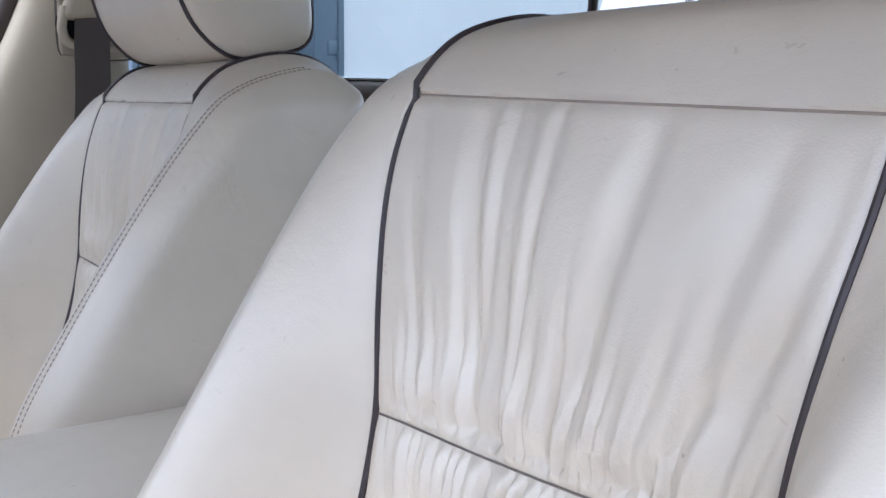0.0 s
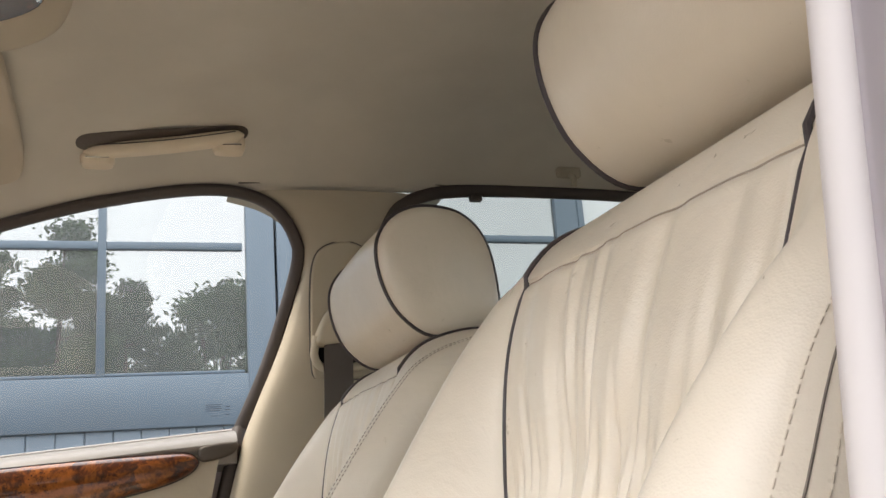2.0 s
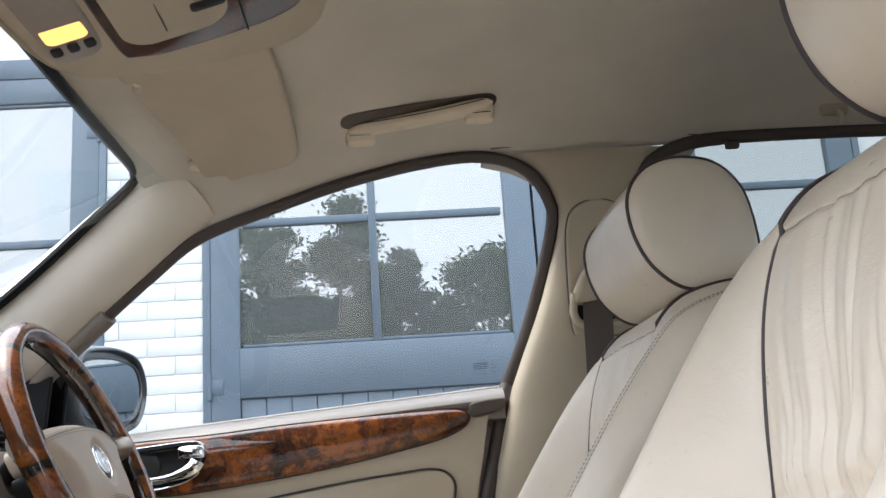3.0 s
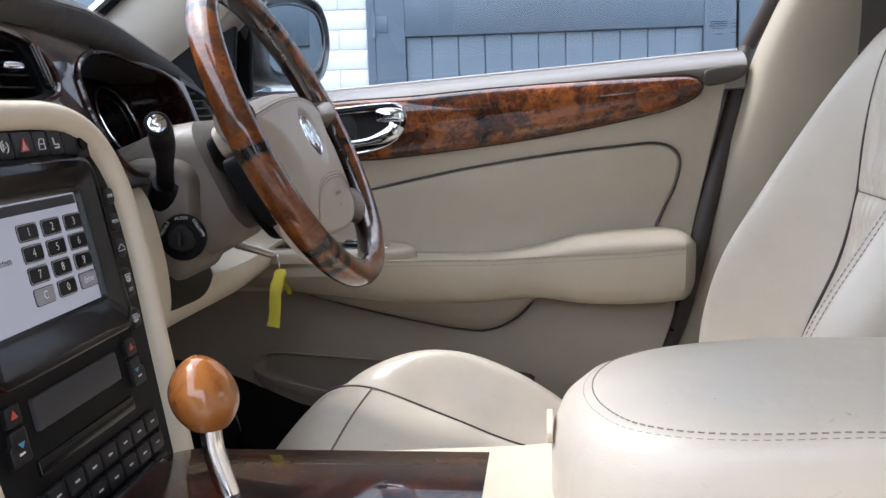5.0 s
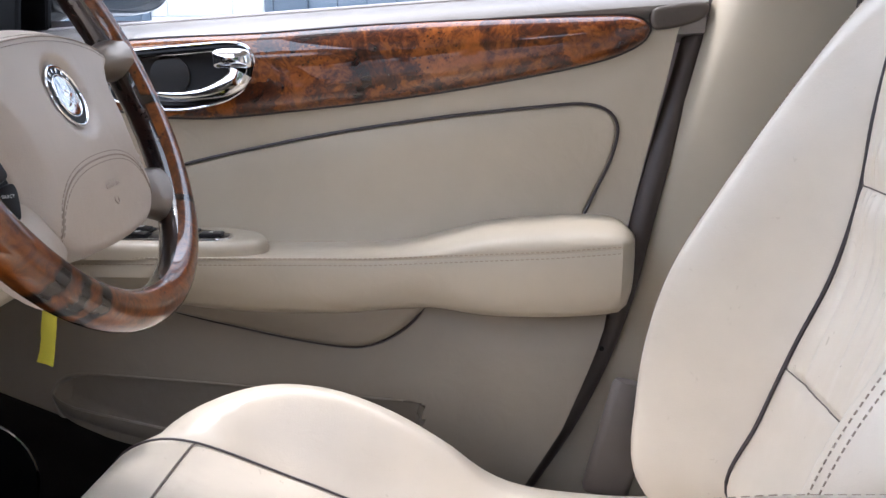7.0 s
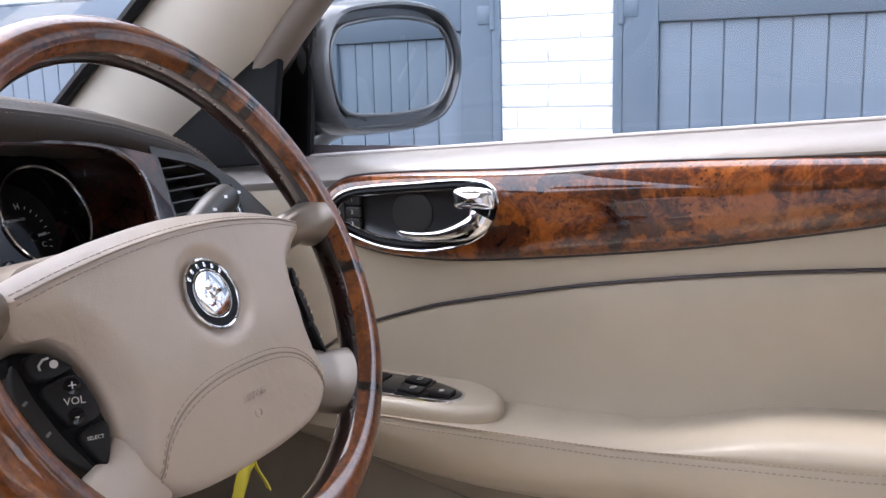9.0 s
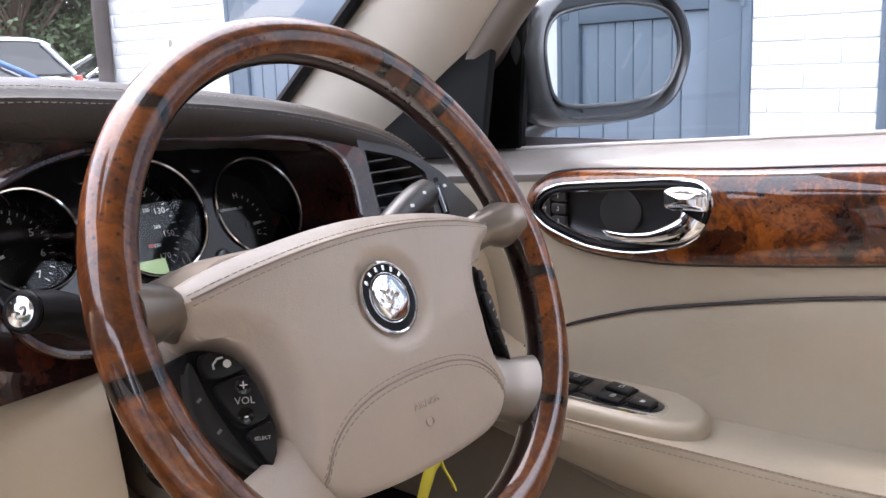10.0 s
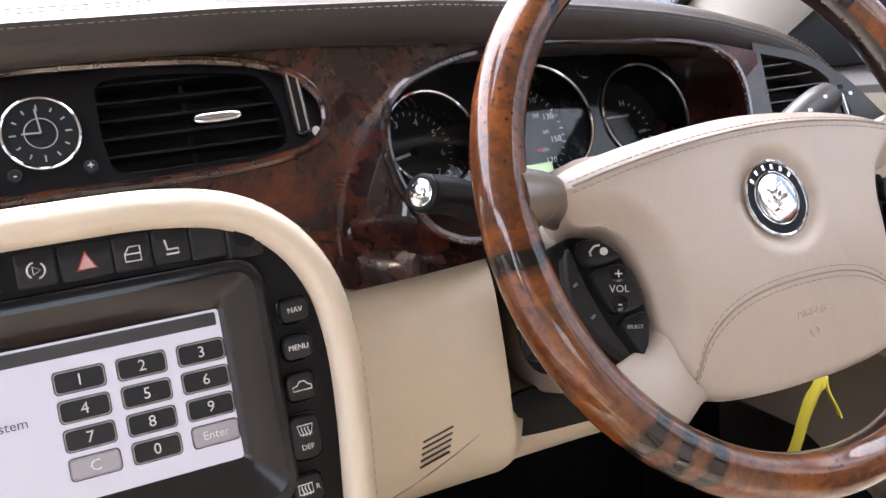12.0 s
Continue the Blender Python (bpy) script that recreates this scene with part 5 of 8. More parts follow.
    for x, t in ((-0.013, "-"), (0.026, "+")):
        b = part("clock_button", disc(0.0038, 0.003, fm(x, 0.9775, 0.003), 18, 0.001), BUTTON, vp)
        lettering(t, 0.007, fm(x, 0.9775, 0.0063), PRINT, b, 0.0001)

    # instruments
    cl = thing("instrument_cluster", "black instrument cluster with three chrome-ringed dials", "instruments", at=(0.4, 0.93, 0.90))
    gy = lambda x, z: 0.900 + (z - 0.95) * 0.42
    gn = (0, -0.922, 0.387)
    part("back_plate", plate(inset(clus, -0.010), lambda a, b, h: (a, gy(a, b) + 0.056 - h, b), 0.004), BLACK, cl)
    inw = lambda a: a + 0.034 * smooth((0.34 - a) / 0.12)
    wall = [[on_fascia(a, b, 0.004) for a, b in clus], [(inw(a), gy(a, b) - 0.004, b - 0.003) for a, b in clus], [(inw(a), gy(a, b) + 0.052, b - 0.004) for a, b in clus]]
    part("hood_wall", loft(wall, True, False), WALNUT_DARK, cl, "dark walnut wall of the instrument binnacle")
    # dark plate between the dials
    part("mask", plate(inset(clus, 0.002), lambda a, b, h: (a, gy(a, b) - h, b), 0.002, holes=[oval(r, r, 40) + np.array((x, z)) for x, z, r in ((0.291, 0.952, 0.038), (0.394, 0.953, 0.048), (0.501, 0.948, 0.044))]), GLOSS_BLACK, cl)
    for x, z, r, sort in ((0.291, 0.952, 0.038, "tacho"), (0.394, 0.953, 0.048, "speedo"), (0.501, 0.948, 0.044, "small")):
        m0 = facing((x, gy(x, z), z), gn)
        dial = part("dial", disc(r + 0.002, 0.002, m0 @ pose(0, 0, -0.040), 44), DIAL, cl, "black dial with white figures")
        part("dial_tube", loft([[m0 @ V((*q, h)) for q in oval(r, r, 44)] for h in (-0.039, 0.002)], True, False), GLOSS_BLACK, dial)
        part("chrome_ring", ring_of((0, 0), r + 0.001, 0.0017, m0 @ pose(0, 0, 0.003), 56), CHROME, dial, "thin chrome dial ring")
        ticks, count, a0, a1 = [], (29 if sort == "tacho" else 35), 225, -45
        if sort == "small":
            ticks += [moved(block((0.0008, 0.003, 0.0003)), m0 @ pose(s * 0.001 + s * 0.030 * math.cos(radians(a)), -0.006 + 0.030 * math.sin(radians(a)), -0.0375, 0, 0, a * s - 90)) for s in (-1, 1) for a in range(-25, 60, 12)]
        else:
            for k in range(count):
                a = radians(a0 + (a1 - a0) * k / (count - 1))
                ln = 0.004 if k % 2 == 0 else 0.0025
                ticks.append(moved(block((0.0006, ln, 0.0003)), m0 @ pose((r - 0.004) * math.cos(a), (r - 0.004) * math.sin(a), -0.0375, 0, 0, math.degrees(a) - 90)))
        part("scale", join(*ticks), PRINT, dial, smooth=False)
        if sort == "tacho":
            for k in range(8):
                a = radians(a0 + (a1 - a0) * k / 7)
                lettering(str(k), 0.0085, m0 @ pose((r - 0.011) * math.cos(a), (r - 0.011) * math.sin(a), -0.0375), PRINT, dial, 0.0001, "figure")
            lettering("x1000", 0.0048, m0 @ pose(0, -0.027, -0.0375), PRINT, dial, 0.0001, "figure")
            hand = [(-168, 0.020)]
        elif sort == "speedo":
            for k in range(9):
                a = radians(a0 + (a1 - a0) * k / 8)
                lettering(str(10 + 20 * k), 0.0078, m0 @ pose((r - 0.0115) * math.cos(a), (r - 0.0115) * math.sin(a), -0.0375), PRINT, dial, 0.0001, "figure")
            for k, t in enumerate(("40", "80", "120", "160", "200", "230", "260", "280")):
                a = radians(a0 - 8 + (a1 - a0) * k / 7.5)
                lettering(t, 0.0045, m0 @ pose((r - 0.021) * math.cos(a), (r - 0.021) * math.sin(a), -0.0375), PRINT, dial, 0.0001, "figure")
            part("display", moved(block((0.036, 0.014, 0.001)), m0 @ pose(0.006, -0.034, -0.0365)), LCD, dial, "green message display")
            part("warning_light", moved(block((0.006, 0.003, 0.001)), m0 @ pose(0.016, -0.015, -0.037)), PRINT_RED, dial)
            hand = [(-145, 0.020)]
        else:
            for t, x2, z2, sz in (("H", 0.009, 0.022, 0.008), ("C", 0.022, -0.016, 0.007), ("F", -0.012, 0.022, 0.007), ("E", -0.026, -0.014, 0.007), ("SUPERCHARGED", 0, 0.010, 0.0035)):
                lettering(t, sz, m0 @ pose(x2, z2, -0.0375), PRINT, dial, 0.0001, "figure")
            hand = [(-155, 0.013), (5, 0.014)]
        for n, (ang, ln) in enumerate(hand):
            a = radians(ang)
            x2 = 0 if len(hand) == 1 else (-0.014, 0.012)[n]
            z2 = 0 if len(hand) == 1 else -0.008
            nd = part("needle", moved(block((ln, 0.0024, 0.0008)), m0 @ pose(x2 + ln / 2 * math.cos(a), z2 + ln / 2 * math.sin(a), -0.035, 0, 0, ang)), PRINT, dial, smooth=False)
            part("needle_cap", disc(0.004, 0.003, m0 @ pose(x2, z2, -0.036), 18, 0.001), BLACK, nd)
        gl = part("dial_glass", disc(r, 0.0004, m0 @ pose(0, 0, -0.001), 40), DIAL_GLASS, dial)
        gl.visible_shadow = False
    for x, z in ((0.345, 0.992), (0.449, 0.990), (0.447, 0.913)):
        part("blank_light", disc(0.0075, 0.002, facing((x, gy(x, z) - 0.001, z), gn), 24, 0.0005), GLOSS_BLACK, cl)

    # outer vent by the door
    vout = np.array([(0.574, 1.002), (0.571, 0.955), (0.566, 0.905), (0.60, 0.89), (0.66, 0.89), (0.712, 0.905), (0.708, 0.925), (0.690, 0.945), (0.672, 0.963), (0.648, 0.979), (0.62, 0.991)])
    vwin = np.array([(0.580, 0.9915), (0.575, 0.945), (0.573, 0.912), (0.642, 0.912), (0.6455, 0.932), (0.6505, 0.952), (0.650, 0.964), (0.638, 0.974), (0.619, 0.9825)])
    ov = part("outer_vent", plate(vout, lambda a, b, h: on_fascia(a, b, h - 0.001), 0.005, 0.001, holes=[vwin]), WING, d, "dark grey louvred outer vent")
    part("vent_box", plate(vwin, lambda a, b, h: on_fascia(a, b, h - 0.036), 0.004), BLACK, ov)
    for z, x0, x1 in ((0.982, 0.580, 0.615), (0.972, 0.579, 0.636), (0.962, 0.577, 0.647), (0.9515, 0.576, 0.650), (0.941, 0.575, 0.648), (0.930, 0.574, 0.645), (0.919, 0.574, 0.642)):
        slat = np.array([(x0, z - 0.0008), (x1, z - 0.0008), (x1, z + 0.0008), (x0, z + 0.0008)])
        part("slat", plate(slat, lambda a, b, h: (a, fascia_y(a, b) - 0.001 + 0.024 - h, b - (0.024 - h) * 0.25), 0.024, 0.0004), WING, ov)
    tw = part("thumb_wheel", plate(rounded(0.010, 0.030, 0.004) + np.array((0.659, 0.937)), lambda a, b, h: on_fascia(a, b, h + 0.003), 0.004, 0.0018), GLOSS_BLACK, ov)
    part("rib", plate(rounded(0.0015, 0.024, 0.0005) + np.array((0.657, 0.937)), lambda a, b, h: on_fascia(a, b, h + 0.0068), 0.001), CHROME, tw)
    part("mark", plate(rounded(0.006, 0.004, 0.001) + np.array((0.661, 0.9555)), lambda a, b, h: on_fascia(a, b, h + 0.004), 0.0006), BLACK, ov)
    part("symbol", plate(rounded(0.004, 0.003, 0.001) + np.array((0.671, 0.949)), lambda a, b, h: on_fascia(a, b, h + 0.004), 0.0006), PRINT, ov)

    part("column_base", block((0.215, 0.16, 0.112), (0.384, 0.872, 0.846), 0.02), TAUPE, d, "taupe panel round the steering column")
    # cream lower dashboard
    prof = [(0.782, 0.893), (0.768, 0.888), (0.758, 0.872), (0.750, 0.84), (0.744, 0.80), (0.745, 0.765), (0.755, 0.742), (0.79, 0.722), (0.90, 0.700), (1.0, 0.70), (1.0, 0.88)]
    ps = spline(prof, 60)
    rings = []
    for x in np.concatenate([-np.linspace(0.74, 0.30, 10), [-0.2, -0.1, 0.0, 0.1], np.linspace(0.14, 0.25, 10), np.linspace(0.256, 0.282, 10), np.linspace(0.30, 0.78, 20)]):
        push = smooth((x - 0.258) / 0.020)
        rings.append([(x, y + push * (0.010 + 0.055 * smooth((z - 0.772) / 0.02) * (y < 0.9)) + 0.012 * smooth((abs(x) - 0.5) / 0.3), z - 0.006 * smooth((abs(x) - 0.3) / 0.3)) for y, z in ps])
    kp = part("knee_panel", loft(rings), CREAM_SOFT, d, "cream lower dashboard panel")
    # flat black plate, with the hollow's darkness put into its colour
    part("slot", plate(spline([(0.256, 0.790), (0.2545, 0.775), (0.258, 0.764), (0.270, 0.760), (0.31, 0.757), (0.37, 0.757), (0.40, 0.775), (0.37, 0.794), (0.31, 0.7945)], 50, True), lambda a, b, h: (a, 0.756 - h, b), 0.004, 0.001), BLACK, kp, "flat black patch for a hollow's shade under the steering column")
    for k in range(5):
        part("grille_slit", tube([(0.188 + 0.001 * k, 0.7435, 0.765 + 0.0042 * k), (0.210 + 0.001 * k, 0.7435, 0.770 + 0.0042 * k)], 0.0008, 6), TAUPE, kp)
    part("parting_line", tube(spline([(0.262, 0.7462, 0.800), (0.247, 0.7445, 0.784), (0.222, 0.7443, 0.770), (0.195, 0.7465, 0.757), (0.170, 0.752, 0.745)], 30), 0.0004, 6), THREAD, kp)
    return d


def build_stack():
    st = thing("centre_stack", "black centre stack with navigation screen and rows of buttons", "centre console", at=(0, 0.75, 0.7))
    out = spline([(0, 0.948), (0.05, 0.947), (0.090, 0.938), (0.116, 0.919), (0.130, 0.885), (0.130, 0.82), (0.122, 0.74), (0.116, 0.66), (0, 0.655), (-0.116, 0.66), (-0.122, 0.74), (-0.130, 0.82), (-0.130, 0.885), (-0.116, 0.919), (-0.090, 0.938), (-0.05, 0.947)], 120, True)
    sm = lambda x, z, h: facing(on_stack(x, z, h), STACK_N)
    on = lambda a, b, h: on_stack(a, b, h)
    # screen surround, recessed screen, picture
    bez = rounded(0.200, 0.128, 0.016) + np.array((0, 0.8555))
    scr = rounded(0.158, 0.084, 0.006) + np.array((-0.002, 0.8580))
    part("face", plate(out, lambda a, b, h: on_stack(a, b, h - 0.02), 0.020, holes=[scr]), BLACK, st)
    sb = part("screen_surround", plate(bez, lambda a, b, h: on(a, b, h - 0.001), 0.007, 0.003, holes=[inset(bez, 0.007)]), GLOSS_BLACK, st, "glossy black screen surround")
    part("screen_funnel", loft([[on(a, b, h) for a, b in o] for o, h in ((inset(bez, 0.0065), 0.0058), (inset(bez, 0.009), 0.0052), (inset(scr, -0.003), 0.0012), (scr, 0.0002), (inset(scr, 0.004), -0.003))], True, False), FUNNEL, sb, "dark satin dish round the screen")
    sc = part("screen", plate(inset(scr, 0.004), lambda a, b, h: on(a, b, h - 0.004), 0.001), SCREEN, st, "lit grey touch screen with a keypad", smooth=False)
    part("title_bar", plate(rounded(0.146, 0.0065, 0.001) + np.array((-0.002, 0.8915)), lambda a, b, h: on(a, b, h - 0.003), 0.0004), SCREEN_DARK, sc, smooth=False)
    keys = [["1", "2", "3"], ["4", "5", "6"], ["7", "8", "9"], ["C", "0", "Enter"]]
    for r, row in enumerate(keys):
        for c, t in enumerate(row):
            x, z = -0.003 + 0.0315 * c, 0.8765 - 0.0137 * r
            pale = t in ("C", "Enter")
            k = part("key", plate(rounded(0.0262, 0.0112, 0.0025) + np.array((x, z)), lambda a, b, h: on(a, b, h - 0.003), 0.0004), SCREEN_DARK, sc, smooth=False)
            part("key_line", plate(rounded(0.0250, 0.0102, 0.0022) + np.array((x, z)), lambda a, b, h: on(a, b, h - 0.0027), 0.0004), PRINT_DIM, k, smooth=False)
            part("key_face", plate(rounded(0.0238, 0.0090, 0.002) + np.array((x, z)), lambda a, b, h: on(a, b, h - 0.0025), 0.0004), PALE_KEY if pale else BUTTON, k, smooth=False)
            lettering(t, 0.0066 if t == "Enter" else 0.0086, sm(x, z, -0.0017), PRINT, k, 0.0001)
    lettering("system", 0.0072, sm(-0.0405, 0.8620, -0.0027), SCREEN_DARK, sc, 0.0001)
    # right and left columns of buttons
    for s in (1, -1):
        for x, z, h, t in ((0.1135, 0.888, 0.012, "NAV"), (0.1120, 0.869, 0.012, "MENU"), (0.1100, 0.849, 0.014, "="), (0.1075, 0.823, 0.022, "DEF"), (0.1040, 0.797, 0.014, "R")):
            b = part("button", plate(rounded(0.0165, h, 0.004) + np.array((s * x, z)), lambda a, b, hh: on(a, b, hh), 0.005, 0.0016), BUTTON, st)
            part("button_edge", tube([on(a, bb, 0.0015) for a, bb in inset(rounded(0.0165, h, 0.004) + np.array((s * x, z)), -0.0008)], 0.0007, 6, True), GLOSS_BLACK, b)
            if s > 0 and t not in ("=", "R"):
                lettering(t, 0.0043, sm(x, z - (0.005 if t == "DEF" else 0), 0.0052), PRINT, b, 0.0001)
            m = sm(s * x, z, 0.0052)
            if t == "=":
                icon = [(-0.0055, -0.002), (-0.0055, 0.0002), (-0.003, 0.0008), (-0.0012, 0.0030), (0.0018, 0.0030), (0.0035, 0.0008), (0.0055, 0.0002), (0.0055, -0.002)]
                part("symbol", tube([m @ V((*q, 0)) for q in icon], 0.0004, 5, True), PRINT, b, "printed car outline")
            elif t in ("DEF", "R"):
                dz, dx = (0.004, 0.0) if t == "DEF" else (0.0, -0.002)
                icon = [(-0.0045, 0.0032), (0.0045, 0.0032), (0.0032, -0.0022), (-0.0032, -0.0022)] if t == "DEF" else [(-0.004, 0.003), (0.004, 0.003), (0.004, -0.0025), (-0.004, -0.0025)]
                lines = [tube([m @ V((q[0] + dx, q[1] + dz, 0)) for q in icon], 0.0004, 5, True)]
                for k in (-1, 0, 1):
                    lines.append(tube([m @ V((dx + 0.0019 * k + 0.0005 * math.sin(v * 6), dz - 0.0034 + 0.0056 * v, 0.0002)) for v in np.linspace(0, 1, 7)], 0.00032, 5))
                part("symbol", join(*lines), PRINT, b, "printed screen heating symbol")
                if t == "R":
                    lettering("R", 0.0042, m @ pose(0.0052, 0, 0), PRINT, b, 0.0001)
    # row above the screen
    for k, x in enumerate((-0.088, -0.066, -0.040, -0.0135, 0.0105, 0.0335, 0.0535, 0.073, 0.0925)):
        w = 0.026 if k == 4 else 0.0195
        b = part("button", plate(rounded(w, 0.0165, 0.002) + np.array((x, 0.9305 - 0.6 * max(0, abs(x) - 0.06) ** 1.5)), lambda a, bb, h: on(a, bb, h), 0.004, 0.0012), BUTTON, st)
        if k == 4:
            m = sm(x, 0.930, 0.0044)
            part("hazard_fill", ([m @ V(q) for q in ((-0.0044, -0.0036, -0.0001), (0.0044, -0.0036, -0.0001), (0, 0.0044, -0.0001))], [(0, 1, 2)]), PRINT_PINK, b, smooth=False)
            part("hazard_mark", tube([m @ V(q) for q in ((-0.005, -0.004, 0), (0.005, -0.004, 0), (0, 0.005, 0))], 0.0007, 6, True), PRINT_RED, b, "red hazard triangle")
        elif k == 3:
            m = sm(x, 0.930, 0.0043)
            arcs = [tube([m @ V((0.0042 * math.cos(radians(a)), 0.0042 * math.sin(radians(a)), 0)) for a in np.linspace(a0, a0 + 130, 10)], 0.0005, 5) for a0 in (-80, 100)]
            part("symbol", join(*arcs, tube([m @ V(q) for q in ((-0.0015, -0.002, 0), (0.0022, 0, 0), (-0.0015, 0.002, 0))], 0.0005, 5, True)), PRINT, b, "printed round symbol")
        elif k == 5:
            m = sm(x, 0.930, 0.0043)
            part("symbol", join(tube([m @ V((*q, 0)) for q in ((-0.004, -0.0038), (-0.004, 0.0), (-0.0015, 0.0038), (0.004, 0.0038), (0.004, -0.0038))], 0.00045, 5, True), tube([m @ V((*q, 0)) for q in ((-0.004, 0.0), (0.004, 0.0))], 0.00045, 5)), PRINT, b, "printed car door symbol")
        elif k == 6:
            m = sm(x, 0.930, 0.0043)
            part("symbol", tube([m @ V((*q, 0)) for q in ((-0.003, 0.0042), (-0.002, -0.001), (0.0035, -0.001), (0.0035, -0.0035), (-0.003, -0.0035))], 0.0006, 5), PRINT, b, "printed seat symbol")
    part("grille", disc(0.006, 0.002, sm(0.0925, 0.929, 0.004), 20), BLACK, st)
    # climate display, disc slot, rows of keys
    part("display", plate(rounded(0.12, 0.020, 0.002) + np.array((0, 0.772)), lambda a, b, h: on(a, b, h), 0.003, 0.001), SCREEN_DARK, st, "dim climate display")
    part("disc_slot", plate(rounded(0.14, 0.010, 0.002) + np.array((0, 0.742)), lambda a, b, h: on(a, b, h), 0.0025, 0.0008), GLOSS_BLACK, st)
    for s in (1, -1):
        for z, mark in ((0.779, PRINT_RED), (0.765, PRINT_BLUE)):
            b = part("temperature_key", plate(rounded(0.017, 0.012, 0.002) + np.array((s * 0.084, z)), lambda a, bb, h: on(a, bb, h), 0.004, 0.001), BUTTON, st)
            m = sm(s * 0.084, z, 0.0043)
            part("arrow", ([m @ V(q) for q in ((-0.004, -0.002, 0), (0.004, -0.002, 0), (0, 0.004 if mark is PRINT_RED else -0.006, 0))], [(0, 1, 2)]), mark, b, smooth=False)
    for z in (0.757, 0.722, 0.706, 0.690):
        for k in range(8):
            x = -0.086 + 0.0246 * k
            if z == 0.757 and k not in (0, 7):
                continue
            b = part("button", plate(rounded(0.0215, 0.0125, 0.002) + np.array((x, z)), lambda a, bb, h: on(a, bb, h), 0.004, 0.001), BUTTON, st)
            part("symbol", moved(block((0.006, 0.0014, 0.0003)), sm(x, z, 0.0043)), PRINT, b, smooth=False)
    # cream padded arch round the stack
    half = [(0.0, 0.950), (0.05, 0.949), (0.088, 0.942), (0.115, 0.926), (0.132, 0.901), (0.1385, 0.87), (0.138, 0.83), (0.132, 0.77), (0.126, 0.70), (0.120, 0.62), (0.115, 0.54)]
    path = spline([(-a, b) for a, b in half[::-1]] + half[1:], 130)
    t = np.gradient(path, axis=0)
    t /= np.linalg.norm(t, axis=1)[:, None]
    nrm = np.stack([-t[:, 1], t[:, 0]], 1)
    sec = [(-0.0095, -0.012), (-0.0095, 0.004), (-0.0078, 0.0095), (-0.004, 0.0128), (0.001, 0.0135), (0.0055, 0.0118), (0.0083, 0.0075), (0.0095, 0.000), (0.0100, -0.02), (0.012, -0.07)]
    rings = [[on_stack(p[0] + n[0] * a, p[1] + n[1] * a, h) for a, h in sec] for p, n in zip(path, nrm)]
    arch = part("arch", loft(rings, False), CREAM_SOFT, st, "cream leather arch round the centre stack")
    row = [on_stack(p[0] + n[0] * 0.0080, p[1] + n[1] * 0.0080, 0.0084) for p, n in list(zip(path, nrm))[30:100]]
    tagged(part("stitching", stitches(row, 0.0036, 0.0024, 0.00032), THREAD_PALE, arch), kind="stuff")


def build_tunnel():
    c = thing("centre_console", "cream centre console with walnut gear plate", "centre console", at=(0, 0.4, 0.3))
    rings = []
    for y, z in ((0.70, 0.665), (0.66, 0.675), (0.60, 0.682), (0.50, 0.685), (0.40, 0.690), (0.30, 0.70), (0.0, 0.70), (-0.2, 0.70)):
        rings.append([(-0.115, y, 0.30), (-0.113, y, z - 0.02), (-0.105, y, z - 0.004), (-0.09, y, z), (0.09, y, z), (0.105, y, z - 0.004), (0.113, y, z - 0.02), (0.115, y, 0.30)])
    part("body", loft(rings), CREAM_SOFT, c)
    part("gear_plate", plate(rounded(0.17, 0.30, 0.03) + np.array((0, 0.53)), lambda a, b, h: (a, b, 0.684 + h), 0.005, 0.002), WALNUT_DARK, c, "dark walnut gear selector plate")
    k = part("gear_lever", tube(spline([(0.0, 0.60, 0.685), (0.0, 0.61, 0.72), (0.0, 0.612, 0.75)], 12), 0.008, 10), CHROME, c)
    rings = []
    for s in np.linspace(0, 1, 16):
        r = 0.024 * math.sin(math.pi * min(1, 0.12 + 0.86 * s)) ** 0.55
        rings.append([(0.0 + r * 1.1 * math.cos(a), 0.612 + r * math.sin(a) + 0.006 * s, 0.738 + 0.050 * s) for a in np.linspace(0, 2 * math.pi, 28, endpoint=False)])
    part("knob", loft(rings), KNOB_WOOD, k, "polished light walnut gear knob")
    # armrest lid
    lid = thing("armrest_lid", "cream leather armrest lid between the seats", "armrest", at=(0, 0.1, 0.70))
    pl = spline([(0.113, -0.18), (0.115, 0.0), (0.114, 0.20), (0.108, 0.29), (0.085, 0.342), (0.045, 0.365), (0.0, 0.372), (-0.045, 0.365), (-0.085, 0.342), (-0.108, 0.29), (-0.114, 0.20), (-0.115, 0.0), (-0.113, -0.18), (0.0, -0.20)], 110, True)
    rings = []
    cc = np.array((0, 0.08))
    for k, z in ((0.985, 0.700), (1.0, 0.708), (1.0, 0.735), (0.995, 0.750), (0.975, 0.763), (0.94, 0.771), (0.88, 0.776), (0.75, 0.779), (0.5, 0.781), (0.2, 0.782), (0.01, 0.782)):
        rings.append([(*(cc + (q - cc) * k), z - 0.010 * max(0, q[1] * k - 0.2) / 0.17) for q in pl])
    lp = part("lid", loft(rings), CREAM, lid)
    for kk in (0.905, 0.925):
        row = [(*(cc + (q - cc) * kk), 0.7745 - (kk - 0.905) * 0.13 - 0.010 * max(0, q[1] * kk - 0.2) / 0.17) for q in pl[2:88]]
        tagged(part("stitching", stitches(row, 0.0036, 0.0024, 0.0005), THREAD_DARK, lp), kind="stuff")
    part("finger_latch", plate(oval(0.020, 0.010, 24) + np.array((0.0, 0.750)), lambda a, b, h: (a, 0.371 + h, b - 0.01), 0.004, 0.001), CREAM_SOFT, lid)


build_dashboard()
build_stack()
build_tunnel()


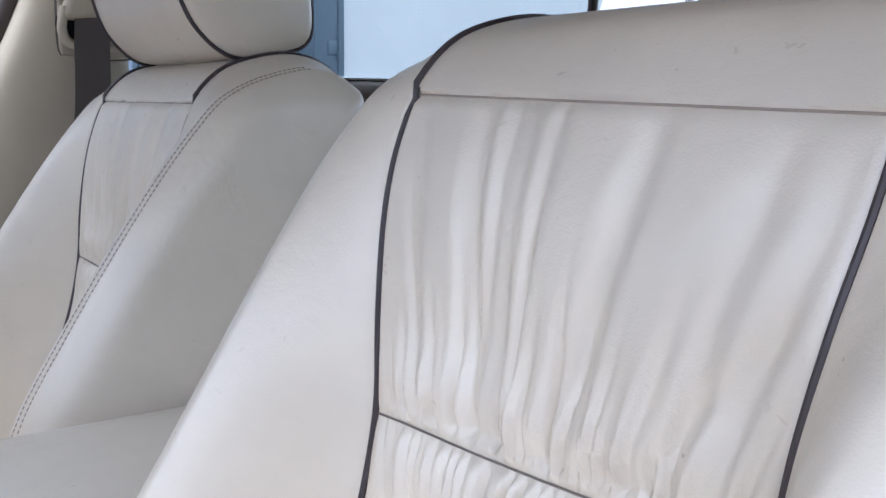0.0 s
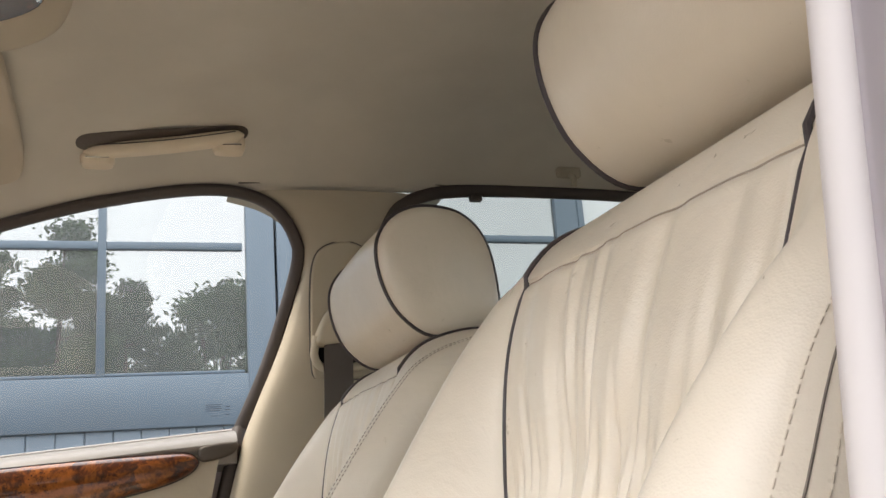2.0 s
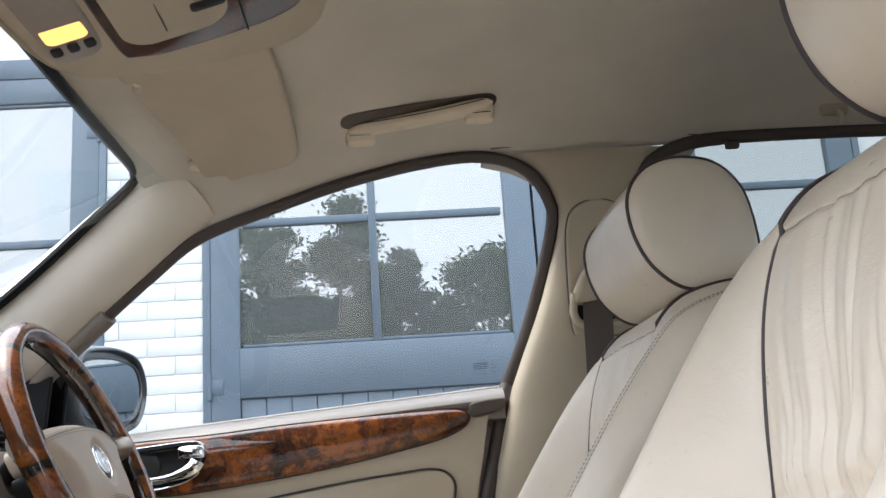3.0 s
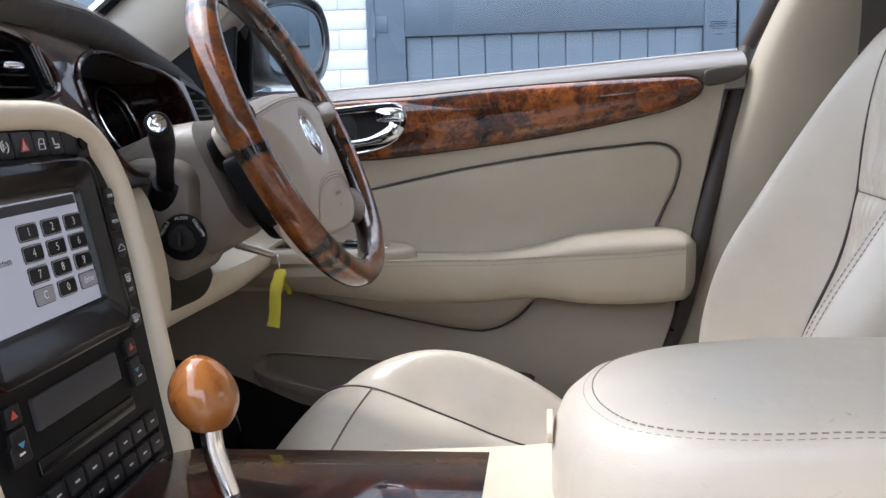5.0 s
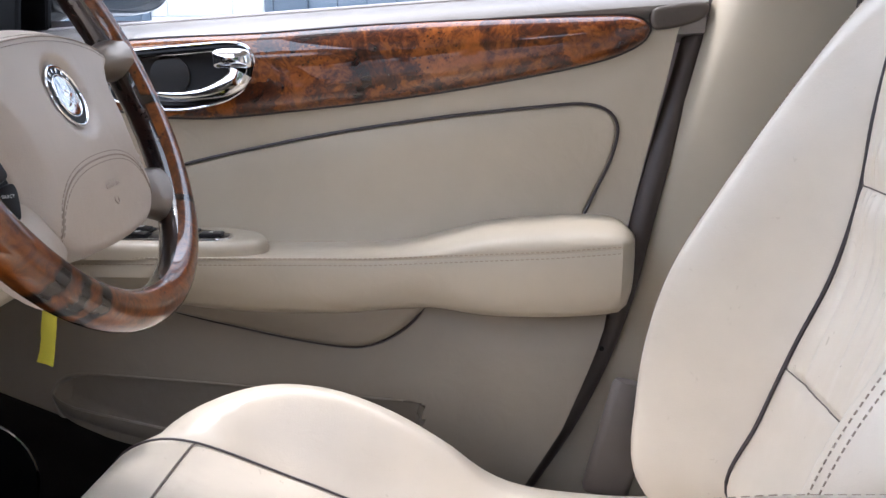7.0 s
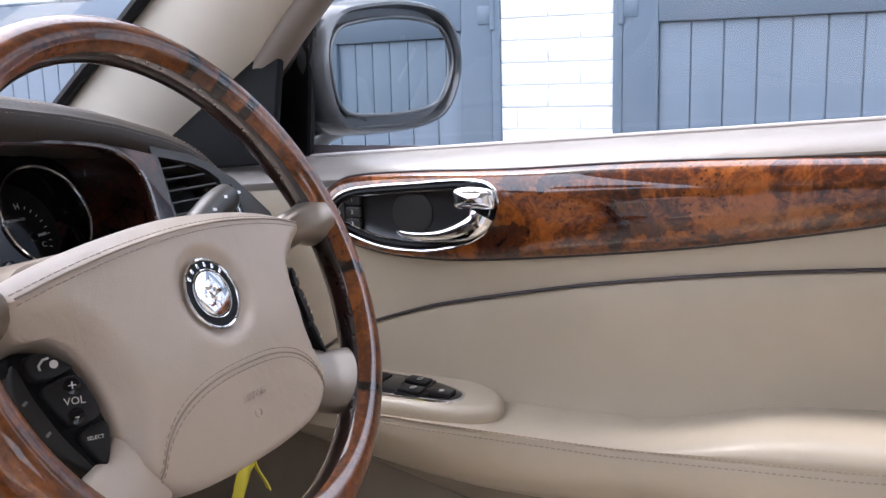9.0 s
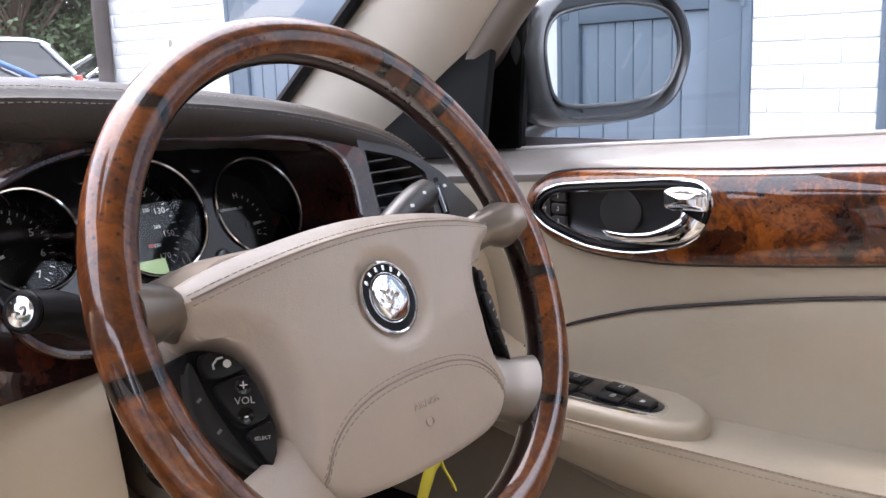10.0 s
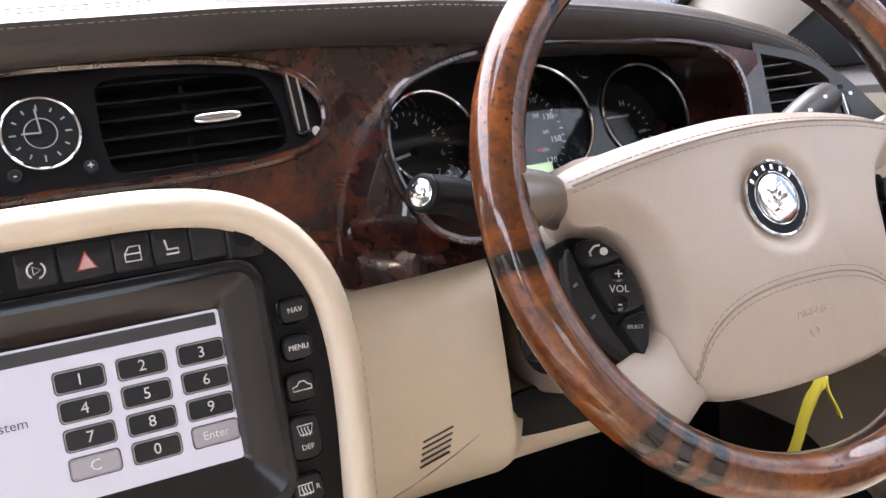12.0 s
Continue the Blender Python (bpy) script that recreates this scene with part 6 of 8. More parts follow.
# ---- steering wheel, column, stalks, key ----
WHEEL = facing((0.373, 0.645, 0.935), (0, -0.906, 0.423))


def build_wheel():
    w = thing("steering_wheel", "walnut and taupe leather four-spoke steering wheel", "steering wheel", at=WHEEL.translation)
    R, r = 0.1672, 0.0153

    def arc(a0, a1, n):
        return [(R * math.cos(radians(a)), R * math.sin(radians(a))) for a in np.linspace(a0, a1, n)]

    def rim(a0, a1, n, q0, q1, k=1.0):
        rings = []
        for a in np.linspace(a0, a1, n):
            c, s = math.cos(radians(a)), math.sin(radians(a))
            ring = []
            for q in np.linspace(q0, q1, 15):
                # slightly oval grip, fuller towards the driver
                o, h = r * k * math.cos(q) * 0.94, r * k * math.sin(q) * 1.06
                ring.append(WHEEL @ V(((R + o) * c, (R + o) * s - 0.003, h + 0.003)))
            rings.append(ring)
        return loft(rings, False)
    spans = [(-38, 8), (8, 172), (172, 219), (219, 322)]
    for a0, a1 in spans:
        n = max(12, int((a1 - a0) / 2.2))
        rm = part("rim", rim(a0, a1, n, radians(-52), radians(152)), WALNUT_RIM, w, "lacquered burr walnut rim")
        # inner back of the same rim, with its dark reflection painted in
        part("rim_back", rim(a0, a1, n, radians(152), radians(308)), RIM_SHADE, rm, "inner back of the rim, coloured as a dark reflection")
    L = lambda a, b, h: WHEEL @ V((a, b, h))
    # airbag pad: crowned face, folded-back top lip, scoops beside the switch pods
    right = [(0.0, 0.0415), (0.05, 0.0385), (0.095, 0.033), (0.124, 0.0255), (0.1305, 0.014), (0.125, -0.003), (0.108, -0.008), (0.097, -0.020), (0.0925, -0.040), (0.0915, -0.066), (0.090, -0.086), (0.080, -0.106), (0.062, -0.1155), (0.03, -0.119), (0.0, -0.1195)]
    padl = spline(right + [(-a, b) for a, b in right[-2:0:-1]], 200, True)
    half_pod = [(0.131, -0.008), (0.117, -0.0115), (0.104, -0.022), (0.0985, -0.043), (0.0975, -0.064), (0.108, -0.084), (0.120, -0.077), (0.129, -0.058), (0.134, -0.036), (0.136, -0.016)]
    c0 = np.array((0.0, -0.0145))
    top = spline([(-0.126, 0.0155), (-0.09, 0.0215), (-0.045, 0.0265), (0, 0.0285), (0.045, 0.0270), (0.09, 0.0225), (0.126, 0.0165)], 80)
    low = spline([(-0.083, -0.100), (-0.072, -0.082), (-0.052, -0.069), (-0.022, -0.0628), (0.022, -0.0628), (0.052, -0.069), (0.072, -0.082), (0.083, -0.100)], 80)
    pods = np.array(spline(half_pod, 60, True))

    def lift(a, b):
        """Height of the pad's face."""
        h = 0.0205 - 0.75 * a * a - 0.5 * max(0.0, -b - 0.03) ** 2 * 4
        h -= 1.15 * max(0.0, b - table(a, top[:, 0], top[:, 1]))
        dp = float(np.min(np.hypot(pods[:, 0] - abs(a), pods[:, 1] - b)))
        h -= 0.0125 * (1 - smooth((dp - 0.009) / 0.013))
        r = math.hypot(a, b + 0.0145)
        h -= 0.0050 * (1 - smooth((r - 0.0235) / 0.009))
        d = float(np.min(np.hypot(padl[:, 0] - a, padl[:, 1] - b)))
        return h - 0.006 * (1 - math.sqrt(max(0, 1 - (1 - min(1, d / 0.006)) ** 2)))
    rings = []
    for k, h in ((0.93, -0.040), (0.985, -0.024), (1.0, -0.010)):
        rings.append([L(*(c0 + (q - c0) * k), h) for q in padl])
    for k in list(1 - np.linspace(0, 0.05, 6) ** 1) + list(np.linspace(0.92, 0.01, 26)):
        rings.append([L(*(c0 + (q - c0) * k), lift(*(c0 + (q - c0) * k))) for q in padl])
    pad = part("airbag_pad", loft(rings), HUB_TAUPE, w, "taupe leather airbag pad")
    for path in (top, low):
        part("seam", tube([L(a, b, lift(a, b) + 0.0002) for a, b in path], 0.0006, 6), THREAD_HUB, pad)
        for off in ((0.0032, -0.0032) if path is low else (-0.0036, 0.0028)):
            tagged(part("stitching", stitches([L(a, b + off, lift(a, b + off) + 0.0002) for a, b in path], 0.0030, 0.0018, 0.00034), THREAD_HUB, pad), kind="stuff")
    lettering("AIRBAG", 0.0066, WHEEL @ pose(0.0, -0.0815, lift(0, -0.0815) + 0.0003), HUB_TAUPE, pad, 0.0004, label="embossed leather lettering")
    part("emboss", moved(ring_of((0, 0), 0.0030, 0.0006, Matrix.Identity(4), 20, 6), WHEEL @ pose(0.0, -0.0925, lift(0, -0.0925) + 0.0003)), HUB_TAUPE, pad)
    # badge: plain shapes
    bb = -0.0145
    hb = lift(0, bb) + 0.0006
    bd = part("badge_ring", moved(ring_of((0, 0), 0.0222, 0.0012), WHEEL @ pose(0.0, bb, hb + 0.001)), CHROME, w, "chrome ring of a round badge")
    part("badge_band", disc(0.0218, 0.0012, WHEEL @ pose(0, bb, hb), 40), BLACK, bd)
    part("inner_ring", moved(ring_of((0, 0), 0.0156, 0.0005), WHEEL @ pose(0.0, bb, hb + 0.0014)), CHROME, bd)
    part("badge_disc", disc(0.0145, 0.0016, WHEEL @ pose(0, bb, hb + 0.0002), 36, 0.0006), CHROME, bd, "embossed silver badge centre")
    relief = [[WHEEL @ V((r * math.cos(a), bb + r * math.sin(a), hb + 0.0016 + 0.0022 * (1 - r / 0.0112) * (0.5 + noise.noise(V((r * math.cos(a) * 260, r * math.sin(a) * 260, 2.0)))))) for a in np.linspace(0, 2 * math.pi, 40, endpoint=False)] for r in np.linspace(0.0112, 0.0002, 14)]
    part("badge_relief", loft(relief), CHROME, bd)
    for k in range(6):
        a = radians(140 - 20 * k)
        part("badge_bar", moved(block((0.0022, 0.0032, 0.0006), (0, 0, 0), 0.0002), WHEEL @ pose(0.0188 * math.cos(a), bb + 0.0188 * math.sin(a), hb + 0.0014, 0, 0, math.degrees(a) - 90)), CHROME, bd)
    # spokes
    for s in (1, -1):
        up = spline([(s * 0.120, 0.010, -0.020), (s * 0.128, 0.013, -0.014), (s * 0.138, 0.0155, -0.004), (s * 0.150, 0.015, -0.001), (s * 0.161, 0.0155, 0.0)], 18)
        part("spoke", tube([L(*q) for q in up], np.interp(np.linspace(0, 1, 18), [0, 0.3, 0.55, 0.8, 1], [0.0125, 0.0130, 0.0135, 0.0175, 0.0200]), 18), SPOKE_METAL, w, "flared satin taupe upper spoke")
        # lower spoke: a short saddle between pad and rim, wider at the rim
        rings = []
        for (a, b, h), hw, th in zip(spline([(0.066, -0.083, -0.014), (0.090, -0.094, -0.007), (0.110, -0.1015, -0.003), (0.126, -0.107, -0.001), (0.136, -0.110, 0.0)], 18), np.interp(np.linspace(0, 1, 18), [0, 0.4, 0.7, 1], [0.027, 0.0235, 0.0265, 0.036]), np.interp(np.linspace(0, 1, 18), [0, 0.5, 0.8, 1], [0.013, 0.0105, 0.0125, 0.0165])):
            rings.append([L(s * (a + 0.616 * hw * math.cos(q)), b + 0.788 * hw * math.cos(q), h + th * math.copysign(abs(math.sin(q)) ** 0.8, math.sin(q))) for q in np.linspace(0, 2 * math.pi, 24, endpoint=False)])
        part("spoke", loft(rings), SPOKE_METAL if s > 0 else HUB_TAUPE, w, "flared satin taupe lower spoke" if s > 0 else "taupe leather lower spoke")
        # switch pods let into the pad
        pod = np.array([(s * a, b) for a, b in pods])
        if s < 0:
            pod = pod[::-1]
        # the pods lean outwards
        def lean(a, b, h):
            d = max(0.0, abs(a) - 0.098)
            return L(math.copysign(min(abs(a), 0.098) + 0.80 * d, a), b, h - 0.40 * d)
        pd = part("switch_pod", plate(pod, lambda a, b, h: lean(a, b, h - 0.026), 0.026, 0.002), BLACK, w, "black switch pod on the steering wheel")
        wing = spline([(s * a, b) for a, b in ((0.1345, -0.014), (0.139, -0.030), (0.1395, -0.048), (0.132, -0.062), (0.118, -0.080), (0.114, -0.078), (0.122, -0.058), (0.1285, -0.034), (0.131, -0.016))], 60, True)
        if s < 0:
            wing = wing[::-1]
        wg = part("pod_wing", plate(wing, lambda a, b, h: lean(a, b, h - 0.006), 0.007, 0.002), WING, pd, "dark grey outer wing of the pod")
        for a, b in ((0.135, -0.034), (0.130, -0.053)):
            part("symbol", moved(block((0.0030, 0.0016, 0.0002), (0, 0, 0), 0, (0, 0, 30)), Matrix.Translation(lean(s * a, b, 0.0013)) @ WHEEL.to_3x3().to_4x4() @ pose(0, 0, 0, 0, s * 24, 0)), PRINT_DIM, wg, smooth=False)
        keys = [((0.127, -0.0115), (0.116, -0.0135), (0.1065, -0.0235), (0.1045, -0.0270), (0.1275, -0.0275), (0.1300, -0.018)),
                ((0.1275, -0.0293), (0.1042, -0.0288), (0.1012, -0.043), (0.1003, -0.0548), (0.1195, -0.0566), (0.1245, -0.043)),
                ((0.1188, -0.0584), (0.1003, -0.0566), (0.1003, -0.064), (0.1085, -0.0805), (0.1130, -0.0775), (0.1160, -0.068))]
        for n, key in enumerate(keys):
            poly = np.array([(s * a, b) for a, b in key])
            c = poly.mean(0)
            if s < 0:
                poly = poly[::-1]
            dense = np.vstack([np.linspace(poly[i], poly[(i + 1) % len(poly)], 6, endpoint=False) for i in range(len(poly))])
            dense = (dense + np.roll(dense, 1, 0) + np.roll(dense, -1, 0) + np.roll(dense, 2, 0) + np.roll(dense, -2, 0)) / 5
            bt = part("switch", plate(dense, lambda a, b, h: lean(a, b, h + 0.0005), 0.0045, 0.0014), BUTTON, pd)
            m = Matrix.Translation(lean(*c, 0.0050)) @ WHEEL.to_3x3().to_4x4() @ pose(0, 0, 0, 0, s * 25, 0) @ pose(0, 0, 0, 0, 0, -14 if s < 0 else 14)
            if s < 0 and n == 1:
                lettering("VOL", 0.0056, m @ pose(0, 0, 0.0008), PRINT, bt, 0.0001)
                for dy, t in ((0.0078, "+"), (-0.0078, "-")):
                    part("key_dish", moved(disc(0.0045, 0.0006, Matrix.Identity(4), 20, 0.0003), m @ pose(0, dy, 0)), GLOSS_BLACK, bt)
                    lettering(t, 0.0085, m @ pose(0, dy, 0.0010), PRINT, bt, 0.0001)
            elif s < 0 and n == 2:
                lettering("SELECT", 0.0027, m @ pose(-0.0015, 0.003, 0.0008), PRINT, bt, 0.0001)
            elif s < 0:
                part("symbol", moved(join(disc(0.0022, 0.0003, pose(0.003, 0, 0), 14), tube([(-0.004, -0.0025, 0), (-0.0045, 0, 0), (-0.002, 0.003, 0), (0.001, 0.0035, 0)], 0.0007, 6)), m @ pose(0, 0, 0.0009)), PRINT, bt)
            else:
                for dy in (-0.006, 0, 0.006) if n == 1 else (0,):
                    part("symbol", moved(block((0.006, 0.0012, 0.0003)), m @ pose(0, dy, 0.0009)), PRINT, bt, smooth=False)
    # back cover of the hub
    rings = [[L(*(c0 + (q - c0) * k), h) for q in padl] for k, h in ((0.90, -0.034), (0.80, -0.055), (0.55, -0.068), (0.02, -0.070))]
    part("hub_back", loft(rings), BLACK, w)


def build_column():
    c = thing("steering_column", "taupe steering column shroud with stalks", "steering column", at=(0.373, 0.75, 0.86))
    ax = V((0, 0.906, -0.423))
    rings = []
    for d, wd, ht in ((0.072, 0.115, 0.105), (0.078, 0.135, 0.125), (0.10, 0.148, 0.138), (0.16, 0.155, 0.145), (0.24, 0.16, 0.15)):
        m = Matrix.Translation(ax * d) @ WHEEL
        rings.append([m @ V((q[0], q[1] - 0.012, 0)) for q in rounded(wd, ht, 0.035, 10)])
    part("shroud", loft(rings), SPOKE, c)
    rings = []
    for x, k in ((0.282, 0.86), (0.286, 0.95), (0.296, 1.0), (0.36, 1.0)):
        rings.append([(x, 0.765 + q[0] * k, 0.850 + q[1] * k) for q in rounded(0.085, 0.125, 0.028, 10)])
    part("side_pod", loft(rings), SPOKE, c, "taupe column pod with rotary knob")
    km = facing((0.281, 0.735, 0.834), (-1, -0.10, 0.0))
    kb = part("rotary_knob", disc(0.0235, 0.005, km, 48, 0.002), BLACK, c, "black rotary column adjuster")
    part("knob_cap", disc(0.0135, 0.008, km @ pose(0, 0, 0.004), 30, 0.003), BUTTON, kb)
    part("knob_grip", moved(block((0.004, 0.015, 0.006), (0, 0, 0), 0.0015), km @ pose(0, 0, 0.014)), BUTTON, kb)
    for t, ang in (("PEDALS", 150), ("AUTO", 90), ("COLUMN", 30)):
        a = radians(ang)
        lettering(t, 0.0046, km @ pose(0.0195 * math.cos(a), 0.0195 * math.sin(a), 0.0054, 0, 0, ang - 90), PRINT, kb, 0.0001)
    # stalks
    st = part("indicator_stalk", tube(spline([(0.285, 0.752, 0.884), (0.270, 0.745, 0.898), (0.250, 0.736, 0.920), (0.222, 0.726, 0.939), (0.196, 0.717, 0.947)], 30), np.interp(np.linspace(0, 1, 30), [0, 0.3, 0.6, 1], [0.009, 0.0085, 0.012, 0.0115]), 14), BLACK, c, "black indicator stalk with chrome end")
    sm = facing((0.194, 0.717, 0.9475), (-0.85, -0.42, 0.3))
    part("stalk_collar", moved(ring_of((0, 0), 0.0095, 0.0022), sm), BLACK, st)
    part("stalk_end", disc(0.0085, 0.003, sm, 24, 0.0012), CHROME, st)
    part("stalk_tip", disc(0.0045, 0.006, sm, 20, 0.002), CHROME, st)
    lettering("TRIP", 0.0055, facing((0.215, 0.716, 0.9395), (-0.25, -0.95, 0.2)), PRINT, st, 0.0001)
    part("boot", tube([(0.295, 0.758, 0.872), (0.279, 0.749, 0.889)], [0.018, 0.013], 16), BLACK, st)
    ws = part("wiper_stalk", tube(spline([(0.450, 0.745, 0.915), (0.50, 0.752, 0.932), (0.545, 0.760, 0.950), (0.574, 0.763, 0.960)], 24), np.interp(np.linspace(0, 1, 24), [0, 0.38, 0.48, 0.9, 1], [0.007, 0.0075, 0.0125, 0.0138, 0.0120]), 16), WING, c, "dark grey wiper stalk")
    part("stalk_end", disc(0.0105, 0.003, facing((0.5745, 0.763, 0.960), (0.9, 0.1, 0.35)), 24, 0.002), BUTTON, ws)
    for x, y, z, wd in ((0.537, 0.7475, 0.9545, 0.006), (0.556, 0.7505, 0.9625, 0.005), (0.566, 0.7512, 0.962, 0.003)):
        part("symbol", moved(block((wd * 0.6, 0.0026, 0.0004)), facing((x, y, z), (-0.25, -0.85, 0.45))), PRINT, ws, smooth=False)
    # ignition lock, key ring and paper tag
    k = thing("key_tag", "yellow paper tag hanging from the ignition key", "key tag", at=(0.515, 0.735, 0.78))
    part("key", tube([(0.462, 0.745, 0.800), (0.500, 0.712, 0.781)], 0.005, 10), SATIN, k)
    part("ring", moved(ring_of((0, 0), 0.010, 0.0009), facing((0.505, 0.706, 0.770), (0.3, -1, 0.1))), CHROME, k)
    rng = random.Random(2)

    def strip(p0, p1, width, side):
        rings = []
        for s in np.linspace(0, 1, 16):
            p = V(p0).lerp(V(p1), s)
            wdt = width * (1 + 0.10 * rng.uniform(-1, 1)) * (0.55 if s < 0.05 else 1)
            bend = 0.0025 * math.sin(s * 5)
            a, b = p + V(side) * (wdt / 2) + V((0, bend, 0)), p - V(side) * (wdt / 2) + V((0, bend, 0))
            mid = p + V((0, bend - 0.002, 0))
            rings.append([a, mid + V((0, -0.0006, 0)), b, b + V((0, 0.001, 0)), mid + V((0, 0.0012, 0)), a + V((0, 0.001, 0))])
        return loft(rings)
    part("tag", strip((0.507, 0.703, 0.761), (0.478, 0.712, 0.694), 0.020, (0.52, 0.854, 0.0)), TAG, k, "creased yellow paper tag")
    part("tag", strip((0.508, 0.703, 0.761), (0.518, 0.700, 0.727), 0.008, (0.52, 0.854, 0.0)), TAG, k, "creased yellow paper tag")


build_wheel()
build_column()


# ---- things on the roof, pillars and outside the door ----
def build_grab_handle():
    g = thing("grab_handle", "cream folding grab handle on the roof lining", "grab handle", at=(0.54, 0.21, 1.42))
    a, b = V((0.562, 0.325, 1.402)), V((0.520, 0.105, 1.420))
    rings = []
    for s in np.linspace(0, 1, 30):
        p = a.lerp(b, s)
        e = math.sqrt(max(0.04, 1 - abs(2 * s - 1) ** 8))
        sag = 0.004 * math.sin(math.pi * s)
        rings.append([p + V((q[0] * e, 0, -sag + q[1] * e)) for q in rounded(0.030, 0.020, 0.009, 5)])
    part("grip", loft(rings), CREAM_SOFT, g)
    part("grip_seam", tube([a.lerp(b, s) + V((-0.0150, 0, -0.004 * math.sin(math.pi * s) + 0.003)) for s in np.linspace(0.06, 0.94, 24)], 0.0009, 6), PIPING, g)
    for s in (0.09, 0.91):
        p = a.lerp(b, s)
        f = part("foot", block((0.032, 0.046, 0.030), (p.x + 0.018, p.y, p.z - 0.006), 0.009), CREAM_SOFT, g)
        part("hinge_edge", tube([(p.x - 0.002, p.y - 0.016, p.z - 0.011), (p.x + 0.0, p.y + 0.016, p.z - 0.011)], 0.0014, 6), CHROME, f)
    # flat dark patch behind the grip: the hollow's shade is only its colour
    part("recess", plate(rounded(0.040, 0.236, 0.018) + np.array((0.536, 0.215)), lambda x, y, h: (x, y, roof_z(x, y) + 0.001 - h), 0.002, 0.001), TAUPE, g)


def build_visor():
    v = thing("sun_visor", "cream cloth sun visor folded against the roof", "sun visor", at=(0.40, 0.48, 1.38))
    o = spline([(0.12, 0.400), (0.22, 0.398), (0.376, 0.3965), (0.50, 0.396), (0.545, 0.399), (0.566, 0.412), (0.580, 0.455), (0.592, 0.500), (0.588, 0.508), (0.579, 0.515), (0.582, 0.533), (0.577, 0.544), (0.55, 0.549), (0.446, 0.5605), (0.33, 0.570), (0.300, 0.572), (0.292, 0.560), (0.272, 0.560), (0.266, 0.574), (0.18, 0.578), (0.12, 0.578)], 170, True)

    def place(a, b, h):
        w = 0.0012 * math.sin(a * 60 + b * 35) + 0.0008 * math.sin(b * 110 + a * 20)
        return (a, b, roof_z(a, b) - 0.012 - h + w * (h > 0.005))
    part("pad", plate(o, place, 0.017, 0.005), HEADLINER_PAD, v)
    p = (0.285, 0.560)
    part("clip", tube([(p[0], p[1], roof_z(*p) - 0.018), (p[0] + 0.022, p[1] + 0.006, roof_z(*p) - 0.016)], 0.008, 10), CREAM_SOFT, v)
    q = (0.584, 0.553)
    part("pivot", disc(0.014, 0.010, facing((q[0], q[1], roof_z(*q) - 0.001), (0, 0, -1), (0, 1, 0)), 24, 0.004), CREAM_SOFT, v)


def build_overhead():
    o = thing("overhead_console", "walnut-trimmed overhead console with map lights", "roof console", at=(0, 0.45, 1.38))
    half = [(0.0, 0.312), (0.08, 0.313), (0.135, 0.318), (0.172, 0.332), (0.190, 0.365), (0.190, 0.41), (0.180, 0.48), (0.160, 0.545), (0.130, 0.588), (0.08, 0.605), (0.0, 0.61)]
    ol = spline(half + [(-a, b) for a, b in half[-2:0:-1]], 110, True)
    zz = lambda b: 1.391 - 0.30 * (b - 0.32)
    P = lambda a, b, h: (1.05 * a, 0.325 + 1.0 * (b - 0.325), zz(b) + 0.022 - h - (-0.009 * (1 - (a / 0.15) ** 2) if h > 0.015 else 0))
    part("housing", plate(ol, P, 0.022, 0.012), PILLAR, o)
    wl = spline([(0.0, 0.332), (0.07, 0.334), (0.105, 0.341), (0.122, 0.358), (0.130, 0.40), (0.130, 0.48), (0.122, 0.515), (0.105, 0.530), (0.0, 0.534), (-0.105, 0.530), (-0.122, 0.515), (-0.130, 0.48), (-0.130, 0.40), (-0.122, 0.358), (-0.105, 0.341), (-0.07, 0.334)], 100, True)
    wt = part("wood_trim", plate(wl, lambda a, b, h: P(a, b, h + 0.021), 0.007, 0.004), WALNUT_DARK, o, "glossy dark walnut surround")
    part("gap", tube([P(a, 0.404, 0.0285) for a in np.linspace(-0.125, 0.129, 12)], 0.0012, 6), BLACK, wt)
    part("drawer_pull", block((0.026, 0.006, 0.006), (0.085, 0.345, zz(0.345) - 0.007), 0.002), CHROME, wt, "chrome pull of the glasses drawer")
    pl = rounded(0.205, 0.106, 0.030, 8) + np.array((0.0, 0.468))
    pn = part("lamp_panel", plate(pl, lambda a, b, h: P(a, b, h + 0.0265), 0.004, 0.0015), PILLAR, o, "cream roof switch panel")
    part("split", tube([P(a, 0.478, 0.0308) for a in (0.012, 0.086)], 0.0009, 6), TAUPE, pn)
    part("rocker", plate(rounded(0.015, 0.034, 0.005) + np.array((0.061, 0.432)), lambda a, b, h: P(a, b, h + 0.030), 0.003, 0.001), BUTTON, pn, "black rocker switch")
    for k in range(3):
        part("slit", plate(rounded(0.0018, 0.008, 0.0008) + np.array((0.034 + 0.0055 * k, 0.508)), lambda a, b, h: P(a, b, h + 0.0300), 0.0006), BLACK, pn)
    ml = part("map_lamp", plate(rounded(0.20, 0.050, 0.016) + np.array((0.0, 0.566)), lambda a, b, h: P(a, b, h + 0.0195), 0.004, 0.002), SATIN, o, "map light strip with switches")
    part("lens", plate(rounded(0.075, 0.040, 0.008) + np.array((0.026, 0.566)), lambda a, b, h: P(a, b, h + 0.0235), 0.002, 0.001), LAMP, ml, "lit amber map light lens")
    for k in range(3):
        part("lamp_switch", plate(rounded(0.014, 0.010, 0.003) + np.array((0.075, 0.550 + 0.016 * k)), lambda a, b, h: P(a, b, h + 0.0235), 0.003, 0.001), BUTTON, ml)
    part("mic_grille", disc(0.006, 0.001, facing(P(0.045, 0.588, 0.020), (0, 0, -1), (0, 1, 0)), 16), TAUPE, o)


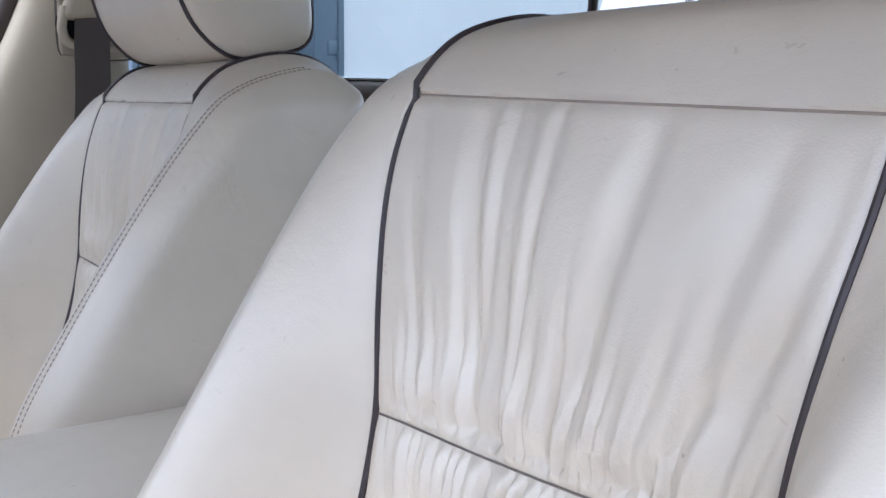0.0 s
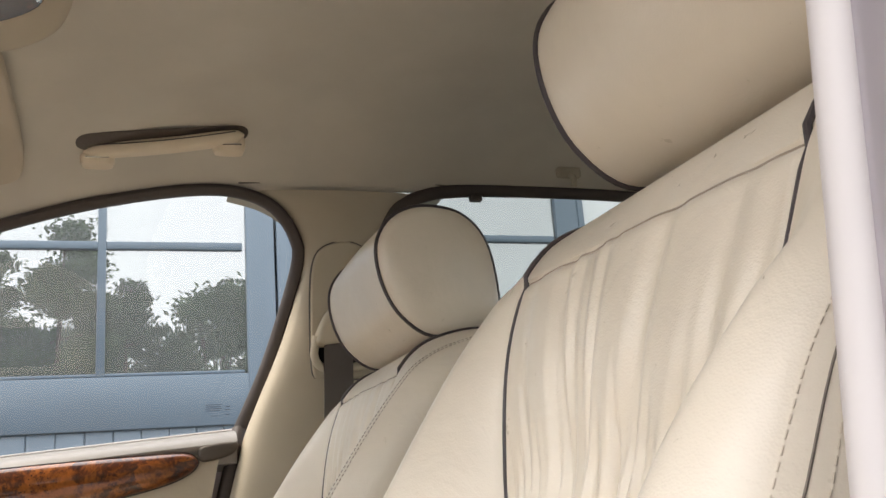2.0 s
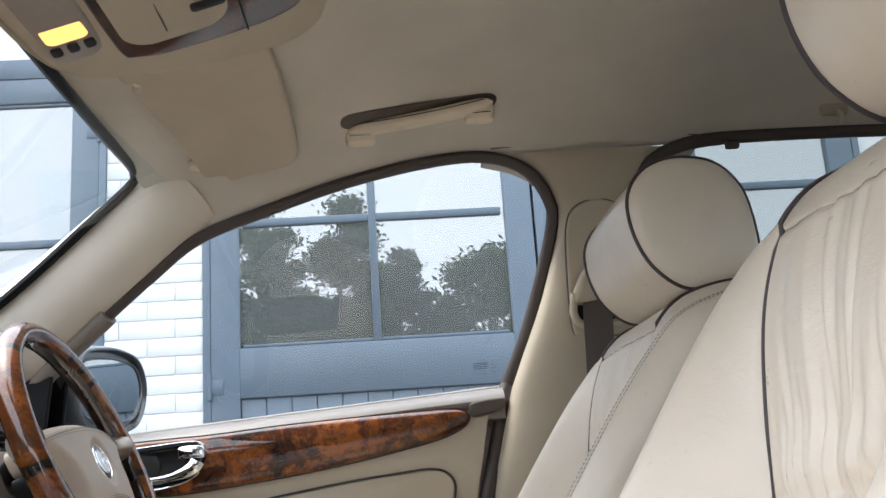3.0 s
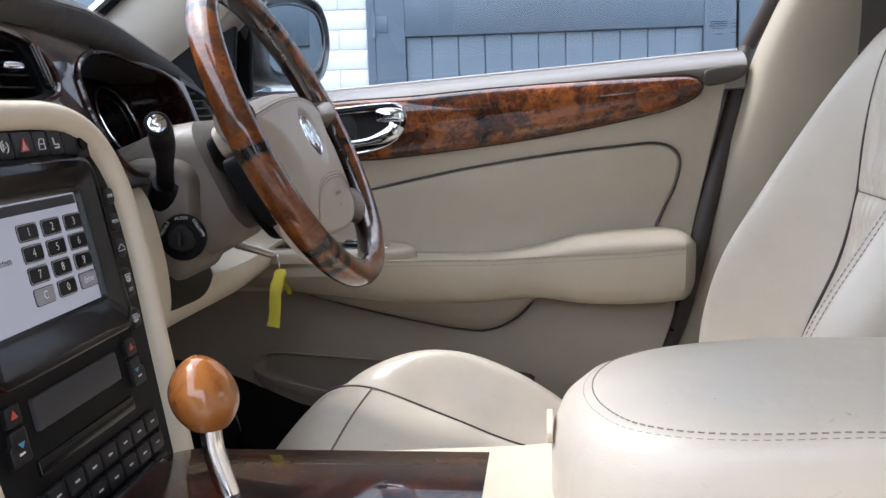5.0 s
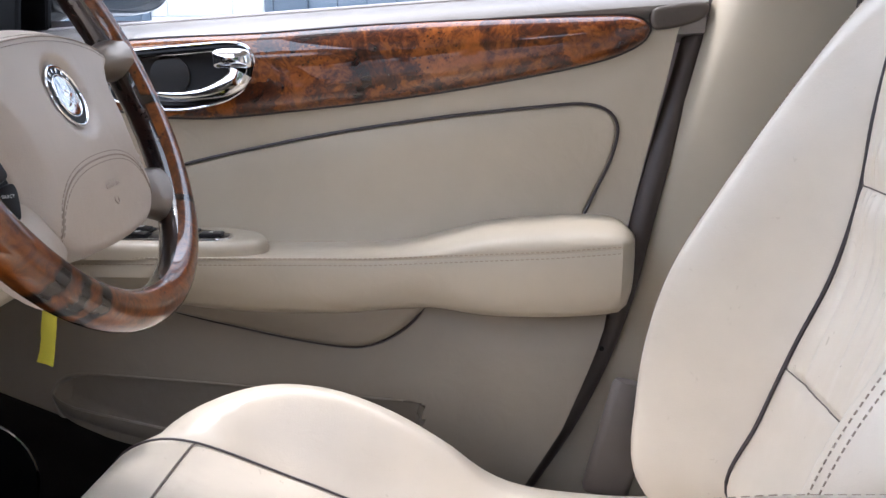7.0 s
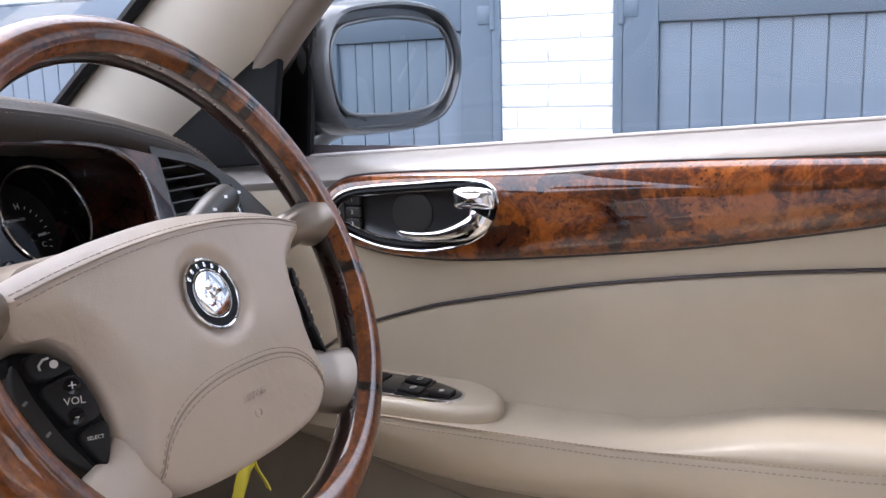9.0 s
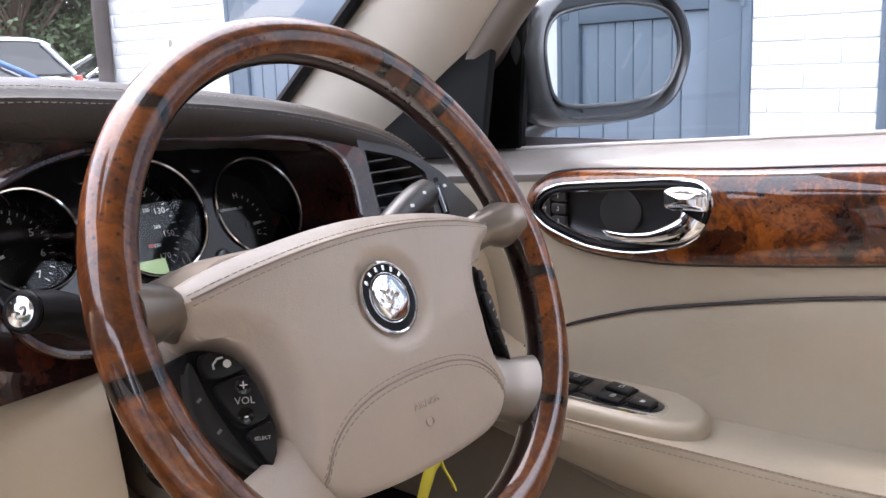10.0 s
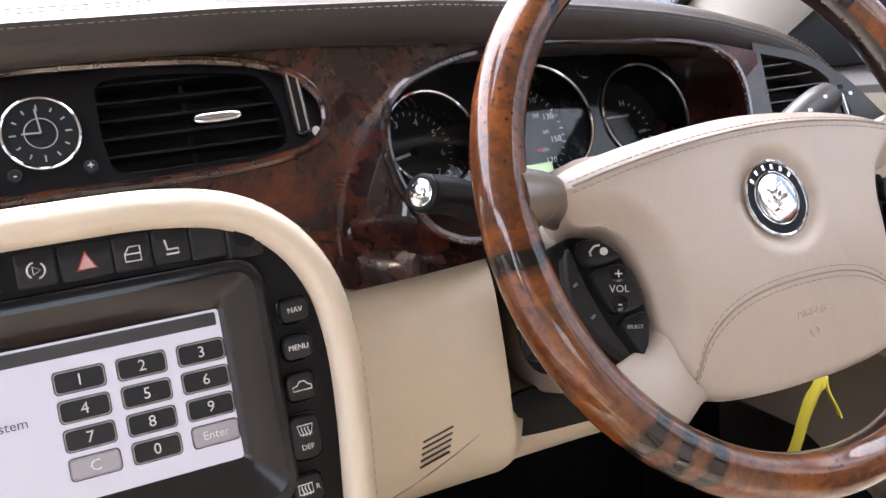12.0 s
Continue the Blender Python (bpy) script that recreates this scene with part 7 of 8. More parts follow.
def build_rear_view_mirror():
    m = thing("rear_view_mirror", "dark rear-view mirror hanging from the windscreen", "mirror", at=(0.02, 0.70, 1.29))
    M = facing((0.036, 0.700, 1.240), (0.55, -0.82, -0.14))
    sh = oval(0.118, 0.034, 60, 3.2)
    part("shell", loft([[M @ V((*(q * k), h)) for q in sh] for k, h in ((0.55, -0.040), (0.85, -0.030), (0.98, -0.012), (1.0, 0.0), (0.985, 0.004))]), BLACK, m)
    part("glass", plate(sh * 0.955, lambda a, b, h: M @ V((a, b, 0.0042 + h)), 0.001), MIRROR, m)
    part("stem", tube(spline([(0.036, 0.72, 1.26), (0.02, 0.735, 1.30), (0.0, 0.745, 1.325)], 8), 0.010, 10), BLACK, m)


def build_belt():
    b = thing("seat_belt", "brown seat belt and cream guide on the centre pillar", "seat belt", at=(0.67, -0.04, 1.13))
    cover = spline([(-0.012, 1.290), (0.004, 1.262), (0.008, 1.20), (0.006, 1.10), (-0.008, 1.088), (-0.07, 1.085), (-0.096, 1.095), (-0.102, 1.15), (-0.100, 1.25), (-0.085, 1.285), (-0.05, 1.300)], 70, True)
    xp = lambda z: table(z, [0.9, 1.02, 1.125, 1.20, 1.267, 1.315], [0.718, 0.705, 0.686, 0.676, 0.664, 0.655])
    part("height_adjuster", plate(cover, lambda a, z, h: (xp(z) - 0.001 - h, a - 0.019, z), 0.006, 0.004), PILLAR, b, "cream belt height adjuster plate")
    part("adjuster_gap", tube([(xp(z) - 0.002, a - 0.019, z) for a, z in inset(cover, -0.001)], 0.0016, 6, True), TAUPE_TRIM, b)
    part("belt_slot", plate(spline([(0.0, 1.140), (0.002, 1.118), (-0.02, 1.108), (-0.065, 1.108), (-0.085, 1.120), (-0.082, 1.140), (-0.04, 1.146)], 40, True), lambda a, z, h: (xp(z) - 0.0075 - h, a - 0.012, z), 0.002, 0.001), BLACK, b, "dark slot under the belt guide")
    hood = spline([(0.004, 1.135), (-0.004, 1.170), (-0.024, 1.196), (-0.055, 1.200), (-0.078, 1.180), (-0.085, 1.145), (-0.080, 1.127), (-0.04, 1.135)], 60, True)
    part("guide_hood", plate(hood, lambda a, z, h: (xp(z) - 0.006 - h, a - 0.020, z), 0.022, 0.012), PILLAR, b, "rounded cream belt guide")
    loop = spline([(0.002, 1.150), (0.006, 1.120), (-0.006, 1.102), (-0.04, 1.098), (-0.078, 1.104), (-0.090, 1.125), (-0.084, 1.150)], 40)
    part("guide_loop", tube([(xp(z) - 0.016, a - 0.020, z) for a, z in loop], 0.0065, 10), PILLAR, b)
    part("release_button", block((0.006, 0.012, 0.018), (xp(1.20) - 0.012, -0.052, 1.204), 0.002), TAUPE, b)
    mid = spline([(0.662, -0.052, 1.140), (0.664, -0.050, 1.10), (0.655, -0.045, 1.02), (0.650, -0.030, 0.90), (0.662, -0.005, 0.70), (0.69, 0.02, 0.45)], 40)
    rings = []
    for p in mid:
        w = 0.023
        rings.append([p + np.array((0.0, w, 0)), p + np.array((-0.0008, 0, 0)), p + np.array((0.0, -w, 0)), p + np.array((0.0016, -w, 0)), p + np.array((0.0012, 0, 0)), p + np.array((0.0016, w, 0))])
    part("webbing", loft(rings), BELT, b, "dark brown belt webbing")
    # seat-side release and coat hook
    h = thing("coat_hook", "small cream coat hook on the roof rail", "hook", at=(0.60, -0.45, 1.40))
    part("base", block((0.012, 0.045, 0.024), (0.598, -0.45, roof_z(0.598, -0.45) - 0.004), 0.005), PILLAR, h)
    part("prong", tube(spline([(0.590, -0.45, 1.405), (0.580, -0.45, 1.395), (0.583, -0.45, 1.382)], 8), 0.005, 8), PILLAR, h)
    c = thing("seal_clip", "small dark clip on the rear window seal", "clip", at=(0.640, -0.292, 1.376))
    part("clip", block((0.012, 0.022, 0.012), (0.638, -0.292, 1.374), 0.003), SEAL, c)
    # recline lever at the foot of the driver's seat back
    r = thing("seat_lever", "dark seat hinge cover beside the driver's cushion", "lever", at=(0.62, 0.19, 0.52))
    part("cover", block((0.02, 0.05, 0.13), (0.632, 0.190, 0.56), 0.008, (14, 0, 0)), TAUPE_TRIM, r)


def build_door_mirror():
    m = thing("door_mirror", "grey door mirror with oval glass", "door mirror", at=(1.0, 0.93, 1.06))
    # the glass looks back and a little inwards
    M = facing((0.944, 0.790, 1.066), (-0.15, -0.989, 0.0))
    gl = spline([(-0.122, 0.018), (-0.112, 0.040), (-0.085, 0.052), (0.0, 0.062), (0.075, 0.059), (0.108, 0.046), (0.124, 0.014), (0.112, -0.020), (0.085, -0.042), (0.025, -0.051), (-0.075, -0.050), (-0.106, -0.040), (-0.118, -0.015)], 80, True)
    sh = inset(gl, -0.021)
    rings = [[M @ V((q[0] * k + 0.02 * (1 - k), q[1] * k, h)) for q in sh] for k, h in ((0.30, -0.125), (0.62, -0.112), (0.88, -0.078), (1.02, -0.038), (1.035, -0.015), (1.0, 0.002), (0.965, 0.008), (0.925, 0.009), (0.90, 0.004), (0.885, -0.006))]
    part("shell", loft(rings), MIRROR_SHELL, m, "glossy grey mirror shell")
    part("glass", plate(gl, lambda a, b, h: M @ V((a, b, 0.000 + h)), 0.002), MIRROR, m, "mirror glass")
    part("glass_edge", tube([M @ V((a, b, 0.003)) for a, b in gl], 0.0024, 8, True), MIRROR_SHELL, m)
    arm = spline([(0.82, 0.875, 0.985), (0.85, 0.865, 0.990), (0.875, 0.85, 1.005), (0.90, 0.835, 1.025)], 16)
    part("arm", tube(arm, np.interp(np.linspace(0, 1, 16), [0, 0.6, 1], [0.028, 0.026, 0.04]), 14, flat=0.8), MIRROR_SHELL, m)
    # outside of the door: painted skin below the glass
    s = part("door_skin", sheet(lambda u, v: (0.83 + 0.10 * math.sin(max(0, min(1, (0.985 - v) / 0.3)) * 1.4), u, v), np.linspace(-1.2, 1.05, 20), np.linspace(0.30, 0.985, 14), (0.004, 0, 0)), BODY)
    tagged(s, "silver painted outer skin of the car's side", "car body", kind="structure")


HEADLINER_PAD = plain("beige visor cloth", (0.50, 0.435, 0.345), rough=0.85, grain=1100, relief=0.5, spec=0.15)
build_grab_handle()
build_visor()
build_overhead()
build_rear_view_mirror()
build_belt()
build_door_mirror()


# ---- outside: ground, garage row, car park, trees ----
def ground_material():
    m, nt, b = material("dark grey of the unseen ground")
    at = coords(nt)
    n1 = node(nt, "ShaderNodeTexNoise", Scale=1.2, Detail=6.0)
    n2 = node(nt, "ShaderNodeTexNoise", Scale=90.0, Detail=4.0)
    for n in (n1, n2):
        nt.links.new(at, n.inputs["Vector"])
    # surface is unseen; the dark grey keeps bounce light off undersides
    r = ramp(nt, n1.outputs[0], [(0.3, (0.075, 0.074, 0.072)), (0.7, (0.125, 0.122, 0.118))])
    nt.links.new(r.outputs[0], b.inputs["Base Color"])
    b.inputs["Roughness"].default_value = 0.8
    bump(nt, b, n2.outputs[0], 0.6, 0.006)
    return m


def painted(name, colour, vary=0.06, rough=0.55):
    """Brushed exterior paint with stains and fine relief."""
    m, nt, b = material(name)
    at = coords(nt)
    info = nt.nodes.new("ShaderNodeObjectInfo")
    n1 = node(nt, "ShaderNodeTexNoise", Scale=2.5, Detail=7.0, Roughness=0.65)
    n2 = node(nt, "ShaderNodeTexNoise", Scale=60.0, Detail=4.0)
    for n in (n1, n2):
        nt.links.new(at, n.inputs["Vector"])
    add = nt.nodes.new("ShaderNodeMath")
    add.operation = "MULTIPLY_ADD"
    add.inputs[1].default_value = 0.25
    nt.links.new(info.outputs["Random"], add.inputs[0])
    nt.links.new(n1.outputs[0], add.inputs[2])
    r = ramp(nt, add.outputs[0], [(0.35, tone(colour, 1 - vary)), (0.85, tone(colour, 1 + vary))])
    nt.links.new(r.outputs[0], b.inputs["Base Color"])
    b.inputs["Roughness"].default_value = rough
    bump(nt, b, n2.outputs[0], 0.15, 0.0015)
    return m


WALL_PAINT = painted("white masonry paint", (0.70, 0.71, 0.72), 0.06, 0.7)
BLUE_PAINT = painted("blue-grey gloss paint", (0.100, 0.136, 0.176), 0.09, 0.42)
PINK_PAINT = painted("pink render", (0.62, 0.47, 0.45), 0.05, 0.8)
BARK = painted("pine bark", (0.11, 0.075, 0.055), 0.3, 0.9)
LEAF = painted("dark foliage", (0.068, 0.105, 0.045), 0.45, 0.6)
PANE = glazing("garage glass", (0.40, 0.42, 0.44), 9.0)
# pale haze mixed into the panes to lift the tone of their reflections
pn = PANE.node_tree
haze = pn.nodes.new("ShaderNodeBsdfDiffuse")
haze.inputs[0].default_value = (0.36, 0.38, 0.385, 1)
hazed = pn.nodes.new("ShaderNodeMixShader")
hazed.inputs[0].default_value = 0.22
pn.links.new(pn.nodes["Material Output"].inputs[0].links[0].from_socket, hazed.inputs[1])
pn.links.new(haze.outputs[0], hazed.inputs[2])
pn.links.new(hazed.outputs[0], pn.nodes["Material Output"].inputs[0])
# near-black that holds the garages' inner shade; also the plain roof colour
DARKROOM = plain("shade-dark garage interior and dark roofs", (0.05, 0.055, 0.06), rough=0.9)
GX = 3.0


def rect(x, y0, y1, z0, z1, depth, soft=0.0):
    return block((depth, abs(y1 - y0), z1 - z0), (x + depth / 2, (y0 + y1) / 2, (z0 + z1) / 2), soft)


def garage_door(y_left, y_right, rail_z, glass_top, panes, top):
    """A boarded garage door with a glazed upper part; y_left is its hinge side."""
    g = thing("garage_door", "blue-grey painted timber garage door with glazed top", "garage door", "garage doors", at=(GX, (y_left + y_right) / 2, 0))
    s = 1 if y_right > y_left else -1
    st = 0.115
    z_mid = rail_z - 0.20
    part("stile", rect(GX, y_left, y_left + s * st, 0.05, top, 0.05, 0.004), BLUE_PAINT, g)
    part("stile", rect(GX, y_right - s * st, y_right, 0.05, top, 0.05, 0.004), BLUE_PAINT, g)
    a, b = y_left + s * st, y_right - s * st
    part("rail", rect(GX, a, b, z_mid, rail_z, 0.05, 0.004), BLUE_PAINT, g)
    part("rail", rect(GX, a, b, 0.05, 0.25, 0.05, 0.004), BLUE_PAINT, g)
    part("rail", rect(GX, a, b, top - 0.11, top, 0.05, 0.004), BLUE_PAINT, g)
    rows = [rail_z, glass_top, top - 0.11] if glass_top else [rail_z, top - 0.11]
    for k in range(1, panes):
        y = a + (b - a) * k / panes
        part("mullion", rect(GX + 0.004, y - 0.016, y + 0.016, rail_z, top - 0.11, 0.04, 0.004), BLUE_PAINT, g)
    for z in rows[1:-1]:
        for k in range(panes):
            y0, y1 = a + (b - a) * k / panes + s * 0.016, a + (b - a) * (k + 1) / panes - s * 0.016
            part("glazing_bar", rect(GX + 0.006, y0, y1, z - 0.016, z + 0.016, 0.036, 0.004), BLUE_PAINT, g)
    for k in range(panes):
        for z0, z1 in zip(rows[:-1], rows[1:]):
            y0, y1 = a + (b - a) * k / panes, a + (b - a) * (k + 1) / panes
            part("pane", rect(GX + 0.022, y0, y1, z0, z1, 0.004), PANE, g, smooth=False)
            for zb in (z0 + 0.008, z1 - 0.008):
                part("bead", rect(GX + 0.010, y0 + s * 0.014, y1 - s * 0.014, zb - 0.006, zb + 0.006, 0.012, 0.003), BLUE_PAINT, g)
    # boards below the middle rail
    n = 11
    for k in range(n):
        y0, y1 = a + (b - a) * k / n, a + (b - a) * (k + 1) / n
        part("board", rect(GX + 0.016, y0 + s * 0.0018, y1 - s * 0.0018, 0.25, z_mid, 0.022, 0.004), BLUE_PAINT, g)
    part("board_backing", rect(GX + 0.022, a, b, 0.25, z_mid, 0.02), BLUE_PAINT, g)
    for z in (0.45, rail_z - 0.15, top - 0.25):
        h = part("hinge", tube([(GX - 0.004, y_left - s * 0.004, z - 0.05), (GX - 0.004, y_left - s * 0.004, z + 0.05)], 0.009, 8), BLUE_PAINT, g)
        part("hinge_leaf", rect(GX - 0.004, y_left, y_left + s * 0.05, z - 0.03, z + 0.03, 0.005, 0.001), BLUE_PAINT, h)
    return g


def brick_wall(name, label, y0, y1, z0, z1):
    """White painted brickwork: the nearest bricks stand as parts of the wall, on a backing."""
    w = part(name, rect(GX + 0.012, y0, y1, z0, z1, 0.22), WALL_PAINT)
    tagged(w, label, "wall", kind="structure")
    return w


def build_garages():
    gm = ground_material()
    g = part("ground", ([(-600, -600, 0), (600, -600, 0), (600, 600, 0), (-600, 600, 0)], [(0, 1, 2, 3)]), gm, smooth=False)
    tagged(g, "unseen yard ground reaching far off, dark to cut bounce", "ground", kind="structure")
    top = 2.62
    garage_door(1.025, -0.315, 1.415, 1.935, 2, top)
    garage_door(-1.73, -0.325, 1.415, 1.985, 2, top)
    garage_door(1.48, 2.83, 1.415, 1.895, 2, top)
    garage_door(4.11, 2.84, 1.415, 1.895, 2, top)
    for y0, y1 in ((1.025, 1.055), (-1.76, -1.73), (1.45, 1.48), (4.11, 4.14)):
        p = part("door_post", rect(GX - 0.004, y0, y1, 0, top + 0.06, 0.12, 0.004), BLUE_PAINT)
        tagged(p, "blue-grey timber post of a garage doorway", "post", kind="structure")
    for y0, y1 in ((-1.76, 1.055), (1.45, 4.14)):
        p = part("door_lintel", rect(GX - 0.004, y0, y1, top, top + 0.09, 0.12, 0.004), BLUE_PAINT)
        tagged(p, "blue-grey timber head of a garage doorway", "lintel", kind="structure")
        # wall behind the panes, its dimness put into the colour
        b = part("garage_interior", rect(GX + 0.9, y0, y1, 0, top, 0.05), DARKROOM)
        tagged(b, "back wall inside a garage, coloured dark for its shade", "wall", kind="structure")
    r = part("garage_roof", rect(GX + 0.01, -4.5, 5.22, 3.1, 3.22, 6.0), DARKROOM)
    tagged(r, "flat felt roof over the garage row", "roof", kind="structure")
    walls = [("wall_pier", 1.055, 1.45, 0, 3.1), ("wall_north", 4.14, 5.22, 0, 3.1), ("wall_south", -4.5, -1.76, 0, 3.1), ("wall_top", -1.76, 1.055, top + 0.09, 3.1), ("wall_top", 1.45, 4.14, top + 0.09, 3.1)]
    made = [(brick_wall(n, "white painted brick wall of the garage row", a, b, c, d), a, b, c, d) for n, a, b, c, d in walls]
    # bollard light, bracket on the end wall
    h = thing("wall_tap", "rusty tap and pipe on the white wall", "tap", at=(GX, 4.62, 1.1))
    part("pipe", tube([(GX - 0.01, 4.60, 0.98), (GX - 0.012, 4.60, 1.24)], 0.009, 8), SATIN, h)
    part("spout", tube(spline([(GX - 0.01, 4.60, 1.10), (GX - 0.06, 4.63, 1.10), (GX - 0.08, 4.66, 1.06)], 10), 0.012, 8), plain("rusty brass", (0.55, 0.28, 0.08), 0.5, 0.4), h)
    p = thing("down_pipe", "dark rainwater pipe at the end of the white wall", "pipe", at=(GX - 0.04, 5.20, 0))
    part("pipe", tube([(GX - 0.04, 5.20, 0.0), (GX - 0.04, 5.20, 3.3)], 0.045, 12), SEAL, p)
    return made


def bricks_on(made):
    """Bricks of the pier and the end wall that the camera passes nearest."""
    cache = {}
    for w, y0, y1, z0, z1 in made[:2]:
        lo, hi = 0.80, (2.75 if w.name == "wall_pier" else 1.55)
        row = 0
        z = lo
        while z < hi:
            y = y0 - (0.1125 if row % 2 else 0.0)
            while y < y1 - 0.01:
                a, b = max(y, y0) + 0.001, min(y + 0.223, y1) - 0.001
                if b - a > 0.03:
                    key = round(b - a, 3)
                    if key not in cache:
                        me = mesh_of("brick", *block((0.016, b - a, 0.072), (0, 0, 0), 0.004), WALL_PAINT)
                        cache[key] = me
                    o = new("brick", cache[key])
                    rng = random.Random(row * 131 + int(y * 1000))
                    o.location = (GX + 0.013 + rng.uniform(-0.0012, 0.0012), (a + b) / 2, z + 0.0375)
                    o.rotation_euler = (radians(rng.uniform(-0.4, 0.4)), 0, radians(rng.uniform(-0.4, 0.4)))
                    o.parent = w
                y += 0.225
            z += 0.075
            row += 1


def pine(at, height, spread, seed, low=0.35):
    """A pine: tapered bent trunk, limbs, flat-topped clumps of needles with gaps."""
    t = thing("pine_tree", "tall dark green pine with open layered crown", "tree", "trees", at=at)
    rng = random.Random(seed)
    base = V(at)
    bend = V((rng.uniform(-1, 1), rng.uniform(-1, 1), 0)) * 0.04
    trunk = [base + V((0, 0, height * s)) + bend * (s * s * height) for s in np.linspace(0, 0.95, 14)]
    limbs = [tube(trunk, np.linspace(height * 0.018, height * 0.004, 14), 8)]
    tips = []
    for k in range(22):
        s = low + (0.97 - low) * (k + rng.random()) / 22
        a = rng.uniform(0, 2 * math.pi)
        reach = spread * (1.05 - 0.75 * ((s - low) / (1 - low)) ** 1.6) * rng.uniform(0.55, 1.05)
        p0 = trunk[min(13, int(s / 0.95 * 13))]
        p1 = p0 + V((math.cos(a) * reach, math.sin(a) * reach, height * 0.06 * rng.uniform(0.2, 1.2)))
        mid = p0.lerp(p1, 0.5) + V((0, 0, -height * 0.012))
        limbs.append(tube(spline([p0, mid, p1], 7), np.linspace(height * 0.006, height * 0.0015, 7), 5))
        tips += [(p1, 1.0), (p0.lerp(p1, 0.7), 0.8), (mid, 0.5)]
    part("trunk", join(*limbs), BARK, t)
    verts, faces = [], []
    for p, k in tips:
        for _ in range(int(360 * k)):
            v = V((rng.gauss(0, 1), rng.gauss(0, 1), rng.gauss(0, 0.45))) * (spread * 0.13)
            c = p + v
            d = V((rng.uniform(-1, 1), rng.uniform(-1, 1), rng.uniform(-0.3, 0.9))).normalized()
            e = d.orthogonal().normalized()
            ln = height * rng.uniform(0.010, 0.018)
            n = len(verts)
            verts += [c - e * ln * 0.35, c + d * ln, c + e * ln * 0.35, c - d * ln * 0.4]
            faces.append((n, n + 1, n + 2, n + 3))
    part("crown", (verts, faces), LEAF, t, smooth=False)
    return t


def bushy(at, height, spread, seed):
    t = thing("broadleaf_tree", "dense dark green tree with rounded uneven crown", "tree", "trees", at=at)
    rng = random.Random(seed)
    base = V(at)
    limbs = [tube([base, base + V((0, 0, height * 0.5))], [height * 0.025, height * 0.012], 8)]
    verts, faces = [], []
    for k in range(46):
        a, s = rng.uniform(0, 6.28), rng.uniform(0.16, 0.98)
        r = spread * math.sin(math.pi * min(1, 0.18 + 0.75 * s)) ** 0.7 * rng.uniform(0.35, 1.0)
        c = base + V((math.cos(a) * r, math.sin(a) * r, height * s))
        limbs.append(tube([base + V((0, 0, height * 0.4 * s)), c], [height * 0.008, height * 0.002], 5))
        for _ in range(420):
            v = V((rng.gauss(0, 1), rng.gauss(0, 1), rng.gauss(0, 0.8))) * (spread * 0.17)
            d = V((rng.uniform(-1, 1), rng.uniform(-1, 1), rng.uniform(-1, 1))).normalized()
            e = d.orthogonal().normalized()
            ln = height * rng.uniform(0.010, 0.018)
            n = len(verts)
            verts += [c + v - e * ln * 0.5, c + v + d * ln, c + v + e * ln * 0.5, c + v - d * ln]
            faces.append((n, n + 1, n + 2, n + 3))
    part("trunk", join(*limbs), BARK, t)
    part("crown", (verts, faces), LEAF, t, smooth=False)


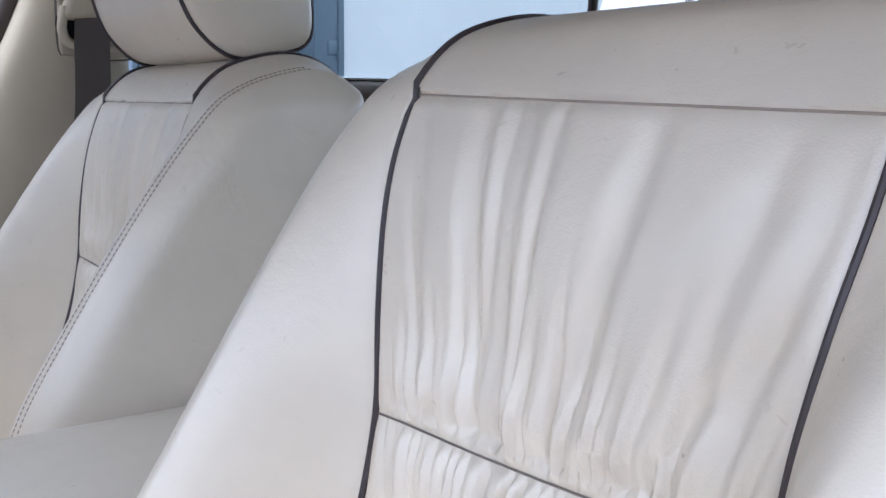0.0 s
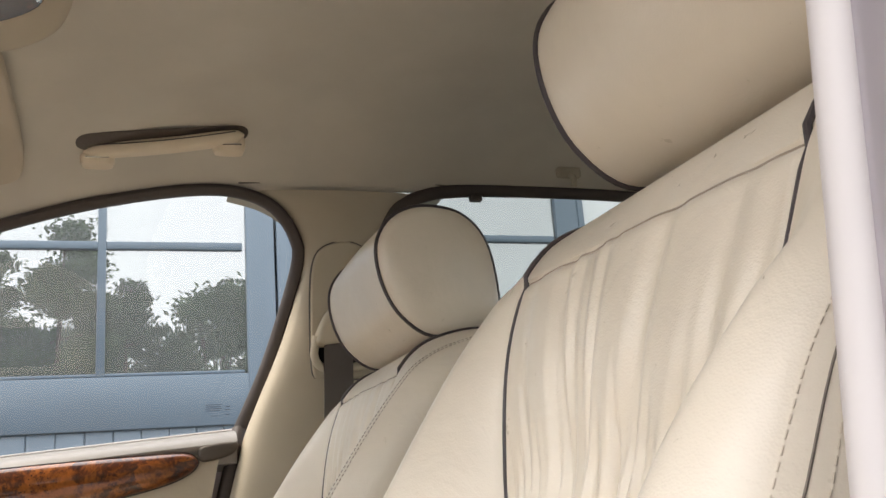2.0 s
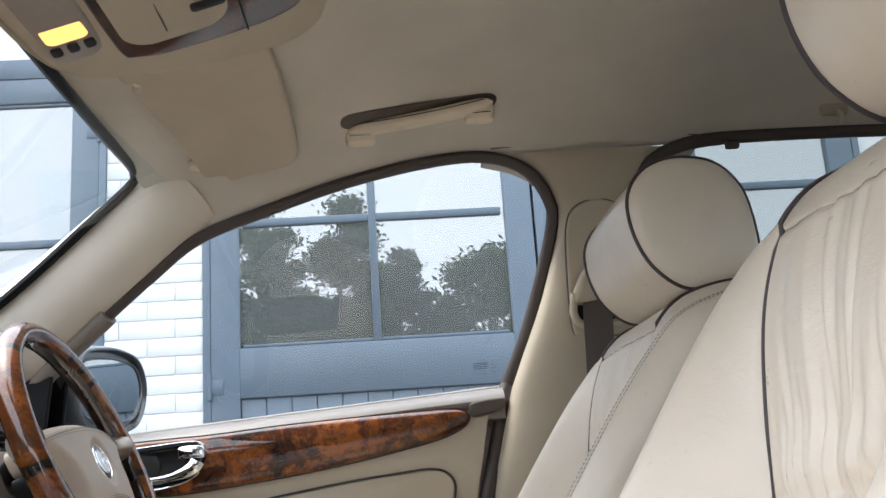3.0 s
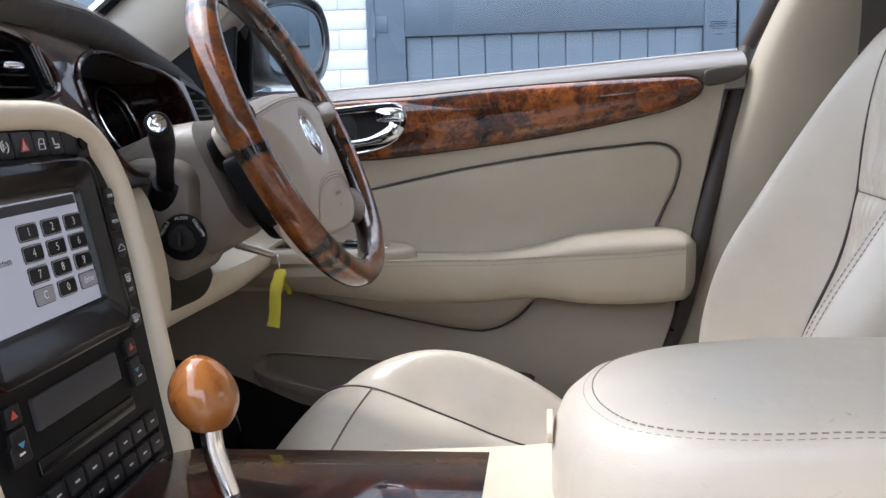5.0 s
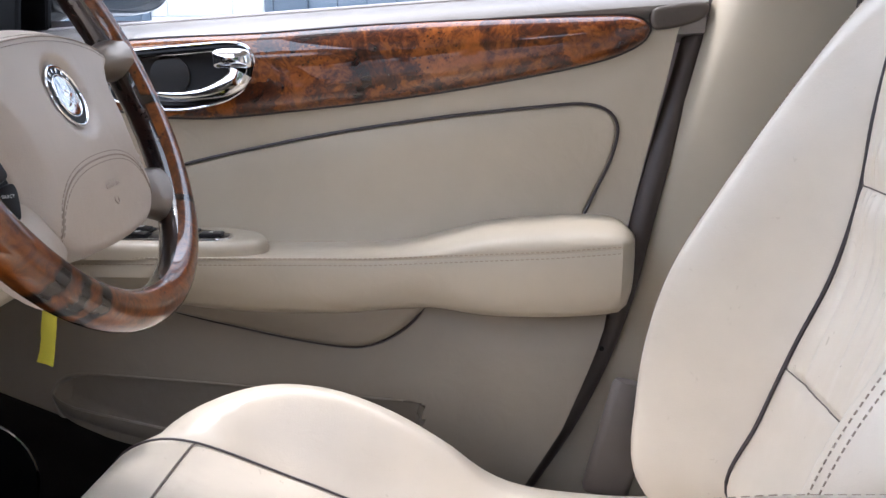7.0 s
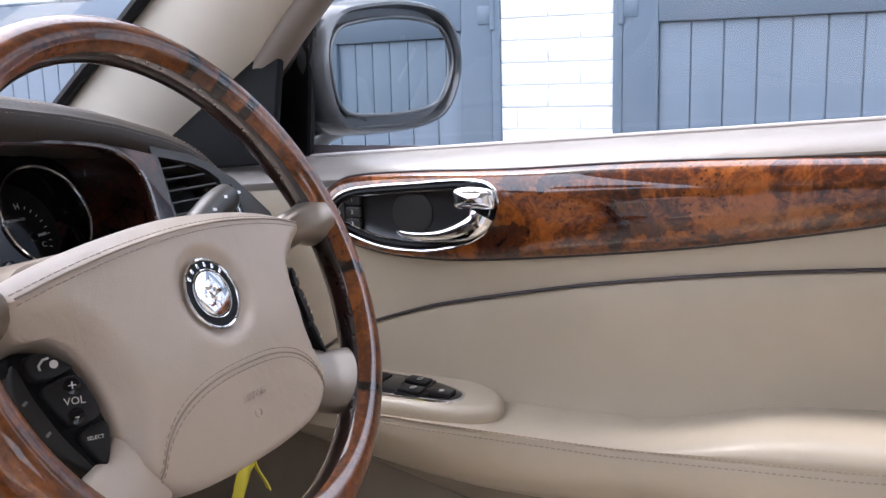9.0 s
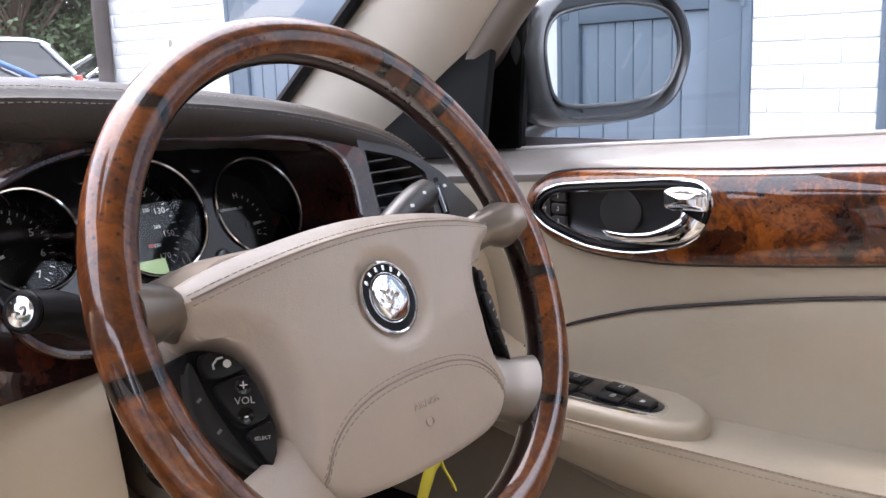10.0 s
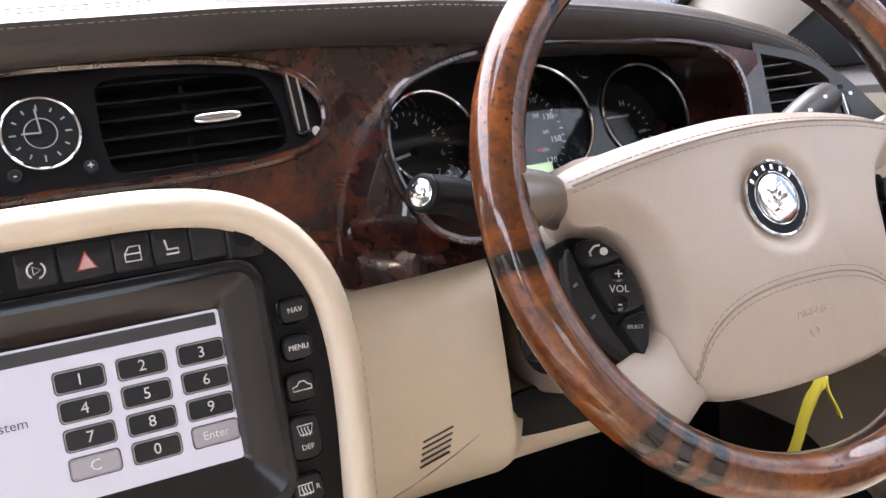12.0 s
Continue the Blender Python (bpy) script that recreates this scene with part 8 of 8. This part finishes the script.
def parked_car(at, turn, colour, label, tall=1.0, square=0.0):
    """A parked car: lofted body, glasshouse, roof skin, pillars, wheels and lamps; its nose points to +y before the turn."""
    c = thing("parked_car", label, "car", "parked cars", at=at)
    m = pose(*at, 0, 0, turn)
    paint = plain(label.split()[0] + " car paint", colour, 0.28, 0.2, 0.9)
    ys = [2.12, 2.05, 1.7, 1.2, 0.9, 0.0, -1.0, -1.6, -1.95, -2.10]
    belt = [0.62, 0.70, 0.80, 0.88, 0.92, 0.95, 0.97, 0.97, 0.92, 0.80]
    wide = [0.62, 0.76, 0.84, 0.87, 0.88, 0.89, 0.89, 0.87, 0.82, 0.72]
    rings = []
    for y, z, w in spline(np.stack([ys, belt, wide], 1), 40):
        half = [(w * 0.86, 0.26), (w * 0.98, 0.34), (w, 0.52), (w * 0.99, (0.52 + z) / 2), (w * 0.96, z - 0.05), (w * 0.90, z - 0.005), (w * 0.6, z + 0.012), (0.0, z + 0.02)]
        rings.append([m @ V((x, y, q * tall)) for x, q in half] + [m @ V((-x, y, q * tall)) for x, q in half[-2::-1]])
    part("body", loft(rings), paint, c)
    back = -1.75 - 0.2 * square
    roof_line = spline([(1.05, 0.93), (0.72, 1.12), (0.30, 1.33), (0.0, 1.405), (-0.5, 1.435), (-1.0, 1.41 + 0.02 * square), (-1.35 - 0.3 * square, 1.31 + 0.06 * square), (back, 0.98)], 30)
    foot = [(max(back, min(1.05, y)), 0.93 + 0.02 * (y < 0)) for y, _ in roof_line]
    rings = []
    for (y, z), (_, f) in zip(roof_line, foot):
        k = max(0.0, z - f) / 0.5
        rings.append([m @ V((x * (1 - 0.02), y, q * tall)) for x, q in ((0.82, f - 0.02), (0.82 - 0.10 * k, f + (z - f) * 0.6), (0.76 - 0.12 * k, z - 0.03), (0.5, z), (0.0, z + 0.008), (-0.5, z), (-0.76 + 0.12 * k, z - 0.03), (-0.82 + 0.10 * k, f + (z - f) * 0.6), (-0.82, f - 0.02))])
    part("glasshouse", loft(rings, False), CAR_WINDOW, c, "dark reflecting car windows")
    skin = [(y, z) for y, z in roof_line if z > 1.30]
    part("roof", loft([[m @ V((x, y, (q + 0.014) * tall)) for x, q in ((0.66, z - 0.055), (0.64, z - 0.02), (0.5, z + 0.002), (0.0, z + 0.010), (-0.5, z + 0.002), (-0.64, z - 0.02), (-0.66, z - 0.055))] for y, z in skin], False), paint, c)
    for s in (-1, 1):
        for path in (((1.08, 0.93, 0.80), (0.70, 1.13, 0.755), (0.27, 1.335, 0.67)), ((-0.25, 0.95, 0.83), (-0.28, 1.2, 0.775), (-0.30, 1.39, 0.69)), ((back, 0.96, 0.80), (-1.50 - 0.25 * square, 1.15, 0.76), (-1.25 - 0.3 * square, 1.36, 0.67))):
            part("pillar", tube([m @ V((s * x, y, z * tall)) for y, z, x in path], 0.035, 8), paint, c)
        part("window_trim", tube([m @ V((s * 0.845, y, 0.955 * tall)) for y in np.linspace(1.0, back + 0.1, 12)], 0.016, 6), BLACK, c)
        part("side_mirror", moved(block((0.16, 0.10, 0.12), (s * 0.96, 0.82, 1.0 * tall), 0.035), m), paint, c)
        for y in (1.35, -1.35):
            wh = part("wheel", moved(loft([[V((s * x, y + r * math.cos(a), 0.32 + r * math.sin(a))) for a in np.linspace(0, 6.283, 28, endpoint=False)] for x, r in ((0.70, 0.30), (0.72, 0.32), (0.88, 0.32), (0.90, 0.30))]), m), BLACK, c)
            part("rim", moved(loft([[V((s * x, y + r * math.cos(a), 0.32 + r * math.sin(a))) for a in np.linspace(0, 6.283, 24, endpoint=False)] for x, r in ((0.895, 0.21), (0.905, 0.19), (0.90, 0.05))]), m), SATIN, wh)
        part("headlight", moved(block((0.34, 0.10, 0.13), (s * 0.56, 2.06, 0.64 * tall), 0.04), m), PRINT, c)
        part("tail_light", moved(block((0.22, 0.10, 0.24), (s * 0.68, -2.03, 0.84 * tall), 0.03), m), PRINT_RED, c)


def build_surroundings():
    b = thing("pink_building", "pink rendered building across the yard", "building", at=(2.2, 17, 0))
    part("wall", block((10.2, 5.0, 6.0), (1.8, 19.5, 3.0), 0.02), PINK_PAINT, b)
    part("roof", loft([[(-3.6, 16.7, 6.0), (7.2, 16.7, 6.0), (7.2, 22.3, 6.0), (-3.6, 22.3, 6.0)], [(-3.6, 19.4, 8.0), (7.2, 19.4, 8.0), (7.2, 19.6, 8.0), (-3.6, 19.6, 8.0)]]), DARKROOM, b, smooth=False)
    parked_car((4.6, 11.6, 0.0), -86, (0.035, 0.13, 0.34), "blue parked hatchback in the yard", 1.0)
    parked_car((5.5, 14.3, 0.0), 88, (0.75, 0.76, 0.77), "white parked estate car in the yard", 1.15, 1.0)
    parked_car((11.3, 18.5, 0.0), 84, (0.36, 0.37, 0.38), "silver parked car in the yard", 1.12, 0.5)
    rng = random.Random(4)
    for k in range(12):
        bushy((5.5 + 1.75 * k, 25 + (k % 2) * 2.2 + rng.uniform(-0.6, 0.6), 0), rng.uniform(6.5, 9), 2.4, 20 + k)
    # trees behind the camera's side, mirrored in the garage panes
    for k, (y, h, s) in enumerate(((4.8, 10.6, 2.3), (2.5, 10.4, 2.6), (0.4, 9.0, 1.6))):
        pine((-27, y, 0), h, s, 40 + k)
    for k, (y, h, s) in enumerate(((-2.9, 9.6, 2.2), (-6.2, 9.6, 2.6), (7.8, 9.2, 2.6), (-9.5, 9.4, 2.8), (11, 9.8, 2.8), (0.6, 7.4, 2.6), (4.2, 7.3, 2.4))):
        bushy((-28.5 + (k % 2), y, 0), h, s, 60 + k)


bricks_made = build_garages()
build_surroundings()
bricks_on(bricks_made)
